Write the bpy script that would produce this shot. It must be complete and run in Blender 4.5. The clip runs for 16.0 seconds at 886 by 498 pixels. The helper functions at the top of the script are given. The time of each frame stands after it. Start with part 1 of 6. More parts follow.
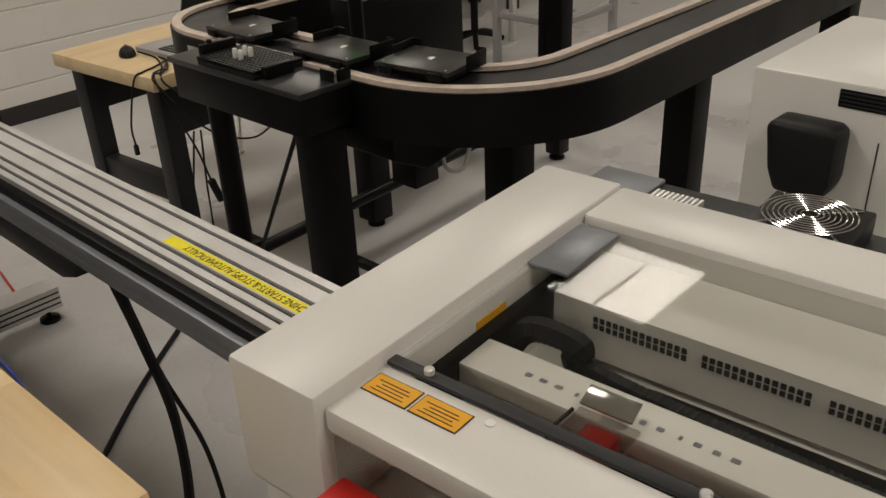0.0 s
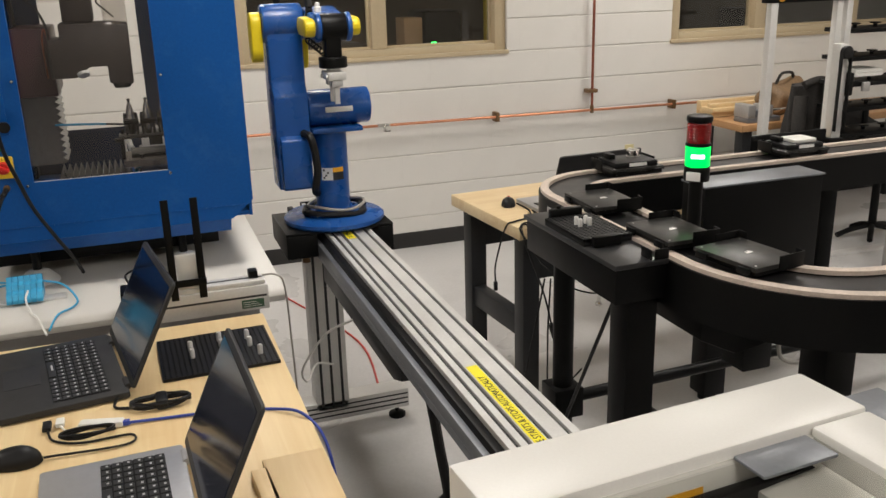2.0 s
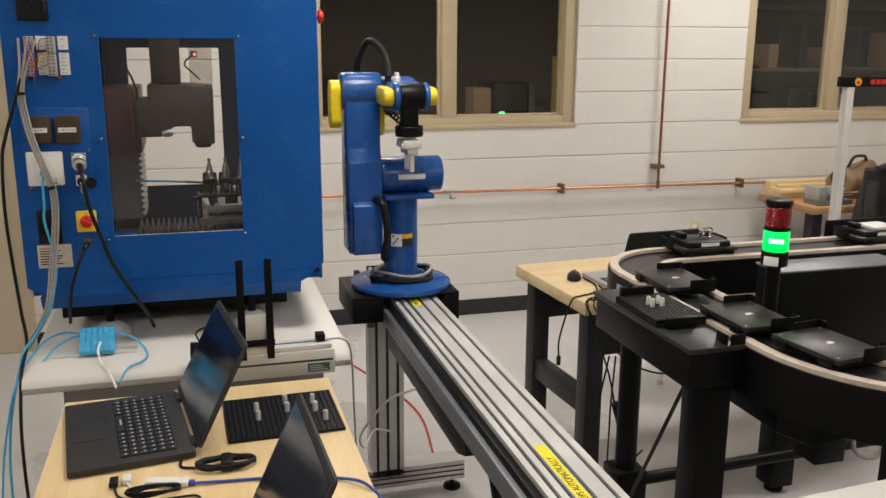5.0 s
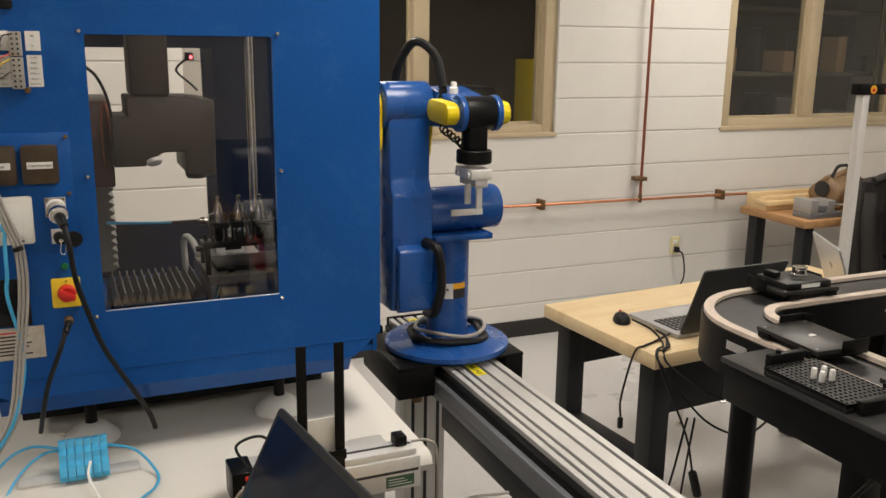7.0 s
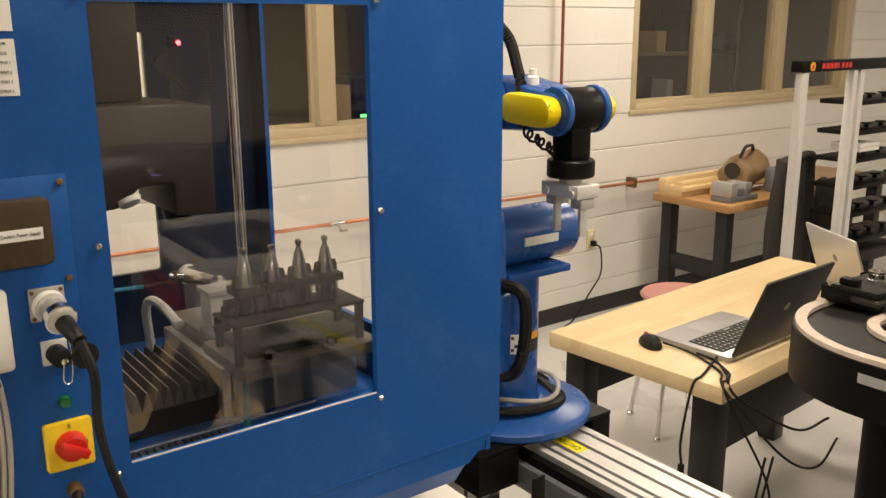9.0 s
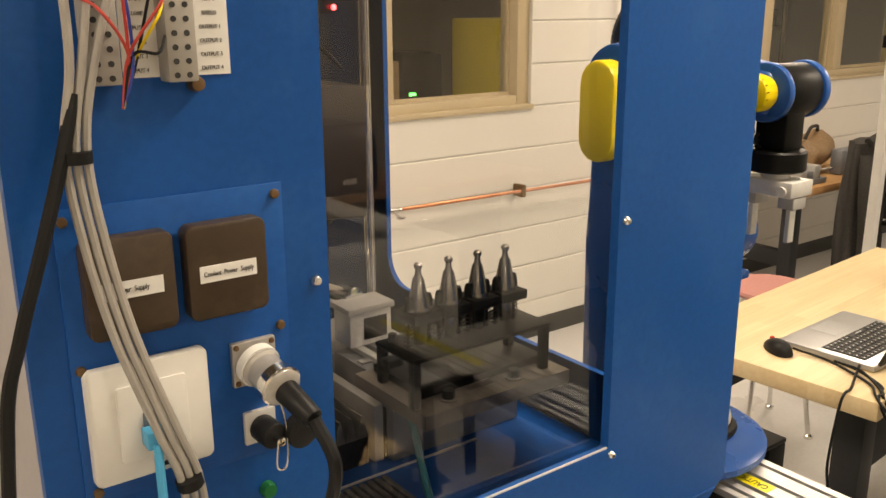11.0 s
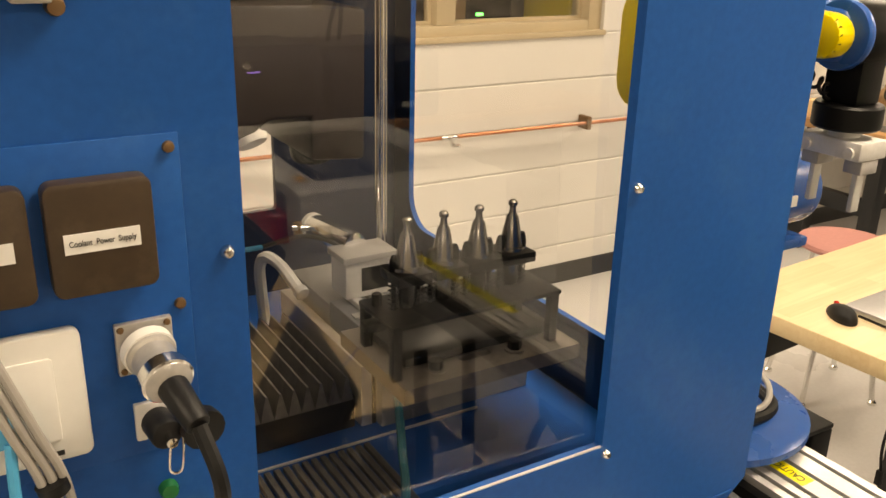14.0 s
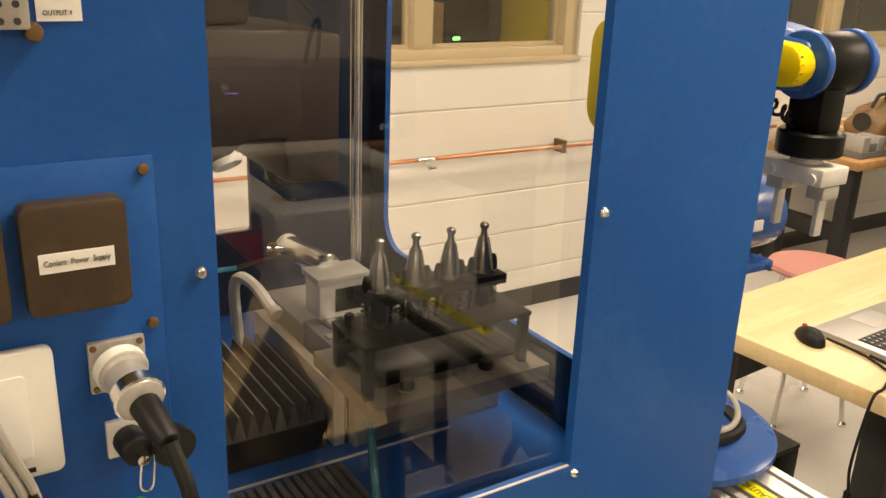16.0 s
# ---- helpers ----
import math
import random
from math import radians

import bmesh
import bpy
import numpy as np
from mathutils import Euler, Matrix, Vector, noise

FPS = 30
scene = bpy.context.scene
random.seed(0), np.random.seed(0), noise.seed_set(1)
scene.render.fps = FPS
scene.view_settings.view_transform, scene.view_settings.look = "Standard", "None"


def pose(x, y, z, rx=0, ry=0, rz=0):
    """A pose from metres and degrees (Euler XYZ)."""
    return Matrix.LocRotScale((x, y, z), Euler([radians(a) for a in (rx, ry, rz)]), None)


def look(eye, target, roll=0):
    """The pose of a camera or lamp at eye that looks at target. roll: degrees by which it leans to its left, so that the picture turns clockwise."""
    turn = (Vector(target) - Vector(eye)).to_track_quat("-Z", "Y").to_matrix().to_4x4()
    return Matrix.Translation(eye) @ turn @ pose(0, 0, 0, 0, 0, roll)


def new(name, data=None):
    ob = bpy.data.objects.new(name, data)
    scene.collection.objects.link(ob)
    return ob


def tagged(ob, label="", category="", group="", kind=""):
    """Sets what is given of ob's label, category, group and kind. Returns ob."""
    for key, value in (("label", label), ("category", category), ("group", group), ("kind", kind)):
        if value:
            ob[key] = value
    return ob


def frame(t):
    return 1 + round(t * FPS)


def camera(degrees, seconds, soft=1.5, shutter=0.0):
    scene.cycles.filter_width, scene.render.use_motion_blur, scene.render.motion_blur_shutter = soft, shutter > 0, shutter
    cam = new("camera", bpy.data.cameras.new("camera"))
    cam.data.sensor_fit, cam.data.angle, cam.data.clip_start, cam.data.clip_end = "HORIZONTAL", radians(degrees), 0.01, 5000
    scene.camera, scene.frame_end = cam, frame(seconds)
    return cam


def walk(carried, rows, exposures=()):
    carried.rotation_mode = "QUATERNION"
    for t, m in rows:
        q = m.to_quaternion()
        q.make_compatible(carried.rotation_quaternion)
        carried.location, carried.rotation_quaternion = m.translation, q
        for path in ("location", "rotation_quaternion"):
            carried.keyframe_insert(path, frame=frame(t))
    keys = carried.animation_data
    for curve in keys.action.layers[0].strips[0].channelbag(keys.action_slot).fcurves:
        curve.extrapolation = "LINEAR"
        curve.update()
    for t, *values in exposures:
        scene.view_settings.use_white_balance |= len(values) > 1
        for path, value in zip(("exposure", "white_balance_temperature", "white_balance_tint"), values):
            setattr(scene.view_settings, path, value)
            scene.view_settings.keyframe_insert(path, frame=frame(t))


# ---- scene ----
cam = camera(53.5, 16.0)
PATH = [
    (0, (0.386, 0.407, 1.614), (1.654, 1.631, 0.67), -2.6),
    (0.3, (0.387, 0.346, 1.63), (1.566, 1.655, 0.684), -2.9),
    (0.5, (0.372, 0.329, 1.638), (1.519, 1.677, 0.706), -3.1),
    (1, (0.385, 0.275, 1.632), (1.345, 1.792, 0.75), -2.7),
    (1.5, (0.449, 0.159, 1.682), (1.174, 1.868, 0.939), -2.0),
    (2, (0.441, 0.116, 1.723), (1.072, 1.915, 1.119), -1.6),
    (2.5, (0.42, 0.084, 1.742), (0.986, 1.926, 1.208), -0.8),
    (3, (0.43, 0.061, 1.741), (0.971, 1.928, 1.27), -0.5),
    (5.5, (0.37, 0.227, 1.738), (0.908, 2.097, 1.278), 0.5),
    (6, (0.229, 0.437, 1.733), (0.847, 2.285, 1.281), 0.6),
    (6.5, (0.155, 0.63, 1.734), (0.863, 2.443, 1.273), 1.2),
    (7, (0.107, 0.912, 1.738), (0.885, 2.695, 1.278), 0.8),
    (7.5, (0.033, 1.131, 1.736), (0.87, 2.888, 1.274), 0.9),
    (8, (-0.12, 1.344, 1.721), (0.888, 3.008, 1.256), 0.4),
    (8.5, (-0.151, 1.527, 1.706), (0.97, 3.113, 1.229), 0.3),
    (9, (-0.117, 1.74, 1.708), (1.036, 3.301, 1.226), -0.3),
    (9.5, (-0.194, 1.924, 1.721), (0.978, 3.469, 1.23), -0.3),
    (10, (-0.27, 2.041, 1.712), (0.94, 3.551, 1.205), 0.1),
    (10.2, (-0.272, 2.063, 1.705), (0.951, 3.56, 1.193), -0.1),
    (12.3, (-0.013, 2.201, 1.684), (0.947, 3.861, 1.116), 0.1),
    (12.5, (-0.016, 2.201, 1.683), (0.941, 3.862, 1.111), 0.4),
    (13, (-0.02, 2.207, 1.683), (0.943, 3.841, 1.049), 0.9),
    (13.5, (-0.02, 2.209, 1.685), (0.949, 3.816, 0.992), 1.2),
    (14, (-0.022, 2.203, 1.69), (0.956, 3.8, 0.987), 1.5),
    (14.5, (-0.025, 2.2, 1.691), (0.973, 3.782, 0.983), 1.8),
    (15, (-0.028, 2.197, 1.693), (0.988, 3.769, 0.99), 2.0),
    (15.5, (-0.027, 2.191, 1.693), (0.999, 3.77, 1.02), 2.1),
    (16, (-0.025, 2.186, 1.696), (1.004, 3.771, 1.041), 2.3),
]
EXPOSURES = [(0.0, -0.37, 6700, 10), (1.0, -0.09, 6600, 10), (1.5, 0.06, 6480, 10), (2.0, 0.25, 6350, 10), (3.0, 0.30, 6350, 10), (6.0, 0.25, 6500, 10), (8.0, 0.31, 7000, 10), (9.0, 0.53, 7550, 11), (9.5, 0.71, 7700, 11), (10.2, 0.61, 7850, 11), (12.3, 0.80, 8450, 12), (16.0, 0.80, 8700, 12)]
walk(cam, [(t, look(eye, target, roll)) for t, eye, target, roll in PATH], EXPOSURES)

# ---- light ----
world = bpy.data.worlds.new("room_air")
world.use_nodes = True
world.node_tree.nodes["Background"].inputs[0].default_value = (0.9, 0.93, 1.0, 1)
world.node_tree.nodes["Background"].inputs[1].default_value = 0.006
scene.world = world

CEILING = 2.75
LIGHTS = [(3.80, 2.41), (1.06, 2.41), (3.80, -0.34), (1.06, -0.34), (-1.68, 2.41), (6.52, 2.41), (3.80, 4.43), (1.06, 4.43), (-1.68, -0.34), (6.52, -0.34)]
LAMP_WATTS = 18.0


# ---- helpers of this scene ----
ORIGIN = {}
UP = Vector((0, 0, 1))


def thing(name, loc=(0, 0, 0), label="", category="", group="", kind=""):
    ob = new(name)
    ob.empty_display_size = 0.05
    ob.location = loc
    ORIGIN[ob.name] = Vector(loc)
    return tagged(ob, label, category, group, kind)


def part(name, bm, material, parent=None, label="", smooth=40, kind="", category=""):
    off = ORIGIN.get(parent.name, Vector()) if parent else Vector()
    if off.length:
        bmesh.ops.translate(bm, vec=-off, verts=bm.verts)
    me = bpy.data.meshes.new(name)
    bmesh.ops.recalc_face_normals(bm, faces=bm.faces)
    bm.to_mesh(me)
    bm.free()
    me.materials.append(material)
    if smooth:
        me.polygons.foreach_set("use_smooth", [True] * len(me.polygons))
        me.set_sharp_from_angle(angle=radians(smooth))
    ob = new(name, me)
    ob.parent = parent
    ORIGIN[ob.name] = off
    return tagged(ob, label, category, "", kind)


def box(x0, y0, z0, x1, y1, z1, bev=0.002, seg=2, bm=None):
    own = bmesh.new()
    bmesh.ops.create_cube(own, size=1)
    for v in own.verts:
        v.co = Vector((x0 + (v.co.x + 0.5) * (x1 - x0), y0 + (v.co.y + 0.5) * (y1 - y0), z0 + (v.co.z + 0.5) * (z1 - z0)))
    if bev:
        bev = min(bev, 0.45 * min(abs(x1 - x0), abs(y1 - y0), abs(z1 - z0)))
        bmesh.ops.bevel(own, geom=list(own.edges), offset=bev, segments=seg, profile=0.5, affect="EDGES")
    return join(bm, own)


def join(bm, own):
    if bm is None:
        return own
    me = bpy.data.meshes.new("tmp")
    own.to_mesh(me)
    own.free()
    bm.from_mesh(me)
    bpy.data.meshes.remove(me)
    return bm


def basis(d):
    d = Vector(d).normalized()
    a = UP if abs(d.z) < 0.9 else Vector((1, 0, 0))
    u = d.cross(a).normalized()
    return u, d.cross(u).normalized(), d


def cyl(p, q, r, r2=None, seg=24, bev=0.0, bm=None):
    """A rod or cone from p to q, its rims rounded by bev."""
    p, q = Vector(p), Vector(q)
    r2 = r if r2 is None else r2
    h = (q - p).length
    if bev:
        prof = [(0, 0), (r - bev, 0), (r - 0.3 * bev, 0.3 * bev), (r, bev), (r2, h - bev), (r2 - 0.3 * bev, h - 0.3 * bev), (r2 - bev, h), (0, h)]
    else:
        prof = [(0, 0), (r, 0), (r2, h), (0, h)]
    return lathe(prof, p, q - p, seg, bm)


def lathe(prof, at, axis=(0, 0, 1), seg=24, bm=None):
    """A turned body: prof holds (radius, height along the axis)."""
    own = bmesh.new()
    u, v, d = basis(axis)
    at = Vector(at)
    rings = []
    for r, h in prof:
        if r < 1e-6:
            rings.append([own.verts.new(at + d * h)])
        else:
            rings.append([own.verts.new(at + d * h + (u * math.cos(2 * math.pi * i / seg) + v * math.sin(2 * math.pi * i / seg)) * r) for i in range(seg)])
    for a, b in zip(rings, rings[1:]):
        for i in range(seg):
            j = (i + 1) % seg
            vs = [a[i % len(a)], a[j % len(a)], b[j % len(b)], b[i % len(b)]]
            vs = list(dict.fromkeys(vs))
            if len(vs) > 2:
                own.faces.new(vs)
    return join(bm, own)


def spline(pts, n=8):
    pts = [Vector(p) for p in pts]
    full = [2 * pts[0] - pts[1]] + pts + [2 * pts[-1] - pts[-2]]
    out = []
    for i in range(1, len(full) - 2):
        a, b, c, d = full[i - 1:i + 3]
        for k in range(n):
            t = k / n
            out.append(0.5 * (2 * b + (c - a) * t + (2 * a - 5 * b + 4 * c - d) * t * t + (3 * b - a - 3 * c + d) * t ** 3))
    return out + [pts[-1]]


def tube(pts, r, n=8, seg=8, rib=0.0, bm=None, straight=False):
    """A cable or hose through pts; rib: ring height of a ribbed hose."""
    own = bmesh.new()
    line = [Vector(p) for p in pts] if straight else spline(pts, n)
    if rib:
        fine = []
        for a, b in zip(line, line[1:]):
            m = max(2, int((b - a).length / (r * 0.28)))
            fine += [a.lerp(b, k / m) for k in range(m)]
        line = fine + [line[-1]]
    u = basis(line[1] - line[0])[0]
    rings = []
    for i, p in enumerate(line):
        d = (line[min(i + 1, len(line) - 1)] - line[max(i - 1, 0)]).normalized()
        u = (u - d * u.dot(d)).normalized()
        v = d.cross(u)
        rr = r + (rib if rib and i % 2 else 0)
        rings.append([own.verts.new(p + (u * math.cos(2 * math.pi * k / seg) + v * math.sin(2 * math.pi * k / seg)) * rr) for k in range(seg)])
    for a, b in zip(rings, rings[1:]):
        for k in range(seg):
            own.faces.new((a[k], a[(k + 1) % seg], b[(k + 1) % seg], b[k]))
    own.faces.new(rings[0])
    own.faces.new(rings[-1][::-1])
    return join(bm, own)


def slab(poly, axis, a, b, bev=0.0, bm=None):
    """A flat outline drawn out along an axis ('x', 'y' or 'z') from a to b; the outline's pairs are the other two coordinates in order."""
    own = bmesh.new()
    put = {"x": lambda p, h: (h, p[0], p[1]), "y": lambda p, h: (p[0], h, p[1]), "z": lambda p, h: (p[0], p[1], h)}[axis]
    low = [own.verts.new(put(p, a)) for p in poly]
    high = [own.verts.new(put(p, b)) for p in poly]
    own.faces.new(low)
    own.faces.new(high[::-1])
    n = len(poly)
    for i in range(n):
        own.faces.new((low[i], low[(i + 1) % n], high[(i + 1) % n], high[i]))
    bmesh.ops.recalc_face_normals(own, faces=own.faces)
    if bev:
        bmesh.ops.bevel(own, geom=list(own.edges), offset=bev, segments=2, profile=0.5, affect="EDGES")
    return join(bm, own)


def rounded(x0, y0, x1, y1, r, n=5):
    out = []
    for cx, cy, s in ((x1 - r, y1 - r, 0), (x0 + r, y1 - r, 90), (x0 + r, y0 + r, 180), (x1 - r, y0 + r, 270)):
        for k in range(n + 1):
            a = radians(s + 90 * k / n)
            out.append((cx + r * math.cos(a), cy + r * math.sin(a)))
    return out


def turned(bm, m):
    bmesh.ops.transform(bm, matrix=m, verts=bm.verts)
    return bm


def holed(x0, z0, x1, z1, hx0, hz0, hx1, hz1, r, axis, a, b, n=6):
    """A plate with one rounded opening, through from a to b along the axis."""
    own = bmesh.new()
    inner = rounded(hx0, hz0, hx1, hz1, r, n)
    m = len(inner)
    outer = []
    cx, cz = (hx0 + hx1) / 2, (hz0 + hz1) / 2
    for i, (px, pz) in enumerate(inner):
        q, k = divmod(i, n + 1)
        sx, sz = ((x1, z1), (x0, z1), (x0, z0), (x1, z0))[q]
        first = (sx, pz) if q in (0, 2) else (px, sz)
        last = (px, sz) if q in (0, 2) else (sx, pz)
        outer.append((sx, sz) if 0 < k < n else first if k == 0 else last)
    put = {"x": lambda p, h: (h, p[0], p[1]), "y": lambda p, h: (p[0], h, p[1]), "z": lambda p, h: (p[0], p[1], h)}[axis]
    layers = [[own.verts.new(put(p, h)) for p in ring] for ring in (inner, outer) for h in (a, b)]
    ia, ib, oa, ob = layers
    for i in range(m):
        j = (i + 1) % m
        for quad in ((ia[i], ia[j], oa[j], oa[i]), (ib[i], ob[i], ob[j], ib[j]), (ia[i], ib[i], ib[j], ia[j]), (oa[i], oa[j], ob[j], ob[i])):
            own.faces.new(quad)
    bmesh.ops.remove_doubles(own, verts=own.verts, dist=1e-5)
    bmesh.ops.dissolve_degenerate(own, edges=own.edges, dist=1e-5)
    return own


def words(text, size, material, parent, m, name="lettering", width=0.9):
    """Flat lettering, 0.4 mm thick, its origin at the pose m in the thing's own space."""
    cu = bpy.data.curves.new(name, "FONT")
    cu.body, cu.size, cu.extrude, cu.align_x, cu.align_y = text, size, 0.0002, "CENTER", "CENTER"
    tmp = bpy.data.objects.new("tmp", cu)
    scene.collection.objects.link(tmp)
    me = bpy.data.meshes.new_from_object(tmp.evaluated_get(bpy.context.evaluated_depsgraph_get()))
    bpy.data.objects.remove(tmp)
    me.transform(m @ Matrix.Diagonal((width, 1, 1, 1)))
    off = ORIGIN.get(parent.name, Vector())
    me.transform(Matrix.Translation(-off))
    me.materials.clear()
    me.materials.append(material)
    ob = new(name, me)
    ob.parent = parent
    return ob


# ---- materials ----
def material(name, col, rough=0.5, metal=0.0, vary=0.12, scale=6.0, fine=90.0, bump=0.03, spec=0.5, stain=None, rvar=0.15, coat=0.0):
    m = bpy.data.materials.new(name)
    m.use_nodes = True
    nt = m.node_tree
    b = nt.nodes["Principled BSDF"]
    L = nt.links.new
    co = nt.nodes.new("ShaderNodeTexCoord")
    n1 = nt.nodes.new("ShaderNodeTexNoise")
    n1.inputs["Scale"].default_value, n1.inputs["Detail"].default_value = scale, 5
    n2 = nt.nodes.new("ShaderNodeTexNoise")
    n2.inputs["Scale"].default_value, n2.inputs["Detail"].default_value = fine, 3
    for n in (n1, n2):
        L(co.outputs["Object"], n.inputs["Vector"])
    add = nt.nodes.new("ShaderNodeMath")
    add.operation = "ADD"
    L(n1.outputs["Fac"], add.inputs[0])
    L(n2.outputs["Fac"], add.inputs[1])
    ramp = nt.nodes.new("ShaderNodeMapRange")
    ramp.inputs["From Min"].default_value, ramp.inputs["From Max"].default_value = 0.6, 1.4
    ramp.inputs["To Min"].default_value, ramp.inputs["To Max"].default_value = 1 - vary, 1 + vary
    L(add.outputs[0], ramp.inputs["Value"])
    mul = nt.nodes.new("ShaderNodeVectorMath")
    mul.operation = "SCALE"
    mul.inputs[0].default_value = col[:3]
    L(ramp.outputs[0], mul.inputs["Scale"])
    out = mul.outputs[0]
    if stain:
        scol, amount, sscale = stain
        n3 = nt.nodes.new("ShaderNodeTexNoise")
        n3.inputs["Scale"].default_value, n3.inputs["Detail"].default_value, n3.inputs["Roughness"].default_value = sscale, 8, 0.7
        L(co.outputs["Object"], n3.inputs["Vector"])
        r3 = nt.nodes.new("ShaderNodeMapRange")
        r3.inputs["From Min"].default_value, r3.inputs["From Max"].default_value, r3.inputs["To Max"].default_value = 0.52, 0.72, amount
        L(n3.outputs["Fac"], r3.inputs["Value"])
        mix = nt.nodes.new("ShaderNodeMix")
        mix.data_type = "RGBA"
        L(r3.outputs[0], mix.inputs["Factor"])
        L(out, mix.inputs["A"])
        mix.inputs["B"].default_value = (*scol, 1)
        out = mix.outputs["Result"]
    L(out, b.inputs["Base Color"])
    rr = nt.nodes.new("ShaderNodeMapRange")
    rr.inputs["From Min"].default_value, rr.inputs["From Max"].default_value = 0.3, 0.7
    rr.inputs["To Min"].default_value, rr.inputs["To Max"].default_value = max(0.03, rough * (1 - rvar)), min(1, rough * (1 + rvar))
    L(n1.outputs["Fac"], rr.inputs["Value"])
    L(rr.outputs[0], b.inputs["Roughness"])
    b.inputs["Metallic"].default_value = metal
    b.inputs["Specular IOR Level"].default_value = spec
    b.inputs["Coat Weight"].default_value = coat
    if bump:
        bp = nt.nodes.new("ShaderNodeBump")
        bp.inputs["Strength"].default_value, bp.inputs["Distance"].default_value = bump * 4, 0.001
        L(n2.outputs["Fac"], bp.inputs["Height"])
        L(bp.outputs[0], b.inputs["Normal"])
    return m


def wood(name, a, b, axis=0, stave=0.045, knots=0.0):
    """Butcher block: glued staves of different tone with grain along the axis."""
    m = bpy.data.materials.new(name)
    m.use_nodes = True
    nt = m.node_tree
    p = nt.nodes["Principled BSDF"]
    L = nt.links.new
    co = nt.nodes.new("ShaderNodeTexCoord")
    mp = nt.nodes.new("ShaderNodeMapping")
    s = [22, 22, 22]
    s[axis] = 1.2
    mp.inputs["Scale"].default_value = s
    L(co.outputs["Object"], mp.inputs["Vector"])
    g = nt.nodes.new("ShaderNodeTexNoise")
    g.inputs["Scale"].default_value, g.inputs["Detail"].default_value, g.inputs["Distortion"].default_value = 3.0, 6, 0.6
    L(mp.outputs[0], g.inputs["Vector"])
    sx = nt.nodes.new("ShaderNodeSeparateXYZ")
    L(co.outputs["Object"], sx.inputs[0])
    other = 1 - axis

    def step(socket, size):
        d = nt.nodes.new("ShaderNodeMath")
        d.operation = "DIVIDE"
        d.inputs[1].default_value = size
        L(socket, d.inputs[0])
        f = nt.nodes.new("ShaderNodeMath")
        f.operation = "FLOOR"
        L(d.outputs[0], f.inputs[0])
        return f.outputs[0]
    row = step(sx.outputs[other], stave)
    sh = nt.nodes.new("ShaderNodeMath")
    sh.operation = "MULTIPLY_ADD"
    sh.inputs[1].default_value = 0.137
    L(row, sh.inputs[0])
    L(sx.outputs[axis], sh.inputs[2])
    col = step(sh.outputs[0], 0.42)
    cx = nt.nodes.new("ShaderNodeCombineXYZ")
    L(row, cx.inputs[0])
    L(col, cx.inputs[1])
    wn = nt.nodes.new("ShaderNodeTexWhiteNoise")
    wn.noise_dimensions = "2D"
    L(cx.outputs[0], wn.inputs["Vector"])
    av = nt.nodes.new("ShaderNodeMath")
    av.operation = "MULTIPLY_ADD"
    av.inputs[1].default_value = 0.55
    L(wn.outputs["Value"], av.inputs[0])
    gm = nt.nodes.new("ShaderNodeMapRange")
    gm.inputs["From Min"].default_value, gm.inputs["From Max"].default_value, gm.inputs["To Max"].default_value = 0.3, 0.7, 0.5
    L(g.outputs["Fac"], gm.inputs["Value"])
    L(gm.outputs[0], av.inputs[2])
    mix = nt.nodes.new("ShaderNodeMix")
    mix.data_type = "RGBA"
    mix.inputs["A"].default_value, mix.inputs["B"].default_value = (*a, 1), (*b, 1)
    L(av.outputs[0], mix.inputs["Factor"])
    L(mix.outputs["Result"], p.inputs["Base Color"])
    p.inputs["Roughness"].default_value = 0.42
    bp = nt.nodes.new("ShaderNodeBump")
    bp.inputs["Strength"].default_value, bp.inputs["Distance"].default_value = 0.15, 0.001
    L(g.outputs["Fac"], bp.inputs["Height"])
    L(bp.outputs[0], p.inputs["Normal"])
    return m


def pane(name, tint, gloss=1.0, rough=0.0, base=0.046, grazing=0.93):
    """Clear sheet: passes light straight on, mirrors by Fresnel."""
    m = bpy.data.materials.new(name)
    m.use_nodes = True
    nt = m.node_tree
    nt.nodes.remove(nt.nodes["Principled BSDF"])
    out = nt.nodes["Material Output"]
    t = nt.nodes.new("ShaderNodeBsdfTransparent")
    t.inputs[0].default_value = (*tint, 1)
    g = nt.nodes.new("ShaderNodeBsdfGlossy")
    g.inputs["Color"].default_value = (gloss, gloss, gloss, 1)
    g.inputs["Roughness"].default_value = rough
    lw = nt.nodes.new("ShaderNodeLayerWeight")
    pw = nt.nodes.new("ShaderNodeMath")
    pw.operation = "POWER"
    pw.inputs[1].default_value = 5.0
    nt.links.new(lw.outputs["Facing"], pw.inputs[0])
    f = nt.nodes.new("ShaderNodeMath")
    f.operation = "MULTIPLY_ADD"
    f.inputs[1].default_value, f.inputs[2].default_value = grazing, base
    f.use_clamp = True
    nt.links.new(pw.outputs[0], f.inputs[0])
    mx = nt.nodes.new("ShaderNodeMixShader")
    nt.links.new(f.outputs[0], mx.inputs[0])
    nt.links.new(t.outputs[0], mx.inputs[1])
    nt.links.new(g.outputs[0], mx.inputs[2])
    nt.links.new(mx.outputs[0], out.inputs[0])
    return m


def glow(name, col, strength):
    m = bpy.data.materials.new(name)
    m.use_nodes = True
    b = m.node_tree.nodes["Principled BSDF"]
    b.inputs["Base Color"].default_value = (*col, 1)
    b.inputs["Emission Color"].default_value = (*col, 1)
    b.inputs["Emission Strength"].default_value = strength
    return m


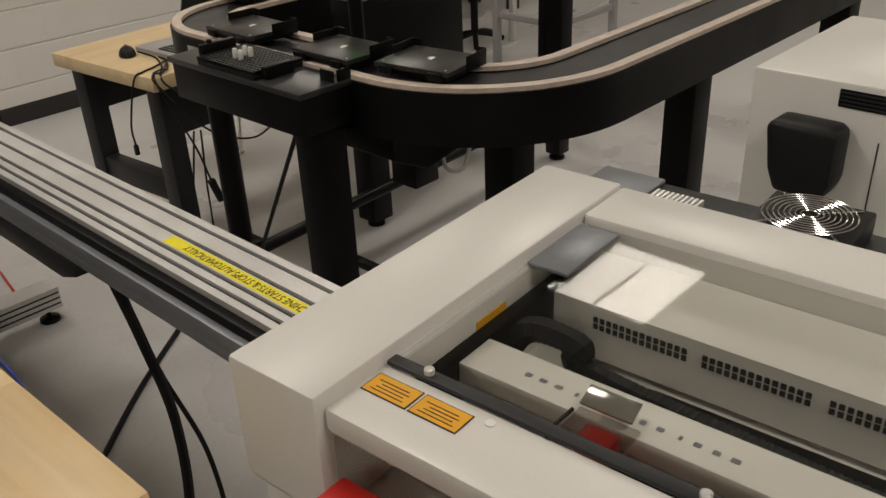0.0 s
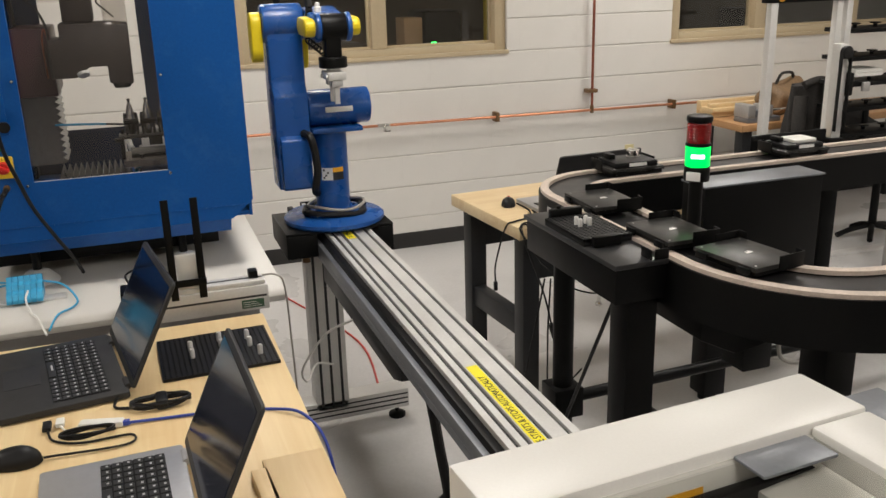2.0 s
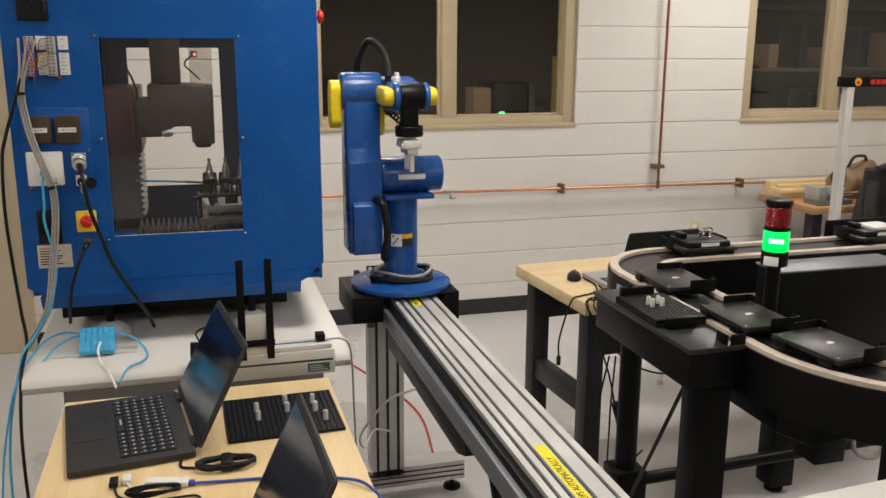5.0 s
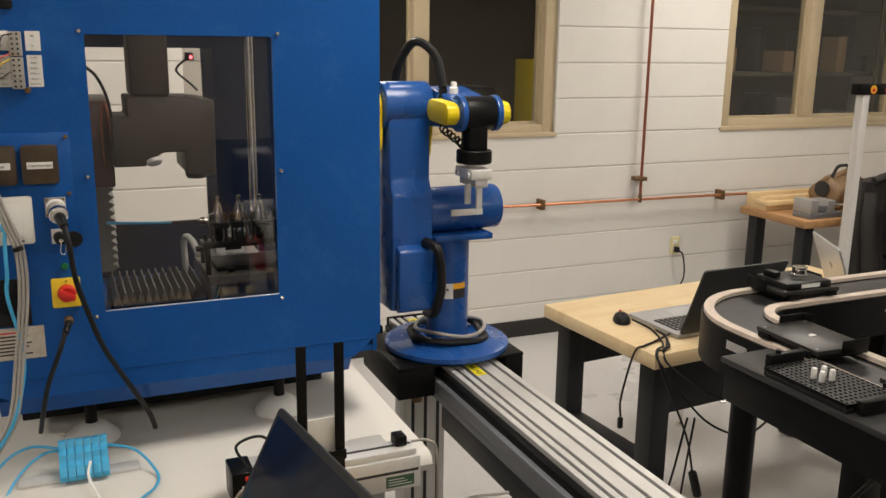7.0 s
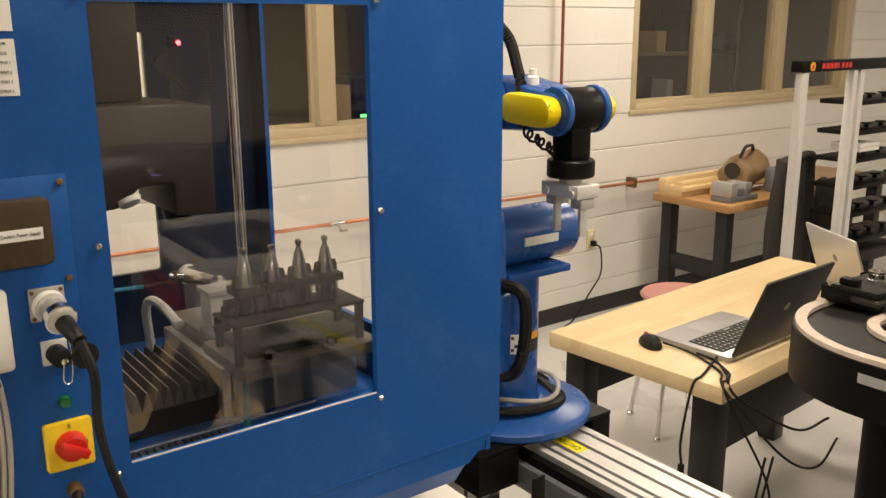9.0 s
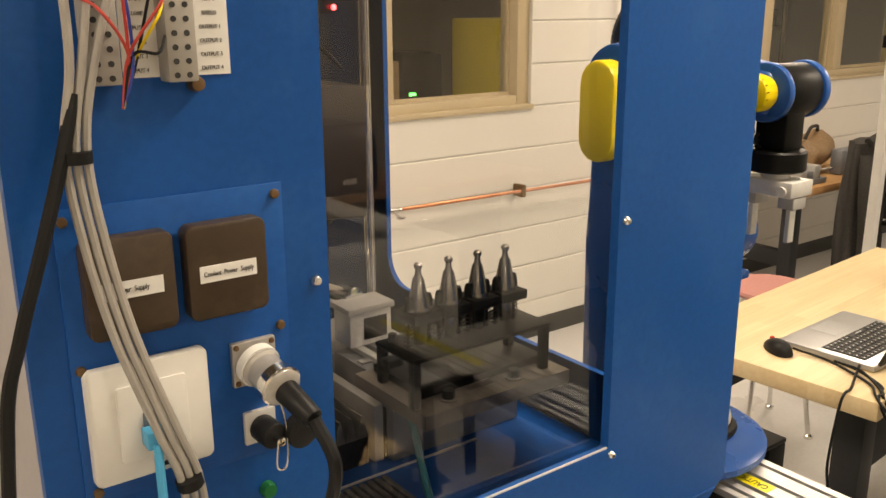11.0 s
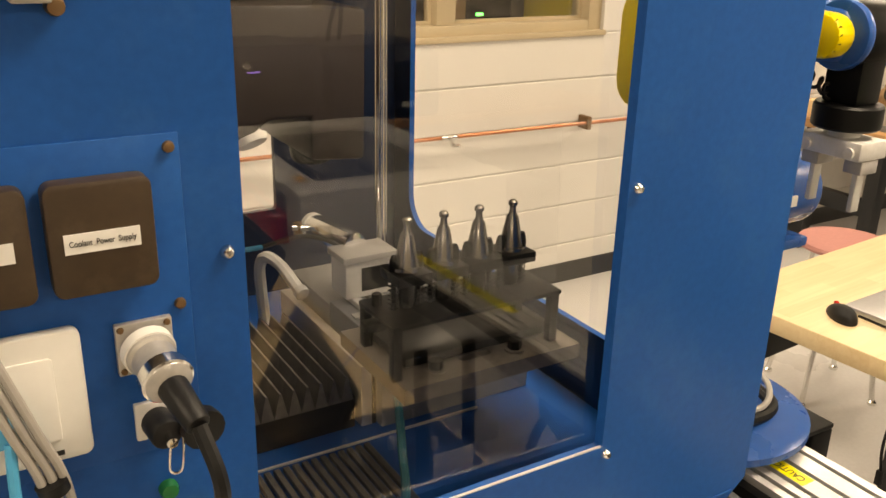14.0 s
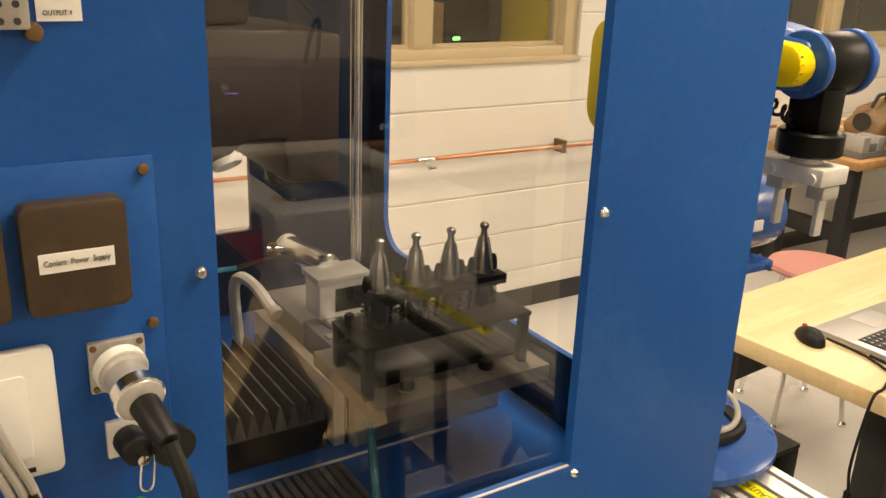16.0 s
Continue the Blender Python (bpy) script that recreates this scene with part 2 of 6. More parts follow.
BLOCK = material("painted_block", (0.72, 0.70, 0.66), 0.45, vary=0.05, scale=3, fine=160, bump=0.16, stain=((0.55, 0.52, 0.48), 0.25, 2.0))
MORTAR = material("painted_joint", (0.62, 0.60, 0.56), 0.6, vary=0.08, bump=0.2)
FLOOR = material("epoxy_floor", (0.58, 0.57, 0.56), 0.30, vary=0.07, scale=1.5, fine=60, bump=0.03, stain=((0.42, 0.41, 0.40), 0.45, 1.7))
CEIL = material("ceiling_tile", (0.75, 0.74, 0.72), 0.9, vary=0.05, bump=0.2)
WALLP = material("wall_paint", (0.55, 0.50, 0.43), 0.6, vary=0.06, bump=0.1)
BASEB = material("black_rubber_base", (0.018, 0.017, 0.016), 0.5, vary=0.2)
FRAME = material("tan_window_frame", (0.50, 0.41, 0.27), 0.42, vary=0.06)
COPPER = material("copper_pipe", (0.62, 0.27, 0.15), 0.32, 0.9, vary=0.25, scale=14)
COPPER_D = material("tarnished_copper", (0.30, 0.10, 0.06), 0.38, 0.7, vary=0.3, scale=14)
BRASS = material("brass_fitting", (0.62, 0.42, 0.16), 0.3, 0.85, vary=0.15)
BRONZE = material("bronze_clamp", (0.20, 0.12, 0.06), 0.45, 0.7)
BLUE = material("blue_enamel", (0.004, 0.080, 0.320), 0.36, vary=0.14, scale=4, fine=120, bump=0.02, stain=((0.030, 0.14, 0.40), 0.40, 9.0), spec=0.26)
BLUE_R = material("robot_blue_paint", (0.010, 0.075, 0.30), 0.28, vary=0.08, scale=9, bump=0.03)
YELLOW = material("yellow_plastic", (0.78, 0.60, 0.01), 0.38, vary=0.05)
STICKER = material("yellow_vinyl", (0.90, 0.78, 0.02), 0.4, vary=0.03)
ORANGE = material("orange_vinyl", (0.85, 0.42, 0.02), 0.45, vary=0.05)
BLACK = material("black_paint", (0.0045, 0.0045, 0.0045), 0.40, vary=0.25, spec=0.16)
BLACKP = material("black_plastic", (0.008, 0.008, 0.0085), 0.48, spec=0.28, vary=0.2, fine=300, bump=0.05)
RUBBER = material("black_rubber", (0.008, 0.008, 0.008), 0.6, vary=0.2, spec=0.3)
STEELG = material("dark_grey_steel_leg", (0.023, 0.024, 0.026), 0.45, vary=0.12, spec=0.3)
ALU = material("anodised_aluminium", (0.70, 0.69, 0.67), 0.38, 0.35, vary=0.08, scale=10, fine=150)
ALU_D = material("dull_aluminium", (0.46, 0.45, 0.44), 0.5, 0.45, vary=0.12)
# near-black for strips that imitate the shade down slots, seams and holes
SLOT_SHADE = material("slot_shadow_black", (0.03, 0.03, 0.03), 0.7, vary=0.2)
CHROME = material("polished_steel", (0.75, 0.74, 0.72), 0.16, 1.0, vary=0.06)
TOOLST = material("tool_steel", (0.30, 0.285, 0.265), 0.25, 0.95, vary=0.12)
CREAM = material("cream_enamel", (0.73, 0.715, 0.675), 0.36, vary=0.03, scale=3, fine=220, bump=0.04)
CREAMT = material("cream_laminate", (0.62, 0.60, 0.56), 0.45, vary=0.04, scale=5, fine=300, bump=0.02)
GREYP = material("grey_cabinet", (0.30, 0.29, 0.29), 0.5, vary=0.05)
GREYM = material("grey_metal", (0.20, 0.21, 0.23), 0.4, 0.3, vary=0.1)
RED = material("red_plastic", (0.62, 0.02, 0.015), 0.35, vary=0.06)
WHITE = material("white_plastic", (0.78, 0.77, 0.73), 0.4, vary=0.03)
PAPER = material("white_label", (0.82, 0.81, 0.78), 0.6, vary=0.03)
BROWNP = material("brown_black_plastic", (0.050, 0.032, 0.018), 0.42, vary=0.2, spec=0.45, stain=((0.10, 0.07, 0.045), 0.5, 40))
LEGEND = material("key_legend", (0.55, 0.55, 0.55), 0.6)
INK = material("black_ink", (0.02, 0.02, 0.02), 0.6, vary=0.05)
CYAN = material("light_blue_cable", (0.05, 0.36, 0.62), 0.45, vary=0.08)
CABLEB = material("blue_network_cable", (0.03, 0.06, 0.36), 0.45, vary=0.08)
CABLEG = material("grey_cable", (0.36, 0.34, 0.31), 0.5, vary=0.08)
CABLER = material("red_cable", (0.55, 0.06, 0.05), 0.5, vary=0.08)
BELT = material("conveyor_belt", (0.022, 0.022, 0.023), 0.36, vary=0.15, fine=200)
STRIP = material("worn_belt_edge", (0.56, 0.47, 0.40), 0.6, vary=0.18, scale=25, fine=160, bump=0.1)
MAPLE = wood("maple_block_x", (0.82, 0.66, 0.41), (0.70, 0.51, 0.28), 0)
MAPLE_Y = wood("maple_block_y", (0.84, 0.66, 0.38), (0.74, 0.53, 0.27), 1)
PINE = wood("pale_pine", (0.82, 0.63, 0.36), (0.73, 0.52, 0.27), 1, 0.3)
OLDWOOD = wood("old_bench_wood", (0.52, 0.30, 0.14), (0.36, 0.19, 0.08), 1)
BROWN = material("brown_canvas", (0.26, 0.165, 0.09), 0.6, vary=0.3, scale=12, bump=0.2)
PINK = material("pink_seat", (0.50, 0.22, 0.20), 0.5, vary=0.08)
BELLOWS = material("black_bellows", (0.105, 0.10, 0.092), 0.32, vary=0.4, stain=((0.24, 0.23, 0.21), 0.5, 50))
GUARD = pane("clear_guard", (0.80, 0.78, 0.76), 1.0, 0.15)
SMOKE = pane("smoked_window", (0.98, 0.975, 0.965), base=0.082, grazing=1.3)
SHEET = pane("sheet_inside", (1, 1, 1), base=0.0, grazing=0.0)
CLEAR = pane("window_glass", (0.95, 0.95, 0.93))
LIDGLASS = pane("laser_lid_glass", (0.93, 0.93, 0.91), 0.24)
SCREEN = material("laptop_screen", (0.010, 0.014, 0.030), 0.12, vary=0.1, bump=0)
GREEN_ON = glow("green_lamp_on", (0.0, 0.85, 0.10), 1.0)
GREEN_CORE = glow("green_lamp_core", (0.35, 1.0, 0.45), 5.0)
CONN = material("worn_zinc", (0.47, 0.45, 0.42), 0.34, 0.45, vary=0.2, scale=60)
REDLENS = material("red_lens", (0.22, 0.006, 0.006), 0.2, vary=0.1, scale=40)
TROFFER = glow("fluorescent_diffuser", (1.0, 0.95, 0.88), 3.0)
LED_G = glow("green_led", (0.05, 1.0, 0.15), 4.0)
LED_R = glow("red_led", (1.0, 0.08, 0.10), 5.0)
LED_P = glow("violet_led", (0.35, 0.2, 1.0), 3.0)
CARD = material("cardboard", (0.45, 0.30, 0.17), 0.8, vary=0.08)
# darkened tan: the unlit room's dimness is put into the colour
DIMMED_TAN = material("dimmed_room_tan", (0.17, 0.14, 0.10), 0.8, vary=0.1)
COAT = material("dark_cloth", (0.035, 0.032, 0.030), 0.9, vary=0.4, scale=9, bump=0.3)

# ---- the room ----
WY = 5.375                      # face of the north wall
COURSE = 0.2032
W1 = (1.06, 2.755)
W2 = (3.975, 6.42)
SILL, HEAD = 6 * COURSE, 12 * COURSE
X0, X1, Y0 = -3.2, 8.6, -3.4

floor = part("floor", box(X0 - 0.3, Y0 - 0.3, -0.1, X1 + 0.3, 9.5, 0, 0), FLOOR, None, "grey sealed concrete floor with faint stains", kind="structure", category="floor")
ceiling = part("ceiling", box(X0 - 0.3, Y0 - 0.3, CEILING + 0.02, X1 + 0.3, 9.5, CEILING + 0.14, 0), CEIL, None, "white tiled ceiling", kind="structure", category="ceiling")

bm = box(X0, WY + 0.006, 0, X1, WY + 0.2, SILL, 0)
for a, b in ((X0, W1[0]), (W1[1], W2[0]), (W2[1], X1)):
    box(a, WY + 0.006, SILL, b, WY + 0.2, HEAD, 0, bm=bm)
box(X0, WY + 0.006, HEAD, X1, WY + 0.2, CEILING + 0.02, 0, bm=bm)
wall_north = part("wall_north", bm, MORTAR, None, "white painted concrete block wall with recessed joints", 0, "structure", "wall")
wall_south = part("wall_south", box(X0, Y0 - 0.2, 0, X1, Y0, CEILING + 0.02, 0), WALLP, None, "plain tan painted wall", 0, "structure", "wall")
wall_west = part("wall_west", box(X0 - 0.2, Y0 - 0.2, 0, X0, 9.5, CEILING + 0.02, 0), WALLP, None, "plain tan painted wall", 0, "structure", "wall")
wall_east = part("wall_east", box(X1, Y0 - 0.2, 0, X1 + 0.2, 9.5, CEILING + 0.02, 0), BLOCK, None, "plain white painted wall", 0, "structure", "wall")
wall_far = part("wall_far", box(X0, 8.6, 0, X1, 8.8, CEILING + 0.02, 0), DIMMED_TAN, None, "tan wall of the neighbouring room, coloured dark for its dimness", 0, "structure", "wall")
baseboard = part("baseboard", box(X0, WY - 0.008, 0, X1, WY + 0.002, 0.102, 0.002), BASEB, None, "black rubber cove base along the block wall", kind="structure", category="baseboard")


def window(name, x0, x1, bars):
    w = thing(name, (x0, WY, SILL), "tan metal window frame looking into a dim room", "window", "windows", "structure")
    f = 0.075
    bm = None
    for a, b in ((x0, x0 + f), (x1 - f, x1)):
        bm = box(a, WY + 0.02, SILL, b, WY + 0.15, HEAD, 0.004, bm=bm)
    box(x0 + f, WY + 0.02, SILL, x1 - f, WY + 0.15, SILL + 0.055, 0.004, bm=bm)
    box(x0 + f, WY + 0.02, HEAD - 0.055, x1 - f, WY + 0.15, HEAD, 0.004, bm=bm)
    part("window_frame", bm, FRAME, w)
    part("window_sill", box(x0 - 0.01, WY - 0.012, SILL - 0.012, x1 + 0.01, WY + 0.02, SILL + 0.012, 0.003), FRAME, w)
    edges = [x0 + f]
    for c in bars:
        part("mullion", box(c - 0.046, WY + 0.03, SILL + 0.056, c + 0.046, WY + 0.14, HEAD - 0.056, 0.004), FRAME, w)
        edges += [c - 0.046, c + 0.046]
    edges.append(x1 - f)
    for a, b in zip(edges[::2], edges[1::2]):
        part("pane_bead", holed(a + 0.001, SILL + 0.056, b - 0.001, HEAD - 0.056, a + 0.016, SILL + 0.071, b - 0.016, HEAD - 0.071, 0.001, "y", WY + 0.075, WY + 0.1), FRAME, w)
        g = part("pane", box(a + 0.012, WY + 0.085, SILL + 0.067, b - 0.012, WY + 0.089, HEAD - 0.067, 0), CLEAR, w, smooth=0)
        g.visible_shadow = False


window("window_1", *W1, (1.925,))
window("window_2", *W2, (4.725, 5.55))

door = thing("door_1", (-1.0, WY, 0), "closed tan metal door with a narrow dark window", "door", "", "structure")
part("door_frame", holed(-1.62, 0.0, -0.53, 2.13, -1.56, 0.001, -0.59, 2.07, 0.001, "y", WY - 0.03, WY - 0.001), FRAME, door)
part("door_leaf", holed(-1.558, 0.004, -0.592, 2.068, -0.80, 1.20, -0.66, 1.85, 0.004, "y", WY - 0.022, WY - 0.002), material("tan_door_paint", (0.55, 0.47, 0.34), 0.45, vary=0.05), door)
part("door_pane", box(-0.805, WY - 0.012, 1.195, -0.655, WY - 0.008, 1.855, 0), material("dark_door_glass", (0.02, 0.02, 0.02), 0.1), door, smooth=0)
part("lever", cyl((-0.66, WY - 0.06, 1.0), (-0.78, WY - 0.06, 1.0), 0.009, seg=12), CHROME, door)
part("lever_rose", cyl((-0.66, WY - 0.022, 1.0), (-0.66, WY - 0.06, 1.0), 0.022, 0.012, seg=16), CHROME, door)

# pipework on the wall
pipe = thing("copper_air_pipe", (3.347, WY - 0.055, 0.81), "thin copper air pipe clipped along the block wall", "pipe")
part("pipe_run", tube([(0.7, WY - 0.055, 0.83), (1.95, WY - 0.055, 0.822), (3.347, WY - 0.055, 0.808), (4.9, WY - 0.055, 0.79)], 0.0085, 4, 10), COPPER, pipe)
part("riser", cyl((3.347, WY - 0.055, 0.81), (3.347, WY - 0.055, CEILING), 0.009, seg=12), COPPER_D, pipe, "dark tarnished copper riser")
for x, z in ((1.56, 0.825), (2.661, 0.815), (3.984, 0.8), (3.347, 0.935)):
    bm = box(x - 0.012, WY - 0.07, z - 0.03, x + 0.012, WY, z + 0.03, 0.002)
    if x == 3.347:
        bm = box(x - 0.035, WY - 0.07, z - 0.012, x + 0.035, WY, z + 0.012, 0.002)
    part("clamp", bm, BRONZE, pipe)
part("tee", cyl((3.347, WY - 0.055, 0.79), (3.347, WY - 0.055, 0.84), 0.013, seg=12), BRONZE, pipe)
bm = cyl((1.86, WY - 0.055, 0.823), (1.94, WY - 0.055, 0.822), 0.013, seg=12)
cyl((1.9, WY - 0.055, 0.822), (1.9, WY - 0.1, 0.80), 0.007, seg=10, bm=bm)
box(1.89, WY - 0.11, 0.79, 1.93, WY - 0.09, 0.80, 0.002, bm=bm)
part("valve", bm, CHROME, pipe)


def outlet(x, z, cord):
    o = thing("wall_outlet", (x, WY, z), "ivory wall outlet with a black plug in it" if cord else "ivory wall outlet on the block wall", "outlet", "wall outlets")
    part("cover_plate", box(x - 0.035, WY - 0.008, z - 0.057, x + 0.035, WY + 0.002, z + 0.057, 0.003), material("ivory_plate", (0.66, 0.58, 0.33), 0.4, vary=0.03), o)
    for dz in (-0.022, 0.022):
        part("socket", box(x - 0.014, WY - 0.011, z + dz - 0.014, x + 0.014, WY - 0.007, z + dz + 0.014, 0.003), WHITE, o)
    if cord:
        part("plug", box(x - 0.012, WY - 0.045, z - 0.04, x + 0.014, WY - 0.011, z - 0.006, 0.005), BLACKP, o)
        part("cord", tube([(x, WY - 0.045, z - 0.024), (x + 0.03, WY - 0.06, z - 0.06), (x + 0.07, WY - 0.03, z - 0.22), (x - 0.02, WY - 0.03, z - 0.33), (x - 0.16, WY - 0.04, 0.012), (x - 0.3, WY - 0.1, 0.006)], 0.005), BLACKP, o)


outlet(3.677, 0.48, True)
outlet(0.92, 0.50, False)

# ceiling lights
for lx, ly in LIGHTS:
    t = thing("ceiling_light", (lx, ly, CEILING), "recessed fluorescent ceiling light with a plain diffuser", "ceiling light", "ceiling lights")
    part("frame", holed(lx - 0.335, ly - 0.305, lx + 0.335, ly + 0.305, lx - 0.31, ly - 0.28, lx + 0.31, ly + 0.28, 0.01, "z", CEILING - 0.012, CEILING + 0.015), WHITE, t)
    part("diffuser", box(lx - 0.309, ly - 0.279, CEILING - 0.002, lx + 0.309, ly + 0.279, CEILING + 0.008, 0), TROFFER, t, smooth=0)
    part("centre_bar", box(lx - 0.308, ly - 0.008, CEILING - 0.026, lx + 0.308, ly + 0.008, CEILING - 0.021, 0.002), GREYM, t)
    li = bpy.data.lights.new("troffer_light", "AREA")
    li.shape, li.size, li.size_y, li.energy, li.color = "RECTANGLE", 0.61, 0.55, LAMP_WATTS, (1.0, 0.93, 0.84)
    lo = new("troffer_light", li)
    lo.location = (lx, ly, CEILING - 0.02)

# ---- milling machine on its table ----
FY = 2.775                      # front panel
MX0, MX1, MZ0, MZ1 = -0.08, 0.762, 1.02, 1.92
BY = 3.66
mill = thing("milling_machine", (0.34, 3.2, 0.93), "blue enclosed tabletop milling machine with a smoked front window", "milling machine")
front = part("front_panel", holed(MX0, 1.082, MX1, MZ1, 0.163, 1.186, 0.526, 1.742, 0.004, "y", FY, FY + 0.012), BLUE, mill, "blue enamelled front panel, lightly scuffed", 30)
part("lower_panel", slab([(MX0, 1.082), (MX0, 1.05), (MX0 + 0.05, 1.018), (MX1 - 0.064, 1.018), (MX1, 1.072), (MX1, 1.082)], "y", FY, FY + 0.012), BLUE, mill, smooth=0)
part("skirt", slab([(FY + 0.002, 1.017), (FY + 0.03, 0.975), (FY + 0.06, 0.972), (FY + 0.06, 1.017)], "x", MX0 + 0.03, MX1 - 0.07), BLUE, mill, smooth=0)
# the loose acrylic sheet leans a little in its slot
lean = Matrix.Translation((0.345, FY + 0.028, 1.464)) @ pose(0, 0, 0, -1.5, 0, -0.8)
part("window_pane", turned(box(-0.195, -0.0025, -0.292, 0.195, 0.0025, 0.292, 0), lean), SMOKE, mill, "smoked clear window pane", 0)
wp = bpy.data.objects["window_pane"]
wp.visible_shadow = False
wp.data.materials.append(SHEET)
for face in wp.data.polygons:
    face.material_index = 0 if face.normal.y < -0.9 else 1
part("side_panel", holed(FY + 0.02, 1.018, BY, MZ1, 2.93, 1.146, 3.592, 1.86, 0.06, "x", MX1 - 0.012, MX1 - 0.002), BLUE, mill, "blue side panel with a rounded loading opening", 30)
part("side_panel", box(MX0 + 0.002, FY + 0.013, 1.018, MX0 + 0.012, BY, MZ1, 0.001), material("lilac_grey_paint", (0.42, 0.40, 0.42), 0.45, vary=0.04), mill, "lilac-grey side panel")
# darker blue: shade inside the enclosure put into the colour; rims stay BLUE
SHADED_BLUE = material("shaded_inner_blue", (0.004, 0.012, 0.035), 0.38, vary=0.2, spec=0.35)
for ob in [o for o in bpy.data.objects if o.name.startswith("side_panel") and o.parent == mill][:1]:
    ob.data.materials.append(SHADED_BLUE)
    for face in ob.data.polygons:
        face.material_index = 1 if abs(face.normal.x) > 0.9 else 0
s = part("hazard_triangle", slab([(2.93, 1.485), (3.05, 1.485), (2.99, 1.585)], "x", MX0 + 0.0008, MX0 + 0.0019), STICKER, mill, "yellow hazard triangle", 0)
part("back_panel", holed(MX0 + 0.012, 1.018, MX1 - 0.013, MZ1, 0.178, 1.192, 0.508, 1.708, 0.006, "y", BY - 0.012, BY), SHADED_BLUE, mill, "blue back panel with an opening, coloured dark as in shade", 30)
part("tray", box(MX0 + 0.013, FY + 0.02, 1.02, MX1 - 0.013, BY - 0.013, 1.034, 0.001), BLUE, mill, "glossy blue chip tray")
part("base", box(MX0 + 0.06, FY + 0.16, 0.905, MX1 - 0.10, BY - 0.1, 1.017, 0.004), BLACK, mill)
for x in (0.12, 0.545):
    for y in (2.90, 3.5):
        ft = part("foot", lathe([(0, 0.8585), (0.060, 0.8585), (0.058, 0.866), (0.036, 0.888), (0.022, 0.896), (0, 0.897)], (x, y, 0)), WHITE, mill, "cream moulded levelling foot")
        part("foot_bolt", cyl((x, y, 0.8975), (x, y, 1.0165), 0.013, seg=14), BLACK, ft)
part("crease", box(MX0 + 0.006, FY - 0.0016, 1.0585, MX1 - 0.02, FY - 0.0002, 1.0610, 0.0006), BLUE, mill, "folded crease along the lower panel")
for x, z in ((0.154, 1.748), (0.537, 1.748), (0.146, 1.178), (0.531, 1.178), (0.150, 1.467), (0.537, 1.462)):
    s = part("screw", lathe([(0, 0.006), (0.003, 0.0058), (0.0052, 0.003), (0.0055, 0.0)], (x, FY, z), (0, -1, 0), 12), CHROME, mill)

# spindle head, axes and table inside
HEADP = material("brown_grey_head_paint", (0.032, 0.024, 0.021), 0.5, vary=0.12)
part("axis_box", box(0.105, 3.30, 1.36, 0.228, 3.60, 1.58, 0.006), material("maroon_cover", (0.055, 0.018, 0.022), 0.4), mill, "dark maroon cover of the vertical axis")
bm = None
for i in range(11):
    z = 1.128 + i * 0.021
    bm = slab([(0.09, z), (0.208, z), (0.224, z + 0.0105), (0.208, z + 0.021), (0.09, z + 0.021)], "y", 3.34, 3.56, bm=bm)
part("vertical_bellows", bm, BELLOWS, mill, "black pleated cover of the vertical axis", 20)
# unseen cover, added to keep ceiling light off the back panel
part("unseen_top_cover", box(MX0 + 0.013, 3.42, MZ1 - 0.014, MX1 - 0.013, BY - 0.013, MZ1 - 0.002, 0.001), SHADED_BLUE, mill)
part("column", box(0.0, 3.57, 1.035, 0.10, 3.646, 1.9, 0.006), BLACK, mill)
part("spindle_head", slab([(0.222, 1.424), (0.297, 1.424), (0.339, 1.457), (0.393, 1.457), (0.393, 1.402), (0.467, 1.396), (0.470, 1.585), (0.415, 1.592), (0.26, 1.594), (0.262, 1.546), (0.224, 1.546)], "y", 3.20, 3.40, 0.006), HEADP, mill, "brown-grey spindle head")
part("spindle_housing", box(0.274, 3.24, 1.595, 0.368, 3.38, MZ1 - 0.0145, 0.008), HEADP, mill)
part("spindle", lathe([(0, 0), (0.024, 0), (0.028, 0.006), (0.030, 0.022), (0, 0.022)], (0.430, 3.29, 1.378), (0, 0, 1)), BLACK, mill)
part("work_lamp", lathe([(0, 0.012), (0.018, 0.008), (0.021, 0)], (0.317, 3.205, 1.438), (0.2, -0.5, -0.8), 16), WHITE, mill, "white cone of the work lamp")
g = part("clear_guard", box(0.397, 3.194, 1.586, 0.470, 3.197, 1.714, 0.0008), GUARD, mill, "clear plastic guard")
g.visible_shadow = False
part("sensor", box(0.404, 3.198, 1.683, 0.424, 3.215, 1.702, 0.002), BLACK, mill)
part("indicator", lathe([(0, 0.003), (0.003, 0.002), (0.004, 0)], (0.417, 3.193, 1.691), (0, -1, 0), 10), LED_R, mill)
part("sensor_lead", tube([(0.414, 3.21, 1.69), (0.39, 3.21, 1.672), (0.385, 3.22, 1.655), (0.41, 3.20, 1.63), (0.43, 3.20, 1.61)], 0.003), BLACKP, mill)
part("head_hose", tube([(0.17, 3.28, 1.67), (0.20, 3.27, 1.64), (0.222, 3.27, 1.58), (0.226, 3.19, 1.50), (0.228, 3.19, 1.43)], 0.004), BLACKP, mill)
part("copper_loop", tube([(0.205, 3.29, 1.42), (0.203, 3.29, 1.53), (0.212, 3.29, 1.575), (0.222, 3.28, 1.54), (0.226, 3.28, 1.42)], 0.003), COPPER_D, mill)
part("guide_rod", cyl((0.600, 3.42, 1.04), (0.600, 3.42, 1.9), 0.0075, seg=12), CHROME, mill)
part("guide_rod", cyl((0.614, 3.43, 1.04), (0.614, 3.43, 1.9), 0.004, seg=12), CHROME, mill)
bm = None
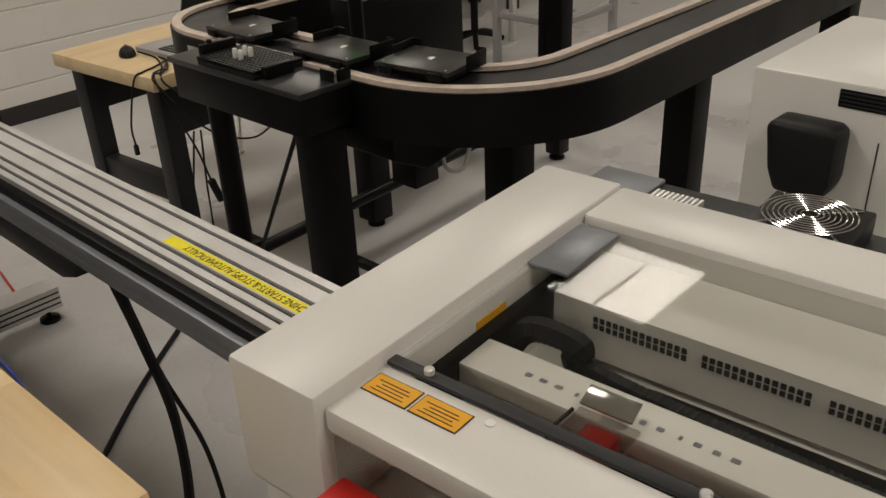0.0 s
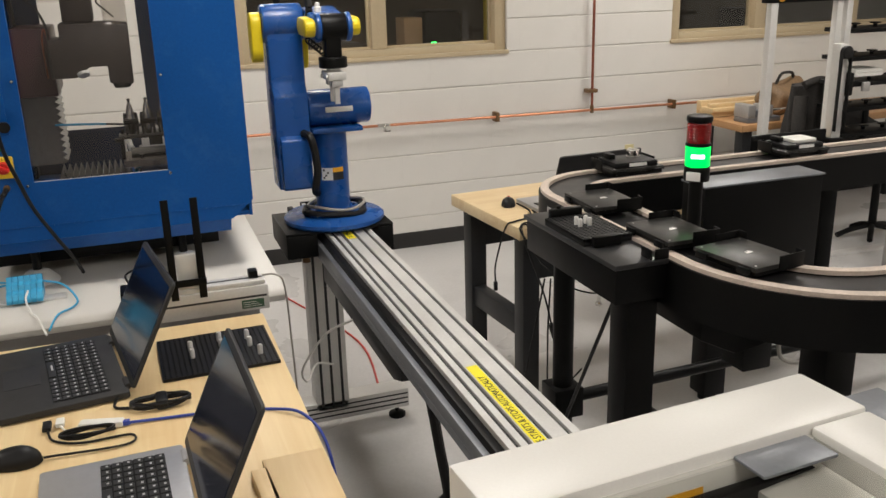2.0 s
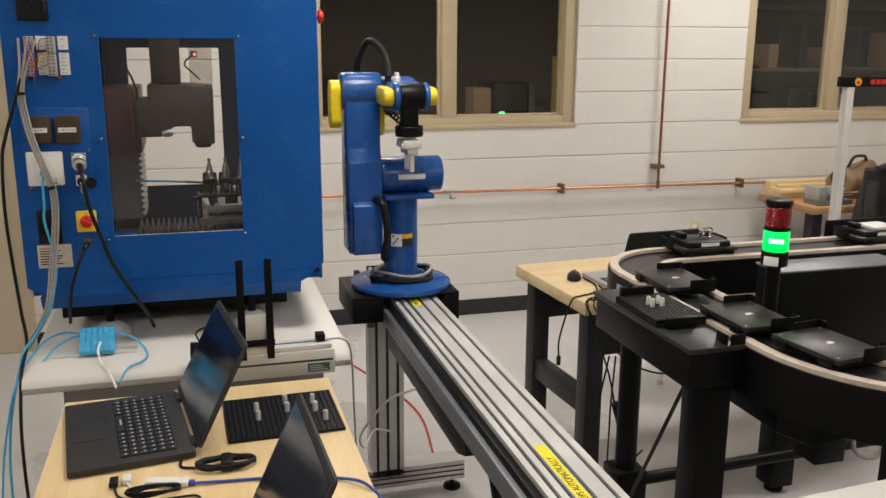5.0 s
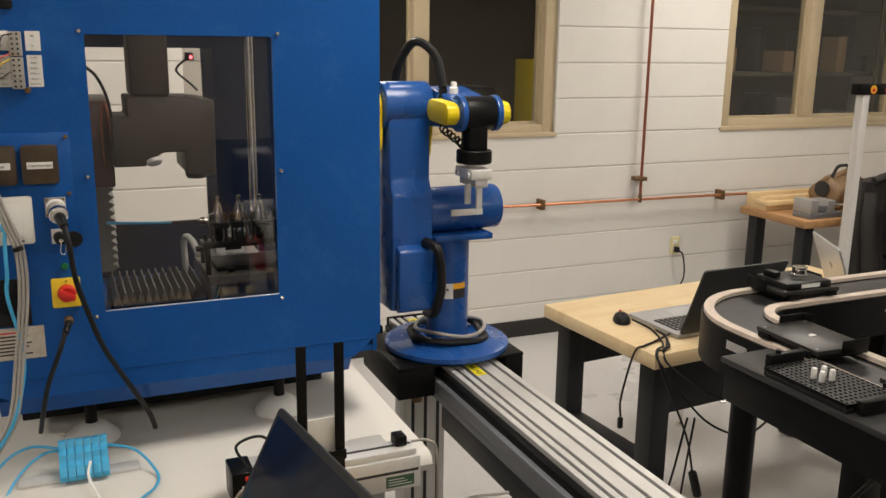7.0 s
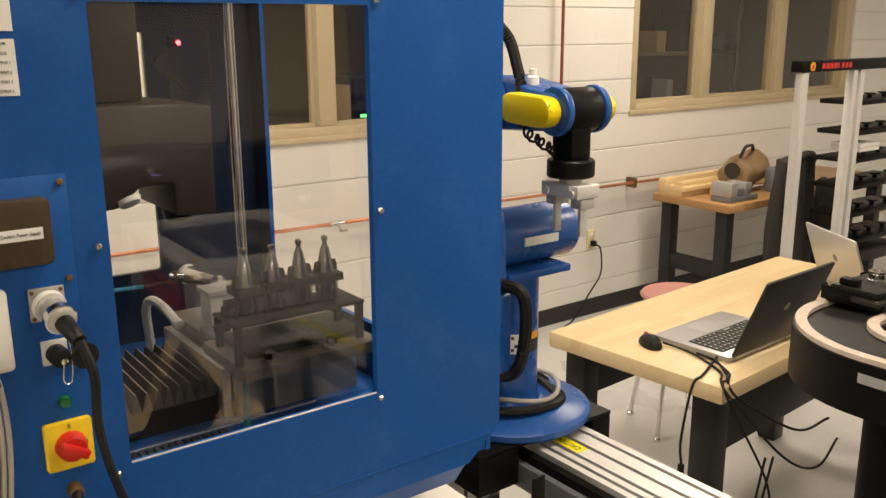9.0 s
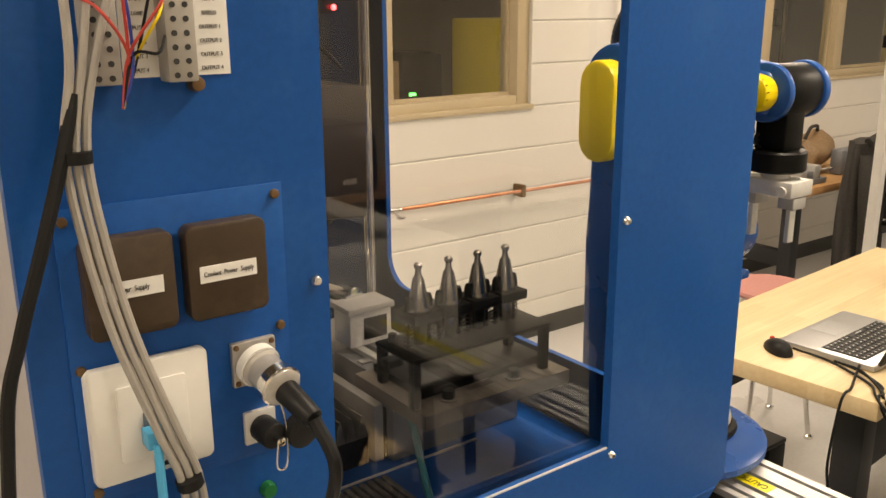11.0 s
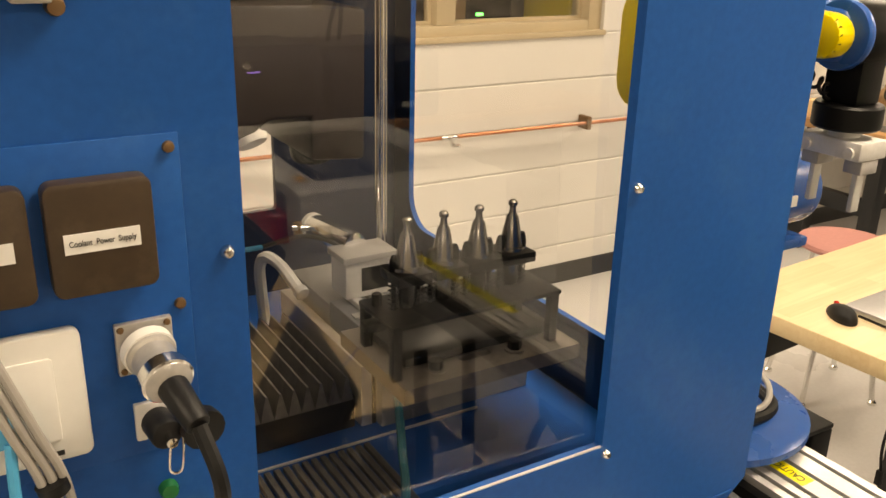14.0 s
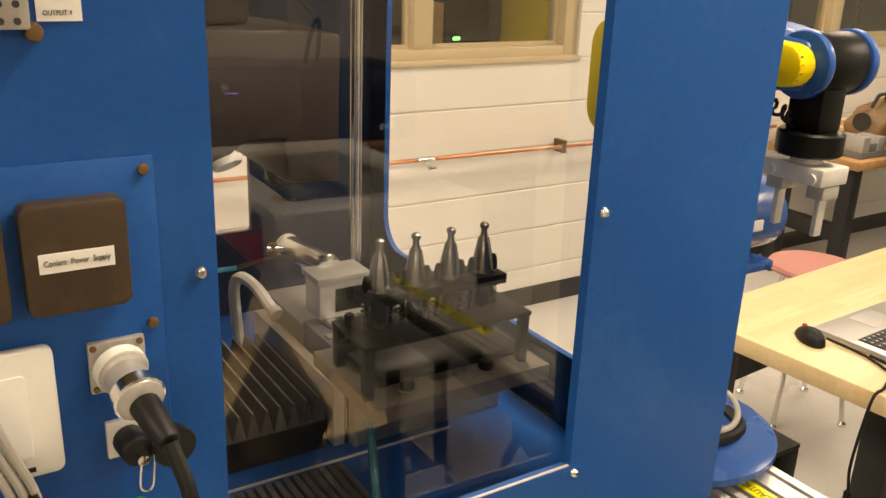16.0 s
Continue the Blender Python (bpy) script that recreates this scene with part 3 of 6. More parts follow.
for i in range(12):
    a = 0.196 + i * 0.0185
    bm = slab([(a, 1.086), (a + 0.008, 1.121), (a + 0.0105, 1.121), (a + 0.0185, 1.086)], "y", 3.14, 3.37, bm=bm)
part("bellows", bm, BELLOWS, mill, "black pleated way cover", 20)
part("bellows_bed", box(0.19, 3.15, 1.036, 0.425, 3.38, 1.085, 0.002), BLACK, mill)
# ribs added in the tray imitate the fixture plate mirrored in the window
ribs_bm = None
for i in range(18):
    ribs_bm = box(0.20 + i * 0.0125, 2.80, 1.0345, 0.208 + i * 0.0125, 3.10, 1.042, 0.001, 1, bm=ribs_bm)
part("reflection_ribs", ribs_bm, BELLOWS, mill, "black ribs in the chip tray imitating a reflection")
part("tray_seam", box(0.20, 3.112, 1.0343, 0.60, 3.116, 1.037, 0.0005), ALU, mill)
part("front_lip", box(0.164, FY + 0.0005, 1.1863, 0.5255, FY + 0.0035, 1.1880, 0.0004), ALU, mill, "bright strip along the lower edge of the window")
part("table", box(0.455, 3.13, 1.036, 0.70, 3.30, 1.160, 0.003), GREYM, mill)
for i in range(2):
    part("t_slot", box(0.46, 3.16 + i * 0.06, 1.1605, 0.698, 3.175 + i * 0.06, 1.1635, 0.0005), ALU_D, mill)
for x0, x1, z1, mt_ in ((0.432, 0.448, 1.128, ALU_D), (0.449, 0.4545, 1.118, BLACK), (0.478, 0.492, 1.1695, ALU), (0.505, 0.53, 1.1675, ALU_D)):
    part("slide_rail", box(x0, 3.145 if z1 < 1.15 else 3.13, 1.036 if z1 < 1.15 else 1.1605, x1, 3.44 if z1 < 1.15 else 3.30, z1, 0.0015), mt_, mill)
part("slide_bed", box(0.458, 3.301, 1.036, 0.60, 3.46, 1.150, 0.003), ALU_D, mill)
v = part("vice", box(0.467, 3.266, 1.170, 0.545, 3.318, 1.2255, 0.003), ALU, mill, "machined steel pneumatic vice")
part("jaw", box(0.463, 3.262, 1.226, 0.549, 3.322, 1.236, 0.0015), ALU_D, v)
# flat black sheet on the block's face as the shade of its recess
part("recess_shade", box(0.492, 3.2645, 1.180, 0.535, 3.2655, 1.216, 0.0003), BLACK, v)
part("cylinder", cyl((0.506, 3.315, 1.232), (0.490, 3.43, 1.230), 0.0195, seg=28, bev=0.003), CHROME, v, "polished air cylinder")
part("end_cap", cyl((0.490, 3.4305, 1.230), (0.4885, 3.441, 1.230), 0.0205, seg=28, bev=0.003), ALU, v)
part("air_fitting", cyl((0.447, 3.42, 1.237), (0.474, 3.418, 1.233), 0.0055, seg=10), CHROME, v)
part("air_fitting", cyl((0.458, 3.42, 1.222), (0.458, 3.42, 1.244), 0.007, seg=6), BRONZE, v)
part("coolant_hose", tube([(0.412, 3.46, 1.06), (0.408, 3.46, 1.12), (0.407, 3.46, 1.165), (0.413, 3.445, 1.186), (0.424, 3.41, 1.181), (0.431, 3.355, 1.160)], 0.0095), WHITE, mill, "white flexible coolant hose")
part("hose_nozzle", cyl((0.431, 3.356, 1.1605), (0.4325, 3.344, 1.156), 0.0115, seg=16, bev=0.002), ALU, mill)
part("air_line", tube([(0.20, 3.33, 1.262), (0.29, 3.30, 1.262), (0.36, 3.31, 1.256)], 0.0038), CYAN, mill)
part("air_line", tube([(0.36, 3.31, 1.256), (0.42, 3.36, 1.243), (0.452, 3.37, 1.238), (0.475, 3.33, 1.238), (0.486, 3.31, 1.225)], 0.0036), BLACKP, mill)
part("air_line", tube([(0.47, 3.12, 1.15), (0.44, 3.06, 1.14), (0.41, 2.99, 1.10), (0.375, 2.92, 1.065), (0.30, 2.86, 1.05), (0.2, 2.83, 1.05)], 0.0055), material("teal_hose", (0.01, 0.13, 0.17), 0.35), mill)

# tool rack with four holders
rack = thing("tool_rack", (0.53, 3.04, 1.165), "dusty steel tool rack holding four tapered tool holders", "tool rack")
DUSTY = material("dusty_steel", (0.20, 0.175, 0.15), 0.5, metal=0.5, vary=0.3)
part("base_plate", holed(0.405, 2.975, 0.66, 3.15, 0.50, 3.005, 0.545, 3.017, 0.005, "z", 1.165, 1.185), DUSTY, rack, "dusty steel base plate with slots")
part("upper_plate", box(0.43, 3.02, 1.1852, 0.65, 3.14, 1.197, 0.0015), BLACK, rack)
part("lower_shelf", box(0.40, 2.995, 1.250, 0.64, 3.085, 1.256, 0.001), BLACK, rack)
for x in (0.407, 0.632):
    for y in (3.002, 3.078):
        part("leg", box(x - 0.006, y - 0.006, 1.1853 if y < 3.01 else 1.1972, x + 0.006, y + 0.006, 1.2498, 0.001), BLACK, rack)
for x, y in ((0.46, 3.0), (0.575, 3.0)):
    part("washer", cyl((x, y, 1.1852), (x, y, 1.188), 0.013, seg=16), DUSTY, rack)
    part("clamp_bolt", cyl((x, y, 1.188), (x, y, 1.199), 0.009, seg=6), BLACK, rack)
part("clamp_lever", box(0.385, 3.03, 1.236, 0.41, 3.05, 1.248, 0.003), BLACK, rack)
part("clamp_bolt", cyl((0.412, 3.06, 1.2565), (0.412, 3.06, 1.272), 0.006, seg=6), BLACK, rack)
for i in range(4):
    x = 0.441 + i * 0.0497
    for dx in (-0.0165, 0.0165):
        coil = [(x + dx + 0.0062 * math.cos(a * 0.9), 3.04 + 0.0062 * math.sin(a * 0.9), 1.2565 + a * 0.0008) for a in range(60)]
        part("spring", tube(coil, 0.0011, 1, 5, straight=True), STEELG, rack)
        part("post", cyl((x + dx, 3.04, 1.2562), (x + dx, 3.04, 1.318), 0.003, seg=10), BLACK, rack)
        part("post_nut", lathe([(0, 1.326), (0.003, 1.325), (0.005, 1.32), (0.006, 1.312), (0.006, 1.306), (0, 1.306)], (x + dx, 3.04, 0), seg=10), BLACK, rack)
    part("fork", box(x - 0.0225, 3.016, 1.292, x + 0.0225, 3.064, 1.3055, 0.0015), BLACK, rack)
for i in range(4):
    x = 0.441 + i * 0.0497
    h = thing("tool_holder", (x, 3.04, 1.25), "tapered steel milling tool holder with a black collar", "tool holder", "tool holders in the rack")
    z0 = 1.306
    part("taper", lathe([(0, z0 + 0.004), (0.0145, z0 + 0.004), (0.0138, z0 + 0.010), (0.0076, z0 + 0.042), (0.0062, z0 + 0.044), (0.0050, z0 + 0.046), (0.0040, z0 + 0.051), (0.0040, z0 + 0.055), (0.0058, z0 + 0.057), (0.0058, z0 + 0.061), (0.003, z0 + 0.0635), (0, z0 + 0.0635)], (x, 3.04, 0)), TOOLST, h)
    part("flange", lathe([(0, z0 + 0.0045), (0.0185, z0 + 0.0045), (0.0190, z0 + 0.003), (0.0190, z0 + 0.0), (0, z0 + 0.0)], (x, 3.04, 0)), TOOLST, h)
    part("collet", lathe([(0, z0 - 0.048), (0.0085, z0 - 0.048), (0.011, z0 - 0.04), (0.011, z0 - 0.0145), (0, z0 - 0.0145)], (x, 3.04, 0)), TOOLST if i % 2 else BLACK, h)

# fittings on the front panel
def stuck(name, x0, z0, x1, z1, d, mat, parent=mill, bev=0.001, label=""):
    return part(name, box(x0, FY - d, z0, x1, FY - 0.0002, z1, bev), mat, parent, label)


plate = stuck("service_plate", -0.053, 1.325, 0.122, 1.556, 0.0022, BLUE, bev=0.0008)
for x, z in ((0.115, 1.547), (0.114, 1.436), (-0.046, 1.435), (-0.044, 1.335), (-0.047, 1.547)):
    part("screw", lathe([(0, 0.004), (0.0035, 0.003), (0.0042, 0)], (x, FY - 0.0022, z), (0, -1, 0), 10), BRONZE, mill)
FF = FY - 0.0022
for x, tx, t in ((-0.039, 0.005, "Power  Supply"), (0.035, 0.077, "Coolant  Power  Supply")):
    s = part("socket_box", slab(rounded(x - 0.001, 1.459, x + 0.064, 1.534, 0.007), "y", FF - 0.016, FF, 0.002), BROWNP, mill, "dark brown-black blank socket cover")
    part("label_strip", box(x + 0.008, FF - 0.0168, 1.489, x + 0.054, FF - 0.0158, 1.502, 0), PAPER, s, smooth=0)
    words(t, 0.0056, INK, s, pose(x + 0.031, FF - 0.0172, 1.4955, 90, 0, 0), width=0.75)
s = part("network_plate", slab(rounded(-0.047, 1.342, 0.046, 1.436, 0.006), "y", FF - 0.010, FF, 0.002), WHITE, mill, "off-white network socket plate")
part("insert", slab(rounded(-0.027, 1.358, 0.027, 1.420, 0.003), "y", FF - 0.0125, FF - 0.0102, 0.001), WHITE, s)
part("port", box(-0.009, FF - 0.0145, 1.384, 0.004, FF - 0.0124, 1.396, 0.0005), GREYM, s)
part("maker_mark", box(0.003, FF - 0.0110, 1.347, 0.027, FF - 0.0102, 1.3505, 0), INK, s, smooth=0)
bm = box(-0.012, FF - 0.03, 1.372, 0.003, FF - 0.0148, 1.386, 0.001)
part("network_plug", bm, CYAN, s)
c1 = part("power_coupler", box(0.068, FF - 0.006, 1.392, 0.106, FF, 1.430, 0.001), CONN, mill, "square-flanged silver connector with its plug in")
for x, z in ((0.0715, 1.3955), (0.1025, 1.3955), (0.0715, 1.4265), (0.1025, 1.4265)):
    part("screw", lathe([(0, 0.002), (0.002, 0.0016), (0.0026, 0)], (x, FF - 0.006, z), (0, -1, 0), 8), BRONZE, c1)
part("insulator_ring", lathe([(0.0155, 0.0005), (0.0182, 0.001), (0.0182, 0.009), (0.0155, 0.0095)], (0.087, FF - 0.0055, 1.411), (0.12, -1, -0.25)), WHITE, c1)
part("lock_ring", lathe([(0.0155, 0.030), (0.0178, 0.031), (0.0178, 0.040), (0.0155, 0.041)], (0.087, FF - 0.005, 1.411), (0.12, -1, -0.25), 20), CHROME, c1)
part("shell", lathe([(0, 0), (0.017, 0), (0.017, 0.012), (0.015, 0.014), (0.015, 0.030), (0.016, 0.032), (0.016, 0.042), (0.011, 0.046), (0.0, 0.046)], (0.087, FF - 0.005, 1.411), (0.12, -1, -0.25)), CONN, c1, "worn silver-grey barrel")
part("strain_relief", cyl((0.0925, FF - 0.046, 1.4), (0.100, FF - 0.080, 1.385), 0.0105, 0.0085, 16, 0.002), BLACKP, c1)
part("cord", tube([(0.100, FF - 0.08, 1.385), (0.106, FF - 0.10, 1.35), (0.112, FF - 0.07, 1.28), (0.13, FF - 0.04, 1.20), (0.155, FF - 0.035, 1.12), (0.20, FF - 0.03, 1.03), (0.235, FF + 0.01, 0.95), (0.25, FF + 0.06, 0.89)], 0.0055), BLACKP, c1)
c2 = part("capped_coupler", box(0.075, FF - 0.005, 1.338, 0.103, FF, 1.367, 0.001), ALU, mill, "small connector with a black screw cap")
part("barrel", cyl((0.089, FF - 0.004, 1.352), (0.092, FF - 0.026, 1.350), 0.0115, seg=16, bev=0.002), BLACKP, c2)
part("cap", lathe([(0, 0), (0.015, 0), (0.0155, 0.003), (0.0155, 0.010), (0, 0.011)], (0.115, FF - 0.020, 1.350), (0.15, -1, -0.1), 14), BLACKP, c2)
part("chain", tube([(0.092, FF - 0.03, 1.347), (0.09, FF - 0.03, 1.325), (0.097, FF - 0.03, 1.322), (0.10, FF - 0.03, 1.335), (0.102, FF - 0.025, 1.36), (0.098, FF - 0.02, 1.385)], 0.001), CHROME, c2)
part("pin", lathe([(0, 0.012), (0.004, 0.011), (0.003, 0.006), (0.003, 0)], (0.092, FF - 0.026, 1.35), (0, -1, 0), 10), CHROME, c2)
part("pilot_lamp", lathe([(0, 0.008), (0.006, 0.0075), (0.0075, 0.004), (0.0075, 0)], (0.094, FY, 1.289), (0, -1, 0), 14), material("green_cap", (0.01, 0.16, 0.05), 0.25), mill, "green pilot lamp")
s = part("switch_plate", slab(rounded(0.066, 1.206, 0.120, 1.266, 0.004), "y", FY - 0.009, FY, 0.0015), material("switch_yellow", (0.86, 0.60, 0.03), 0.4), mill, "yellow plate of the main switch")
k = part("knob", lathe([(0, 0.016), (0.014, 0.016), (0.0165, 0.012), (0.018, 0.0)], (0.094, FY - 0.009, 1.236), (0, -1, 0), 20), RED, s, "red rotary knob")
part("grip", turned(box(-0.017, -0.010, -0.0055, 0.017, 0.0, 0.0055, 0.002), Matrix.Translation((0.094, FY - 0.0235, 1.236)) @ pose(0, 0, 0, 0, 30, 0)), RED, k)
words("0", 0.008, INK, s, pose(0.094, FY - 0.0094, 1.260, 90, 0, 0))
words("1", 0.008, INK, s, pose(0.113, FY - 0.0094, 1.236, 90, 0, 0))
s = part("cable_gland", cyl((0.093, FY, 1.178), (0.093, FY - 0.02, 1.178), 0.009, seg=12, bev=0.002), BRONZE, mill)
part("plug", cyl((0.093, FY - 0.02, 1.178), (0.085, FY - 0.05, 1.165), 0.007, seg=12, bev=0.002), BLACKP, s)
part("cord", tube([(0.085, FY - 0.05, 1.165), (0.07, FY - 0.07, 1.13), (0.045, FY - 0.05, 1.06), (0.03, FY - 0.02, 0.99), (0.02, FY + 0.03, 0.93)], 0.005), BLACKP, s)
v = stuck("speaker_grille", -0.036, 1.176, 0.026, 1.272, 0.006, BLACKP, label="black ventilation grille")
for i in range(6):
    part("ring", lathe([(0.005 + i * 0.0042, 0), (0.0055 + i * 0.0042, 0.002), (0.007 + i * 0.0042, 0.002), (0.0075 + i * 0.0042, 0)], (-0.005, FY - 0.006, 1.225), (0, -1, 0), 20), RUBBER, v)
s = stuck("rating_plate", -0.044, 1.105, 0.046, 1.172, 0.0015, material("worn_paper_plate", (0.60, 0.55, 0.47), 0.55, vary=0.12, stain=((0.38, 0.28, 0.18), 0.6, 30)), bev=0.0004, label="worn silver rating plate with small print")
for i in range(7):
    w = 0.06 if i else 0.035
    part("print_line", box(-0.038, FY - 0.0021, 1.160 - i * 0.0075, -0.038 + w - 0.006 * (i % 3), FY - 0.0014, 1.163 - i * 0.0075, 0), INK if i else RED, s, smooth=0)
f = stuck("fan_grille", -0.034, 1.785, 0.044, 1.863, 0.008, BLACKP, bev=0.004, label="black fan guard")
for i in range(5):
    part("ring", lathe([(0.006 + i * 0.006, 0), (0.007 + i * 0.006, 0.003), (0.008 + i * 0.006, 0.003), (0.009 + i * 0.006, 0)], (0.005, FY - 0.008, 1.824), (0, -1, 0), 24), STEELG, f)

# terminal blocks with their labels and wiring
for bx, rows in ((-0.022, (1.640, 1.696)), (0.032, (1.640, 1.696))):
    for i, (z0, z1) in enumerate(((1.640, 1.698), (1.700, 1.745))):
        t = part("terminal_block", box(bx, FY - 0.020, z0, bx + 0.022, FY - 0.0002, z1, 0.0015), CABLEG, mill, "grey screw terminal block")
        n = 6 if i == 0 else 5
        for r in range(n):
            zz = z0 + (r + 0.5) * (z1 - z0) / n
            for dx in (0.006, 0.015):
                part("screw_hole_shade", cyl((bx + dx, FY - 0.0195, zz), (bx + dx, FY - 0.0206, zz), 0.0022, seg=8), SLOT_SHADE, t)
    for z0, z1, lines in ((1.643, 1.702, ("CLAMP", "SHIELD", "OUTPUT 1", "OUTPUT 2", "OUTPUT 3", "OUTPUT 4")), (1.710, 1.746, ("COM", "24V"))):
        lx = bx + 0.030
        if bx < 0 and z0 < 1.7:
            lines = ("OPEN", "CLOSE", "INPUT 1", "INPUT 2", "INPUT 3", "INPUT 4")
        l = part("terminal_label", box(lx - 0.002, FY - 0.0012, z0, lx + 0.024, FY - 0.0003, z1, 0), PAPER, mill, "white printed terminal label", 0)
        n = len(lines)
        for r, t in enumerate(lines):
            words(t, 0.0042, INK, l, pose(lx + 0.010, FY - 0.0016, z1 - (r + 0.5) * (z1 - z0) / n, 90, 0, 0), width=0.85)
for x, z in ((-0.027, 1.637), (0.057, 1.637)):
    part("knurled_screw", lathe([(0, 0.011), (0.005, 0.010), (0.006, 0.004), (0.006, 0)], (x, FY, z), (0, -1, 0), 12), BRONZE, mill)
wires = [(CABLER, (-0.03, 1.70), 0.03), (CABLEB, (-0.014, 1.735), 0.02), (YELLOW, (0.032, 1.695), 0.03), (CABLER, (0.032, 1.705), 0.04), (BLACKP, (0.032, 1.672), 0.025), (BLACKP, (0.036, 1.74), 0.03), (CABLER, (-0.022, 1.74), 0.04)]
for i, (mt, (x, z), d) in enumerate(wires):
    part("wire", tube([(x, FY - 0.018, z), (x + (0.01 if x < 0 else -0.015), FY - 0.02 - d, z - 0.01), (0.002 + 0.003 * (i % 3), FY - 0.03, 1.66), (-0.005, FY - 0.03, 1.625)], 0.0011), mt, mill)
for i in range(3):
    o = i * 0.007
    part("cable", tube([(-0.034 + 0.022 * i, FY - 0.02, 1.74), (-0.036 + 0.008 * i, FY - 0.03, 1.66), (-0.046 + o, FY - 0.032, 1.60), (-0.041 + o, FY - 0.034, 1.536), (-0.028 + o, FY - 0.036, 1.465), (-0.005 + o, FY - 0.036, 1.387), (0.010 + o, FY - 0.036, 1.334), (0.010 + o, FY - 0.04, 1.25), (-0.008 + o, FY - 0.045, 1.12), (-0.03 + o, FY - 0.05, 1.0), (-0.075 + o, FY - 0.04, 0.92), (-0.10 + o, FY - 0.02, 0.875)], 0.0032), CABLEG, mill, "grey cable hanging down the panel")
part("cable_tie", cyl((-0.039, FY - 0.032, 1.592), (-0.039, FY - 0.032, 1.600), 0.0105, seg=12), BLACKP, mill)
part("cable_tie", cyl((0.016, FY - 0.036, 1.336), (0.014, FY - 0.036, 1.344), 0.0105, seg=12), BLACKP, mill)
part("cable", tube([(-0.036, FY - 0.03, 1.637), (-0.048, FY - 0.034, 1.598), (-0.067, FY - 0.036, 1.542), (-0.088, FY - 0.034, 1.48), (-0.103, FY - 0.03, 1.417), (-0.112, FY - 0.02, 1.25), (-0.10, FY - 0.02, 1.0), (-0.09, FY - 0.04, 0.90), (-0.085, FY - 0.20, 0.84), (-0.085, FY - 0.27, 0.60), (-0.06, FY - 0.3, 0.02)], 0.0048), BLACKP, mill)
part("cable", tube([(-0.005, FF - 0.03, 1.376), (-0.007, FF - 0.036, 1.345), (-0.008, FF - 0.04, 1.29), (-0.011, FF - 0.04, 1.244), (0.007, FF - 0.04, 1.118), (-0.02, FF - 0.05, 1.0), (-0.067, FF - 0.05, 0.92), (-0.10, FF - 0.10, 0.86), (-0.13, FF - 0.22, 0.60), (-0.10, FF - 0.3, 0.02)], 0.0036), CYAN, mill, "light blue network cable")

# table under the machine
mt = thing("machine_table", (0.36, 3.1, 0), "cream laminate machine table with a rounded front edge", "table")
part("tabletop", slab([(2.56, 0.811), (2.545, 0.823), (2.54, 0.835), (2.545, 0.848), (2.56, 0.858), (3.75, 0.858), (3.75, 0.811)], "x", -0.078, 0.80), CREAMT, mt)
part("cabinet", box(0.0, 2.68, 0.06, 0.74, 3.70, 0.81, 0.004), GREYP, mt)
for x in (0.05, 0.69):
    for y in (2.75, 3.62):
        part("wheel", cyl((x - 0.012, y, 0.03), (x + 0.012, y, 0.03), 0.03, seg=16, bev=0.004), RUBBER, mt)

# ---- linear rail ----
RX0, RX1, RZ = 1.028, 1.182, 0.868
SLOTS = (0.020, 0.045, 0.088, 0.132)
RY0, RY1 = 1.2, 3.45
rail = thing("robot_rail", (1.1, 2.3, 0), "silver aluminium linear rail on extruded legs", "linear rail")
prof = [(RX0, RZ - 0.062), (RX0, RZ)]
for s in SLOTS:
    prof += [(RX0 + s - 0.005, RZ), (RX0 + s - 0.005, RZ - 0.010), (RX0 + s + 0.005, RZ - 0.010), (RX0 + s + 0.005, RZ)]
prof += [(RX1, RZ), (RX1, RZ - 0.062)]
part("top_profile", slab(prof, "y", RY0, RY1), ALU, rail, smooth=0)
# dark strips laid along the grooves as their shade
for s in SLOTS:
    part("slot_shade", box(RX0 + s - 0.0046, RY0 + 0.002, RZ - 0.0098, RX0 + s + 0.0046, RY1 - 0.002, RZ - 0.007, 0), SLOT_SHADE, rail, smooth=0)
part("rack_strip", box(RX0 - 0.020, RY0 + 0.05, RZ - 0.062, RX0 - 0.0005, RY1 - 0.02, RZ - 0.012, 0.001), BLACK, rail)
part("lower_channel", box(RX0 - 0.036, RY0 + 0.02, RZ - 0.084, RX0 + 0.03, RY1 - 0.02, RZ - 0.063, 0.002), GREYM, rail)
part("channel_lip", box(RX0 - 0.036, RY0 + 0.02, RZ - 0.0625, RX0 - 0.0205, RY1 - 0.02, RZ - 0.030, 0.001), GREYM, rail)
part("lower_channel", box(RX1 - 0.05, RY0 + 0.02, RZ - 0.105, RX1 - 0.002, RY1 - 0.02, RZ - 0.063, 0.002), ALU_D, rail)
part("cable_tray", slab([(2.05, RZ - 0.085), (2.95, RZ - 0.085), (2.95, RZ - 0.155), (2.12, RZ - 0.155), (2.05, RZ - 0.13)], "x", RX0 - 0.03, RX0 + 0.04, 0.003), STEELG, rail)
part("end_plate", box(RX0 - 0.004, RY1, RZ - 0.075, RX1 + 0.004, RY1 + 0.012, RZ + 0.004, 0.002), BLACK, rail)
part("end_motor", box(RX0 - 0.058, RY1 - 0.05, RZ - 0.035, RX0 - 0.037, RY1 - 0.005, RZ - 0.005, 0.003), BLACK, rail)
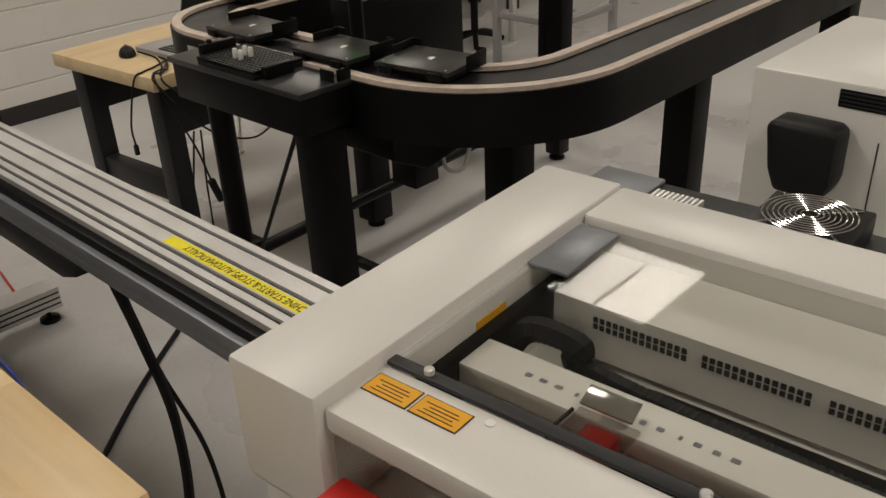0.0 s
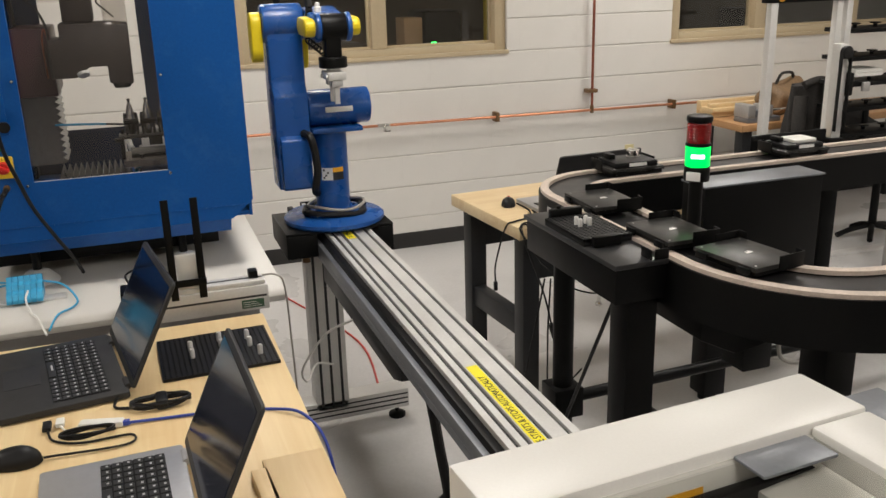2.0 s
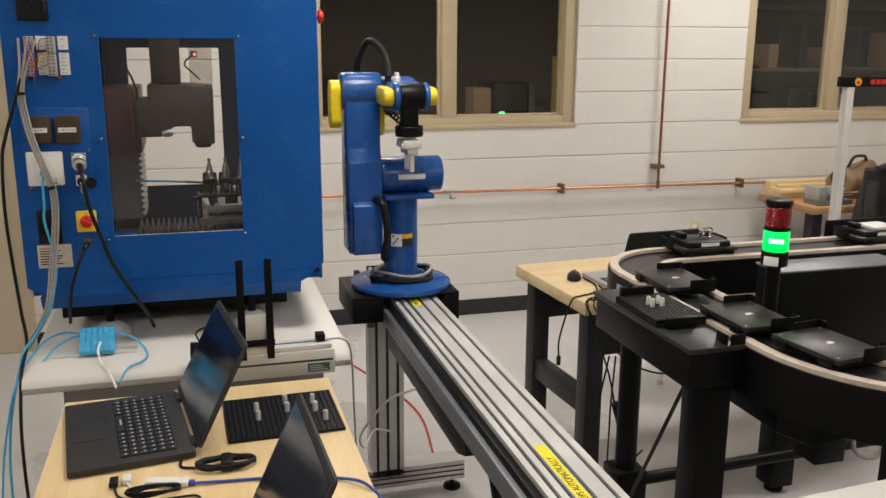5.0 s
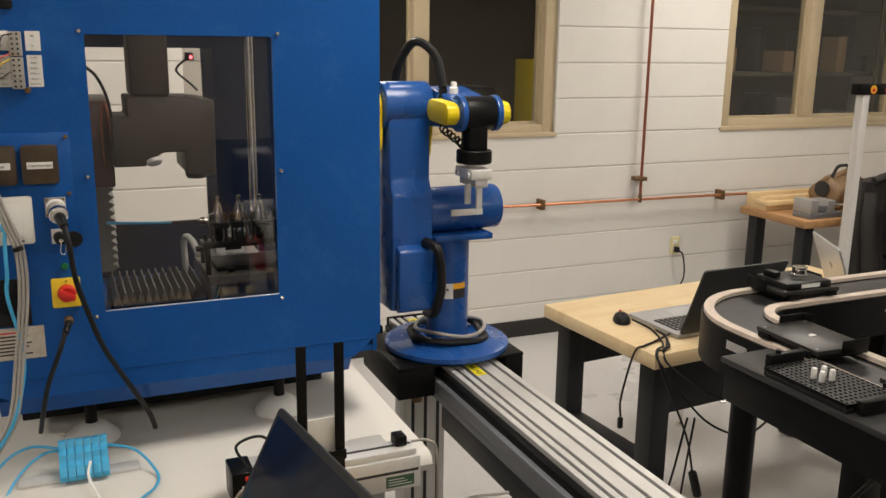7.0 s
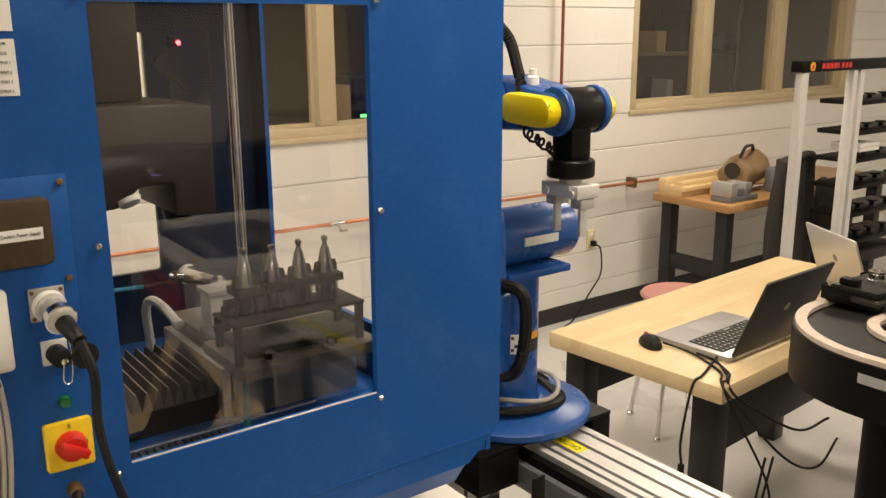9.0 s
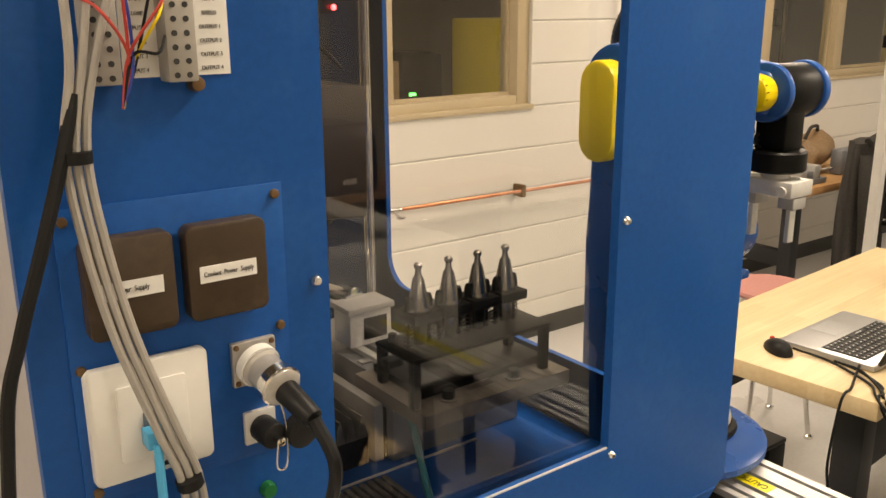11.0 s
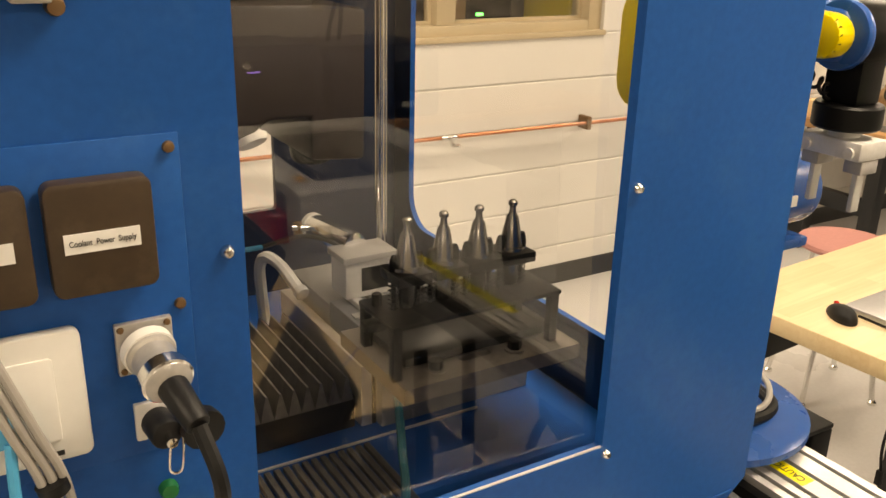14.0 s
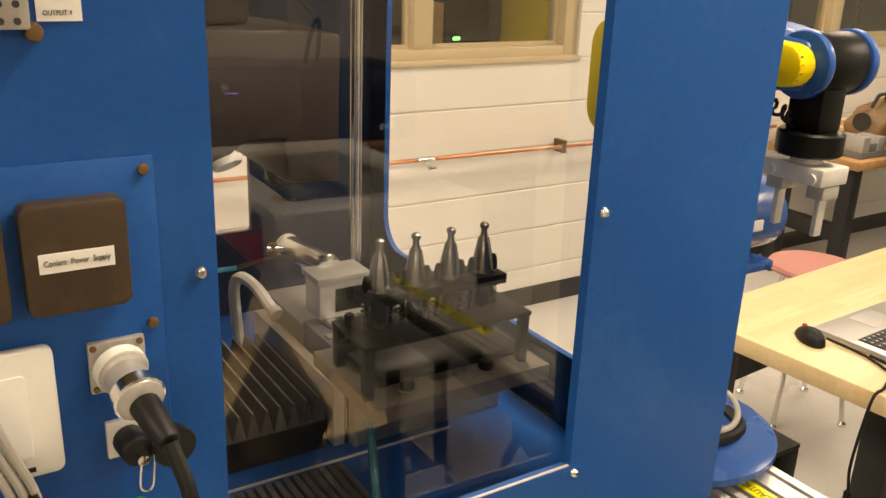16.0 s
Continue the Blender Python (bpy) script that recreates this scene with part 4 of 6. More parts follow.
for ly in (3.22, 1.32):
    leg = part("column", box(RX0 - 0.048, ly - 0.045, 0.10, RX0 + 0.080, ly + 0.045, RZ - 0.085, 0.003), ALU, rail, "slotted aluminium extrusion column")
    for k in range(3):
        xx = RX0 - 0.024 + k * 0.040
        part("slot_shade", box(xx - 0.005, ly - 0.0462, 0.11, xx + 0.005, ly - 0.0445, RZ - 0.11, 0), SLOT_SHADE, leg, smooth=0)
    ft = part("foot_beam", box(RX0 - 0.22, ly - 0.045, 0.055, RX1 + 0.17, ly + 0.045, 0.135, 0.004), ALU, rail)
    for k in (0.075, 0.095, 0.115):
        part("slot_shade", box(RX0 - 0.215, ly - 0.0462, k - 0.003, RX1 + 0.165, ly - 0.0445, k + 0.003, 0), SLOT_SHADE, ft, smooth=0)
    for x in (RX0 - 0.18, RX1 + 0.13):
        part("levelling_foot", lathe([(0, 0), (0.034, 0), (0.034, 0.012), (0.02, 0.02), (0.008, 0.022), (0.008, 0.056), (0, 0.056)], (x, ly, 0)), BLACK, rail)


def sticker(y0, y1, x0, x1, text, size, flip):
    s = part("warning_sticker", box(x0, y0, RZ + 0.0003, x1, y1, RZ + 0.0009, 0), STICKER, rail, "yellow warning sticker with black capitals", 0)
    words(text, size, INK, s, pose((x0 + x1) / 2, (y0 + y1) / 2, RZ + 0.0013, 0, 0, flip), width=0.78)


sticker(1.315, 1.81, RX0 + 0.053, RX0 + 0.080, "MACHINE STARTS & STOPS AUTOMATICALLY", 0.0235, 90)
sticker(2.90, 2.985, RX0 + 0.051, RX0 + 0.081, "CAUTION", 0.020, 90)
sticker(3.31, 3.42, RX0 + 0.052, RX0 + 0.081, "CAUTION", 0.024, 90)
part("cable_loop", tube([(RX0 + 0.03, 2.02, 0.72), (RX0 + 0.03, 1.95, 0.60), (RX0 + 0.04, 1.90, 0.40), (RX0 - 0.0, 1.85, 0.18), (RX0 - 0.10, 1.8, 0.04), (RX0 - 0.25, 1.85, 0.02)], 0.012), BLACKP, rail, "black cable loop hanging from the rail")
part("cable_loop", tube([(RX0 + 0.05, 2.05, 0.72), (RX0 + 0.06, 1.97, 0.50), (RX0 + 0.09, 1.88, 0.28), (RX0 + 0.05, 1.8, 0.08), (RX0 - 0.12, 1.72, 0.015)], 0.006), BLACKP, rail)

# ---- robot arm on its carriage ----
CX, CY0 = 1.085, 3.12
rob = thing("industrial_robot", (CX, CY0, 0.80), "blue and yellow five-axis robot arm standing upright on its rail carriage", "robot")
car = part("carriage", box(CX - 0.20, CY0 - 0.14, RZ - 0.075, CX - 0.093, CY0 + 0.16, RZ + 0.006, 0.004), BLACK, rob)
part("side_block", box(CX + 0.123, CY0 - 0.14, RZ - 0.085, CX + 0.178, CY0 + 0.16, RZ + 0.006, 0.004), BLACK, car)
part("top_plate", box(CX - 0.20, CY0 - 0.14, RZ + 0.0065, CX + 0.178, CY0 + 0.16, RZ + 0.016, 0.002), BLACK, car)
part("brass_fitting", cyl((CX - 0.13, CY0 - 0.10, RZ - 0.10), (CX - 0.13, CY0 - 0.10, RZ - 0.076), 0.014, seg=10), BRONZE, car)
DZ = RZ + 0.016
part("base_disc", lathe([(0, DZ), (0.172, DZ), (0.178, DZ + 0.006), (0.178, DZ + 0.018), (0.165, DZ + 0.026), (0.11, DZ + 0.03), (0.10, DZ + 0.036), (0, DZ + 0.036)], (CX, CY0, 0), seg=48), BLUE_R, rob)
part("column", lathe([(0, DZ + 0.03), (0.070, DZ + 0.03), (0.062, DZ + 0.045), (0.060, DZ + 0.06), (0.060, 1.215), (0, 1.215)], (CX, CY0, 0), seg=36), BLUE_R, rob)
part("shoulder_plate", box(CX - 0.07, CY0 - 0.075, 1.205, CX + 0.105, CY0 + 0.075, 1.222, 0.004), BLUE_R, rob)
part("shoulder", cyl((CX - 0.075, CY0, 1.284), (CX + 0.143, CY0, 1.284), 0.062, seg=36, bev=0.006), BLUE_R, rob, "blue horizontal shoulder drum")
s = part("mark_plate", box(CX - 0.02, CY0 - 0.0655, 1.274, CX + 0.075, CY0 - 0.061, 1.292, 0.001), WHITE, rob)
arm = part("upper_arm", slab([(-0.06, 1.02), (0.05, 1.02), (0.055, 1.03), (0.06, 1.30), (0.055, 1.38), (0.05, 1.60), (0.02, 1.634), (-0.03, 1.634), (-0.052, 1.60), (-0.055, 1.38), (-0.075, 1.34), (-0.08, 1.20), (-0.075, 1.03)], "x", CX - 0.195, CX - 0.078, 0.01), BLUE_R, rob)
arm.location = (0, CY0, 0)
part("gear_cover", slab([(-0.105, 1.03), (-0.078, 1.02), (-0.078, 1.21), (-0.105, 1.195)], "x", CX - 0.185, CX - 0.088, 0.006), BLUE_R, rob).location = (0, CY0, 0)
part("elbow", cyl((CX - 0.205, CY0, 1.572), (CX - 0.070, CY0, 1.572), 0.062, seg=32, bev=0.006), BLUE_R, rob)
def capsule(y0, z0, y1, z1, r, n=8):
    a = math.atan2(z1 - z0, y1 - y0)
    out = [(y1 + r * math.cos(a + radians(-90 + 180 * k / n)), z1 + r * math.sin(a + radians(-90 + 180 * k / n))) for k in range(n + 1)]
    return out + [(y0 + r * math.cos(a + radians(90 + 180 * k / n)), z0 + r * math.sin(a + radians(90 + 180 * k / n))) for k in range(n + 1)]
part("drive_cover", slab(capsule(CY0, 1.572, CY0 + 0.0, 1.485, 0.038), "x", CX - 0.242, CX - 0.2055, 0.006), YELLOW, rob, "yellow drive cover")
part("drive_cover", slab(capsule(CY0 + 0.02, 1.55, CY0 + 0.04, 1.45, 0.034), "x", CX - 0.077, CX - 0.05, 0.006), YELLOW, rob, "yellow drive cover")
WYR, WZ = 2.94, 1.561
part("forearm", slab([(CY0 + 0.05, 1.51), (CY0 + 0.055, 1.60), (CY0, 1.622), (WYR + 0.05, 1.60), (WYR - 0.01, 1.595), (WYR - 0.03, 1.56), (WYR - 0.01, 1.525), (WYR + 0.06, 1.52)], "x", CX - 0.068, CX + 0.045, 0.01), BLUE_R, rob)
part("forearm_band", cyl((CX - 0.045, WYR, WZ), (CX + 0.035, WYR, WZ), 0.043, seg=28, bev=0.003), BLACK, rob)
for a, b in ((CX - 0.062, CX - 0.046), (CX + 0.036, CX + 0.052)):
    part("wrist_cheek", cyl((a, WYR, WZ), (b, WYR, WZ), 0.046, seg=28, bev=0.004), BLUE_R, rob)
part("wrist_cover", slab(capsule(WYR + 0.0, WZ, WYR + 0.085, WZ + 0.004, 0.029), "x", CX - 0.098, CX - 0.0625, 0.007), YELLOW, rob, "yellow wrist cover")
part("wrist_cover", slab(capsule(WYR + 0.0, WZ, WYR + 0.085, WZ + 0.004, 0.029), "x", CX + 0.0525, CX + 0.082, 0.007), YELLOW, rob, "yellow wrist cover")
GX = CX - 0.010
part("wrist_block", box(GX - 0.026, WYR - 0.028, 1.468, GX + 0.026, WYR + 0.028, 1.545, 0.006), BLACK, rob)
part("tool_collar", lathe([(0, 1.435), (0.043, 1.435), (0.046, 1.438), (0.046, 1.466), (0.043, 1.469), (0, 1.469)], (GX, WYR, 0), seg=30), BLACK, rob)
g = part("gripper", box(GX - 0.030, WYR - 0.05, 1.398, GX + 0.030, WYR + 0.05, 1.424, 0.003), ALU, rob, "silver pneumatic gripper")
part("gripper_neck", cyl((GX, WYR, 1.424), (GX, WYR, 1.436), 0.022, seg=20), ALU, g)
for dy in (-0.034, 0.034):
    part("jaw", box(GX - 0.018, WYR + dy - 0.014, 1.378, GX + 0.018, WYR + dy + 0.014, 1.3975, 0.002), ALU_D, g)
    part("finger", box(GX - 0.008, WYR + dy - 0.004, 1.322, GX + 0.008, WYR + dy + 0.004, 1.3775, 0.001), ALU, g)
    part("knurled_nut", cyl((GX - 0.034, WYR + dy, 1.408), (GX - 0.030, WYR + dy, 1.408), 0.008, seg=12), ALU, g)
part("air_plug", lathe([(0, 0), (0.012, 0), (0.012, 0.015), (0.008, 0.018), (0.008, 0.03), (0, 0.032)], (CX - 0.03, CY0 - 0.09, 1.605)), WHITE, rob, "white air coupling")
part("hose", tube([(CX - 0.13, CY0 + 0.06, 1.56), (CX - 0.135, CY0 + 0.05, 1.66), (CX - 0.105, CY0, 1.735), (CX - 0.065, CY0 - 0.05, 1.70), (CX - 0.055, CY0 - 0.08, 1.62)], 0.011, rib=0.0014), BLACKP, rob, "black ribbed conduit arching over the elbow")
part("hose", tube([(CX - 0.105, CY0 - 0.085, 1.215), (CX - 0.09, CY0 - 0.14, 1.20), (CX - 0.075, CY0 - 0.13, 1.10), (CX - 0.08, CY0 - 0.10, 1.02), (CX - 0.04, CY0 + 0.05, 0.97)], 0.0125, rib=0.0014), BLACKP, rob, "black ribbed conduit")
coil = []
for i in range(150):
    t = i / 149
    p = Vector((CX - 0.055, CY0 - 0.08, 1.63)).lerp(Vector((CX - 0.075, WYR + 0.06, 1.52)), min(1, t * 1.3)) if t < 0.7 else Vector((CX - 0.075, WYR + 0.06, 1.52)).lerp(Vector((CX - 0.035, WYR + 0.01, 1.48)), (t - 0.7) / 0.3)
    coil.append(p + Vector((0.009 * math.cos(i * 0.8), 0.003 * math.sin(i * 0.4), 0.009 * math.sin(i * 0.8))))
part("coiled_air_line", tube(coil, 0.0028, 1, 6, straight=True), BLACKP, rob)
ring = [(CX + 0.11 * math.cos(a * 0.35) + 0.012 * math.sin(a), CY0 + 0.105 * math.sin(a * 0.35), DZ + 0.040 + 0.006 * math.sin(a * 0.7)) for a in range(36)]
part("cable_coil", tube(ring, 0.0095, 4, 8, rib=0.0009), BLACKP, rob, "cables coiled round the base")
ring = [(CX + 0.10 * math.cos(a * 0.36 + 1) + 0.01, CY0 + 0.10 * math.sin(a * 0.36 + 1), DZ + 0.058 + 0.005 * math.sin(a)) for a in range(18)]
part("cable_coil", tube(ring, 0.0055, 4, 8), CABLEG, rob)
s = part("warning_label", turned(lathe([(0.0602, 0), (0.0606, 0.0004), (0.0606, 0.05), (0.0602, 0.0504)], (0, 0, 0), seg=36), Matrix.Translation((CX, CY0, 1.035))), BLUE_R, rob)
def curved(a0, a1, z0, z1, r, mat, par):
    own = bmesh.new()
    rows = []
    for k in range(7):
        a = radians(a0 + (a1 - a0) * k / 6)
        rows.append([own.verts.new((CX + rr * math.cos(a), CY0 + rr * math.sin(a), z)) for rr, z in ((r, z0), (r, z1), (r - 0.0006, z1), (r - 0.0006, z0))])
    for p, q in zip(rows, rows[1:]):
        for i in range(4):
            own.faces.new((p[i], p[(i + 1) % 4], q[(i + 1) % 4], q[i]))
    own.faces.new(rows[0])
    own.faces.new(rows[-1][::-1])
    return part("label_field", own, mat, par)
curved(225, 262, 1.038, 1.082, 0.0612, PAPER, s)
curved(262, 300, 1.066, 1.082, 0.0612, ORANGE, s)
curved(262, 300, 1.038, 1.066, 0.0612, INK, s)
for i in range(4):
    curved(230 + 7 * (i % 3), 236 + 7 * (i % 3), 1.043 + 0.009 * i, 1.050 + 0.009 * i, 0.0616, INK, s)

# ---- conveyor loop ----
KX0, KX1, KY0, KY1, KR, KZ = 1.705, 4.35, 1.48, 2.96, 0.44, 1.0
KW = 0.205


def loop_line(inset, n):
    """The loop's outline, drawn in by inset; the corner by the wall bends tighter."""
    out = []
    for cx, cy, sx, sy, r, s in ((KX1, KY1, -1, -1, KR, 0), (KX0, KY1, 1, -1, 0.30, 90), (KX0, KY0, 1, 1, KR, 180), (KX1, KY0, -1, 1, KR, 270)):
        for k in range(n + 1):
            a = radians(s + 90 * k / n)
            out.append((cx + sx * r + (r - inset) * math.cos(a), cy + sy * r + (r - inset) * math.sin(a)))
    return out


def ringband(inset_out, inset_in, z0, z1, n=14):
    """A closed band following the loop, between two insets from its outer edge."""
    a, b = loop_line(inset_out, n), loop_line(inset_in, n)
    own = bmesh.new()
    rings = [[own.verts.new((x, y, z)) for x, y in pts] for pts, z in ((a, z0), (a, z1), (b, z1), (b, z0))]
    m = len(a)
    for p, q in zip(rings, rings[1:] + rings[:1]):
        for i in range(m):
            own.faces.new((p[i], p[(i + 1) % m], q[(i + 1) % m], q[i]))
    return own


conv = thing("conveyor_loop", (2.6, 2.2, 0), "black oval pallet conveyor with pale worn edge strips", "conveyor")
part("outer_frame", ringband(0.0, 0.012, 0.865, 0.992), BLACK, conv)
part("edge_strip", ringband(0.006, 0.034, 0.9925, 1.004), STRIP, conv, "pale worn belt edge strip")
part("belt", ringband(0.0345, KW - 0.0345, 0.95, 0.990), BELT, conv, "dark grey conveyor belt")
part("edge_strip", ringband(KW - 0.034, KW - 0.006, 0.9925, 1.004), STRIP, conv, "pale worn belt edge strip")
part("inner_frame", ringband(KW - 0.012, KW, 0.865, 0.992), BLACK, conv)
part("under_pan", ringband(0.013, KW - 0.013, 0.87, 0.90), BLACK, conv)
part("drive_box", slab([(1.80, 0.864), (2.2, 0.864), (2.2, 0.74), (1.92, 0.70), (1.80, 0.76)], "y", 1.93, 2.35, 0.004), BLACK, conv)
cb = part("control_box", box(2.14, 2.41, 0.62, 2.61, 2.535, 1.035, 0.006), BLACK, conv, "black control box inside the loop")
part("box_lid", box(2.135, 2.405, 1.0355, 2.615, 2.54, 1.042, 0.003), GREYM, cb, "grey lid")
part("side_table", box(1.543, 1.95, 0.985, KX0 - 0.003, 2.50, 1.0, 0.003), BELT, conv, "smooth dark side table")
part("side_table_skirt", box(1.551, 1.958, 0.89, KX0 - 0.004, 2.49, 0.984, 0.002), BLACK, conv)
part("leg", box(1.60, 1.975, 0.03, 1.69, 2.065, 0.8895, 0.004), BLACK, conv)
part("corner_stop", box(1.66, 1.952, 1.0005, 1.702, 1.956, 1.028, 0.001), BLACK, conv)
part("corner_stop", box(1.648, 1.952, 1.0005, 1.652, 2.0, 1.028, 0.001), BLACK, conv)
rs = part("rating_strip", box(1.7035, 2.585, 0.945, 1.7049, 2.66, 0.968, 0), ALU_D, conv, "worn silver rating strip", 0)
part("leg", box(2.09, 1.78, 0.03, 2.19, 1.88, 0.866, 0.004), BLACK, conv)
part("leg", box(2.70, 1.58, 0.03, 2.80, 1.68, 0.866, 0.004), BLACK, conv)
part("leg", box(3.53, 2.66, 0.03, 3.61, 2.74, 0.866, 0.004), BLACK, conv)
part("leg", box(3.7, 1.52, 0.03, 3.8, 1.62, 0.866, 0.004), BLACK, conv)
part("leg", box(2.5, 2.82, 0.03, 2.6, 2.92, 0.866, 0.004), BLACK, conv)
part("leg", box(3.7, 2.82, 0.03, 3.8, 2.92, 0.866, 0.004), BLACK, conv)
post = part("post", cyl((1.75, 2.62, 0.03), (1.75, 2.62, 0.87), 0.036, seg=20), BLACK, conv)
part("clamp_block", box(1.695, 2.565, 0.22, 1.805, 2.675, 0.33, 0.004), BLACK, post)
part("cross_bar", cyl((1.75, 2.62, 0.27), (3.57, 2.70, 0.27), 0.022, seg=14), BLACK, conv)
part("cross_bar", cyl((1.645, 2.02, 0.10), (1.745, 2.62, 0.10), 0.022, seg=14), BLACK, conv)
part("cross_bar", cyl((2.14, 1.83, 0.12), (2.14, 2.7, 0.12), 0.02, seg=14), BLACK, conv)
part("brace", cyl((1.75, 2.7, 0.01), (1.64, 2.1, 0.86), 0.006, seg=8), BLACK, conv)
for x, y in ((1.645, 2.005), (2.14, 1.83), (2.75, 1.63), (3.75, 1.57), (3.57, 2.70), (2.55, 2.87), (3.75, 2.87), (1.75, 2.62)):
    part("levelling_foot", lathe([(0, 0), (0.036, 0), (0.036, 0.012), (0.012, 0.02), (0.009, 0.03), (0, 0.03)], (x, y, 0)), BLACK, conv)
mot = part("motor", lathe([(0, 0.46), (0.06, 0.46), (0.066, 0.47), (0.066, 0.56), (0.05, 0.565), (0.05, 0.60), (0, 0.60)], (2.42, 2.49, 0)), BLUE_R, conv, "blue gear motor under the conveyor")
part("gearbox", box(2.36, 2.43, 0.34, 2.48, 2.55, 0.459, 0.006), BLACK, mot)
part("conduit", tube([(2.48, 2.49, 0.50), (2.53, 2.47, 0.46), (2.54, 2.45, 0.36), (2.63, 2.45, 0.33), (2.70, 2.47, 0.4)], 0.008), CABLEG, mot)


def pallet(x, y, turn, kind):
    p = thing("pallet", (0, 0, 0), {"mark": "black conveyor pallet with a white paint mark", "knob": "black conveyor pallet carrying a turned aluminium billet", "tray": "black conveyor pallet carrying a white tray"}[kind], "pallet", "pallets on the conveyor")
    part("body", box(-0.070, -0.095, 0.0, 0.070, 0.095, 0.0145, 0.002), BLACK, p)
    part("plate", box(-0.080, -0.105, 0.015, 0.080, 0.105, 0.027, 0.0015), PLATE, p, "thin black plate with worn edges")
    for s in (-1, 1):
        clip = box(-0.005, s * 0.1065 - 0.0015, 0.008, 0.078, s * 0.1065 + 0.0015, 0.046, 0.0008)
        box(0.0785, s * 0.1065 - (0.028 if s > 0 else 0.0), 0.0275, 0.0810, s * 0.1065 + (0.0 if s > 0 else 0.028), 0.046, 0.0006, bm=clip)
        part("corner_clip", clip, BLACK, p)
        part("lug", box(-0.088, s * 0.07 - 0.02, 0.004, -0.0805, s * 0.07 + 0.02, 0.022, 0.002), BLACK, p)
    if kind == "mark":
        part("paint_mark", slab([(-0.012, -0.01), (-0.004, 0.006), (0.0, -0.003), (0.006, 0.009), (0.014, -0.006), (0.004, -0.009)], "z", 0.0272, 0.028), PAPER, p, "white paint mark", 0)
    if kind in ("knob", "tray"):
        part("raised_block", box(-0.066, -0.085, 0.0275, 0.066, 0.085, 0.047, 0.003), BLACKP, p)
        part("label_strip", box(-0.0675, -0.04, 0.031, -0.0662, 0.03, 0.043, 0), PAPER, p, smooth=0)
        part("stop_block", box(0.0, 0.05, 0.0475, 0.05, 0.075, 0.066, 0.003), BLACK, p)
    if kind == "knob":
        part("billet", lathe([(0, 0.0475), (0.025, 0.0475), (0.025, 0.056), (0.021, 0.057), (0.021, 0.070), (0.023, 0.072), (0.023, 0.078), (0.012, 0.079), (0.011, 0.072), (0, 0.072)], (0.0, -0.02, 0), seg=28), CHROME, p, "turned aluminium billet")
    if kind == "tray":
        part("tray", slab(rounded(-0.05, -0.07, 0.045, 0.035, 0.012), "z", 0.0475, 0.060, 0.002), WHITE, p, "white moulded tray")
    for sx in (-0.066, 0.066):
        for sy in (-0.09, 0.09):
            part("screw", cyl((sx, sy, 0.027), (sx, sy, 0.0278), 0.0035, seg=8), ALU_D, p)
    p.matrix_basis = pose(x, y, 1.0045, 0, 0, turn)
    return p


PLATE = material("worn_black_plate", (0.020, 0.019, 0.018), 0.36, vary=0.3, scale=30, stain=((0.07, 0.065, 0.06), 0.4, 60), spec=0.35)
pallet(1.850, 1.834, 8, "mark")
pallet(1.798, 2.088, 0, "mark")
pallet(1.800, 2.47, -2, "mark")
pallet(2.13, 2.865, 88, "knob")
pallet(2.87, 2.86, 90, "tray")


def pegplate(name, w, d, nx, ny, pegs, label, t=0.012):
    """A black plate with a grid of holes and some steel pins; its holes are dark recesses proud of nothing."""
    p = thing(name, (0, 0, 0), label, "fixture plate", "fixture plates")
    own = bmesh.new()
    sx, sy = w / nx, d / ny
    part("plate_core", box(0, 0, 0, w, d, t * 0.55, 0.001), RUBBER, p)
    for i in range(nx + 1):
        box(i * sx - 0.0035 if i else 0, 0, t * 0.55, i * sx + 0.0035 if i < nx else w, d, t, 0, bm=own)
    for j in range(ny + 1):
        box(0, j * sy - 0.0035 if j else 0, t * 0.551, w, j * sy + 0.0035 if j < ny else d, t - 0.0002, 0, bm=own)
    part("grid", own, BLACKP, p, smooth=0, kind="stuff")
    for x, y in pegs:
        part("pin", lathe([(0, t * 0.6), (0.0065, t * 0.6), (0.0065, t + 0.020), (0.005, t + 0.023), (0.0, t + 0.023)], (x * w, y * d, 0), seg=12), ALU, p)
    return p


pp = pegplate("fixture_plate", 0.150, 0.235, 11, 17, ((0.35, 0.5), (0.35, 0.6), (0.55, 0.5), (0.55, 0.6)), "black perforated fixture plate with four steel pins on the conveyor table", 0.02)
part("end_clamp", box(0.02, 0.237, 0.0, 0.125, 0.257, 0.042, 0.004), BLACK, pp)
part("end_clamp_screw", cyl((0.05, 0.247, 0.042), (0.05, 0.247, 0.050), 0.007, seg=10), BLACK, pp)
part("end_clamp", box(0.02, -0.024, 0.0, 0.105, -0.004, 0.030, 0.004), BLACK, pp)
pp.matrix_basis = pose(1.548, 2.125, 1.0012, 0, 0, 0)

# stack light
sl = thing("stack_light", (1.945, 2.20, 1.0), "black signal tower with a red and a lit green lens", "signal light")
SX, SY = 1.950, 2.20
part("pole", cyl((SX, SY, 0.872), (SX, SY, 1.1280), 0.020, seg=18), BLACK, sl)
part("base", cyl((SX, SY, 1.1285), (SX, SY, 1.1700), 0.0365, seg=28, bev=0.003), BLACK, sl)
part("label_strip", turned(box(-0.020, -0.0380, 1.1330, 0.020, -0.0360, 1.1590, 0.0005), Matrix.Translation((SX, SY, 0)) @ pose(0, 0, 0, 0, 0, -50)), PAPER, sl)
part("green_lens", cyl((SX, SY, 1.1705), (SX, SY, 1.2290), 0.035, seg=28, bev=0.003), GREEN_ON, sl, "green lens, lit")
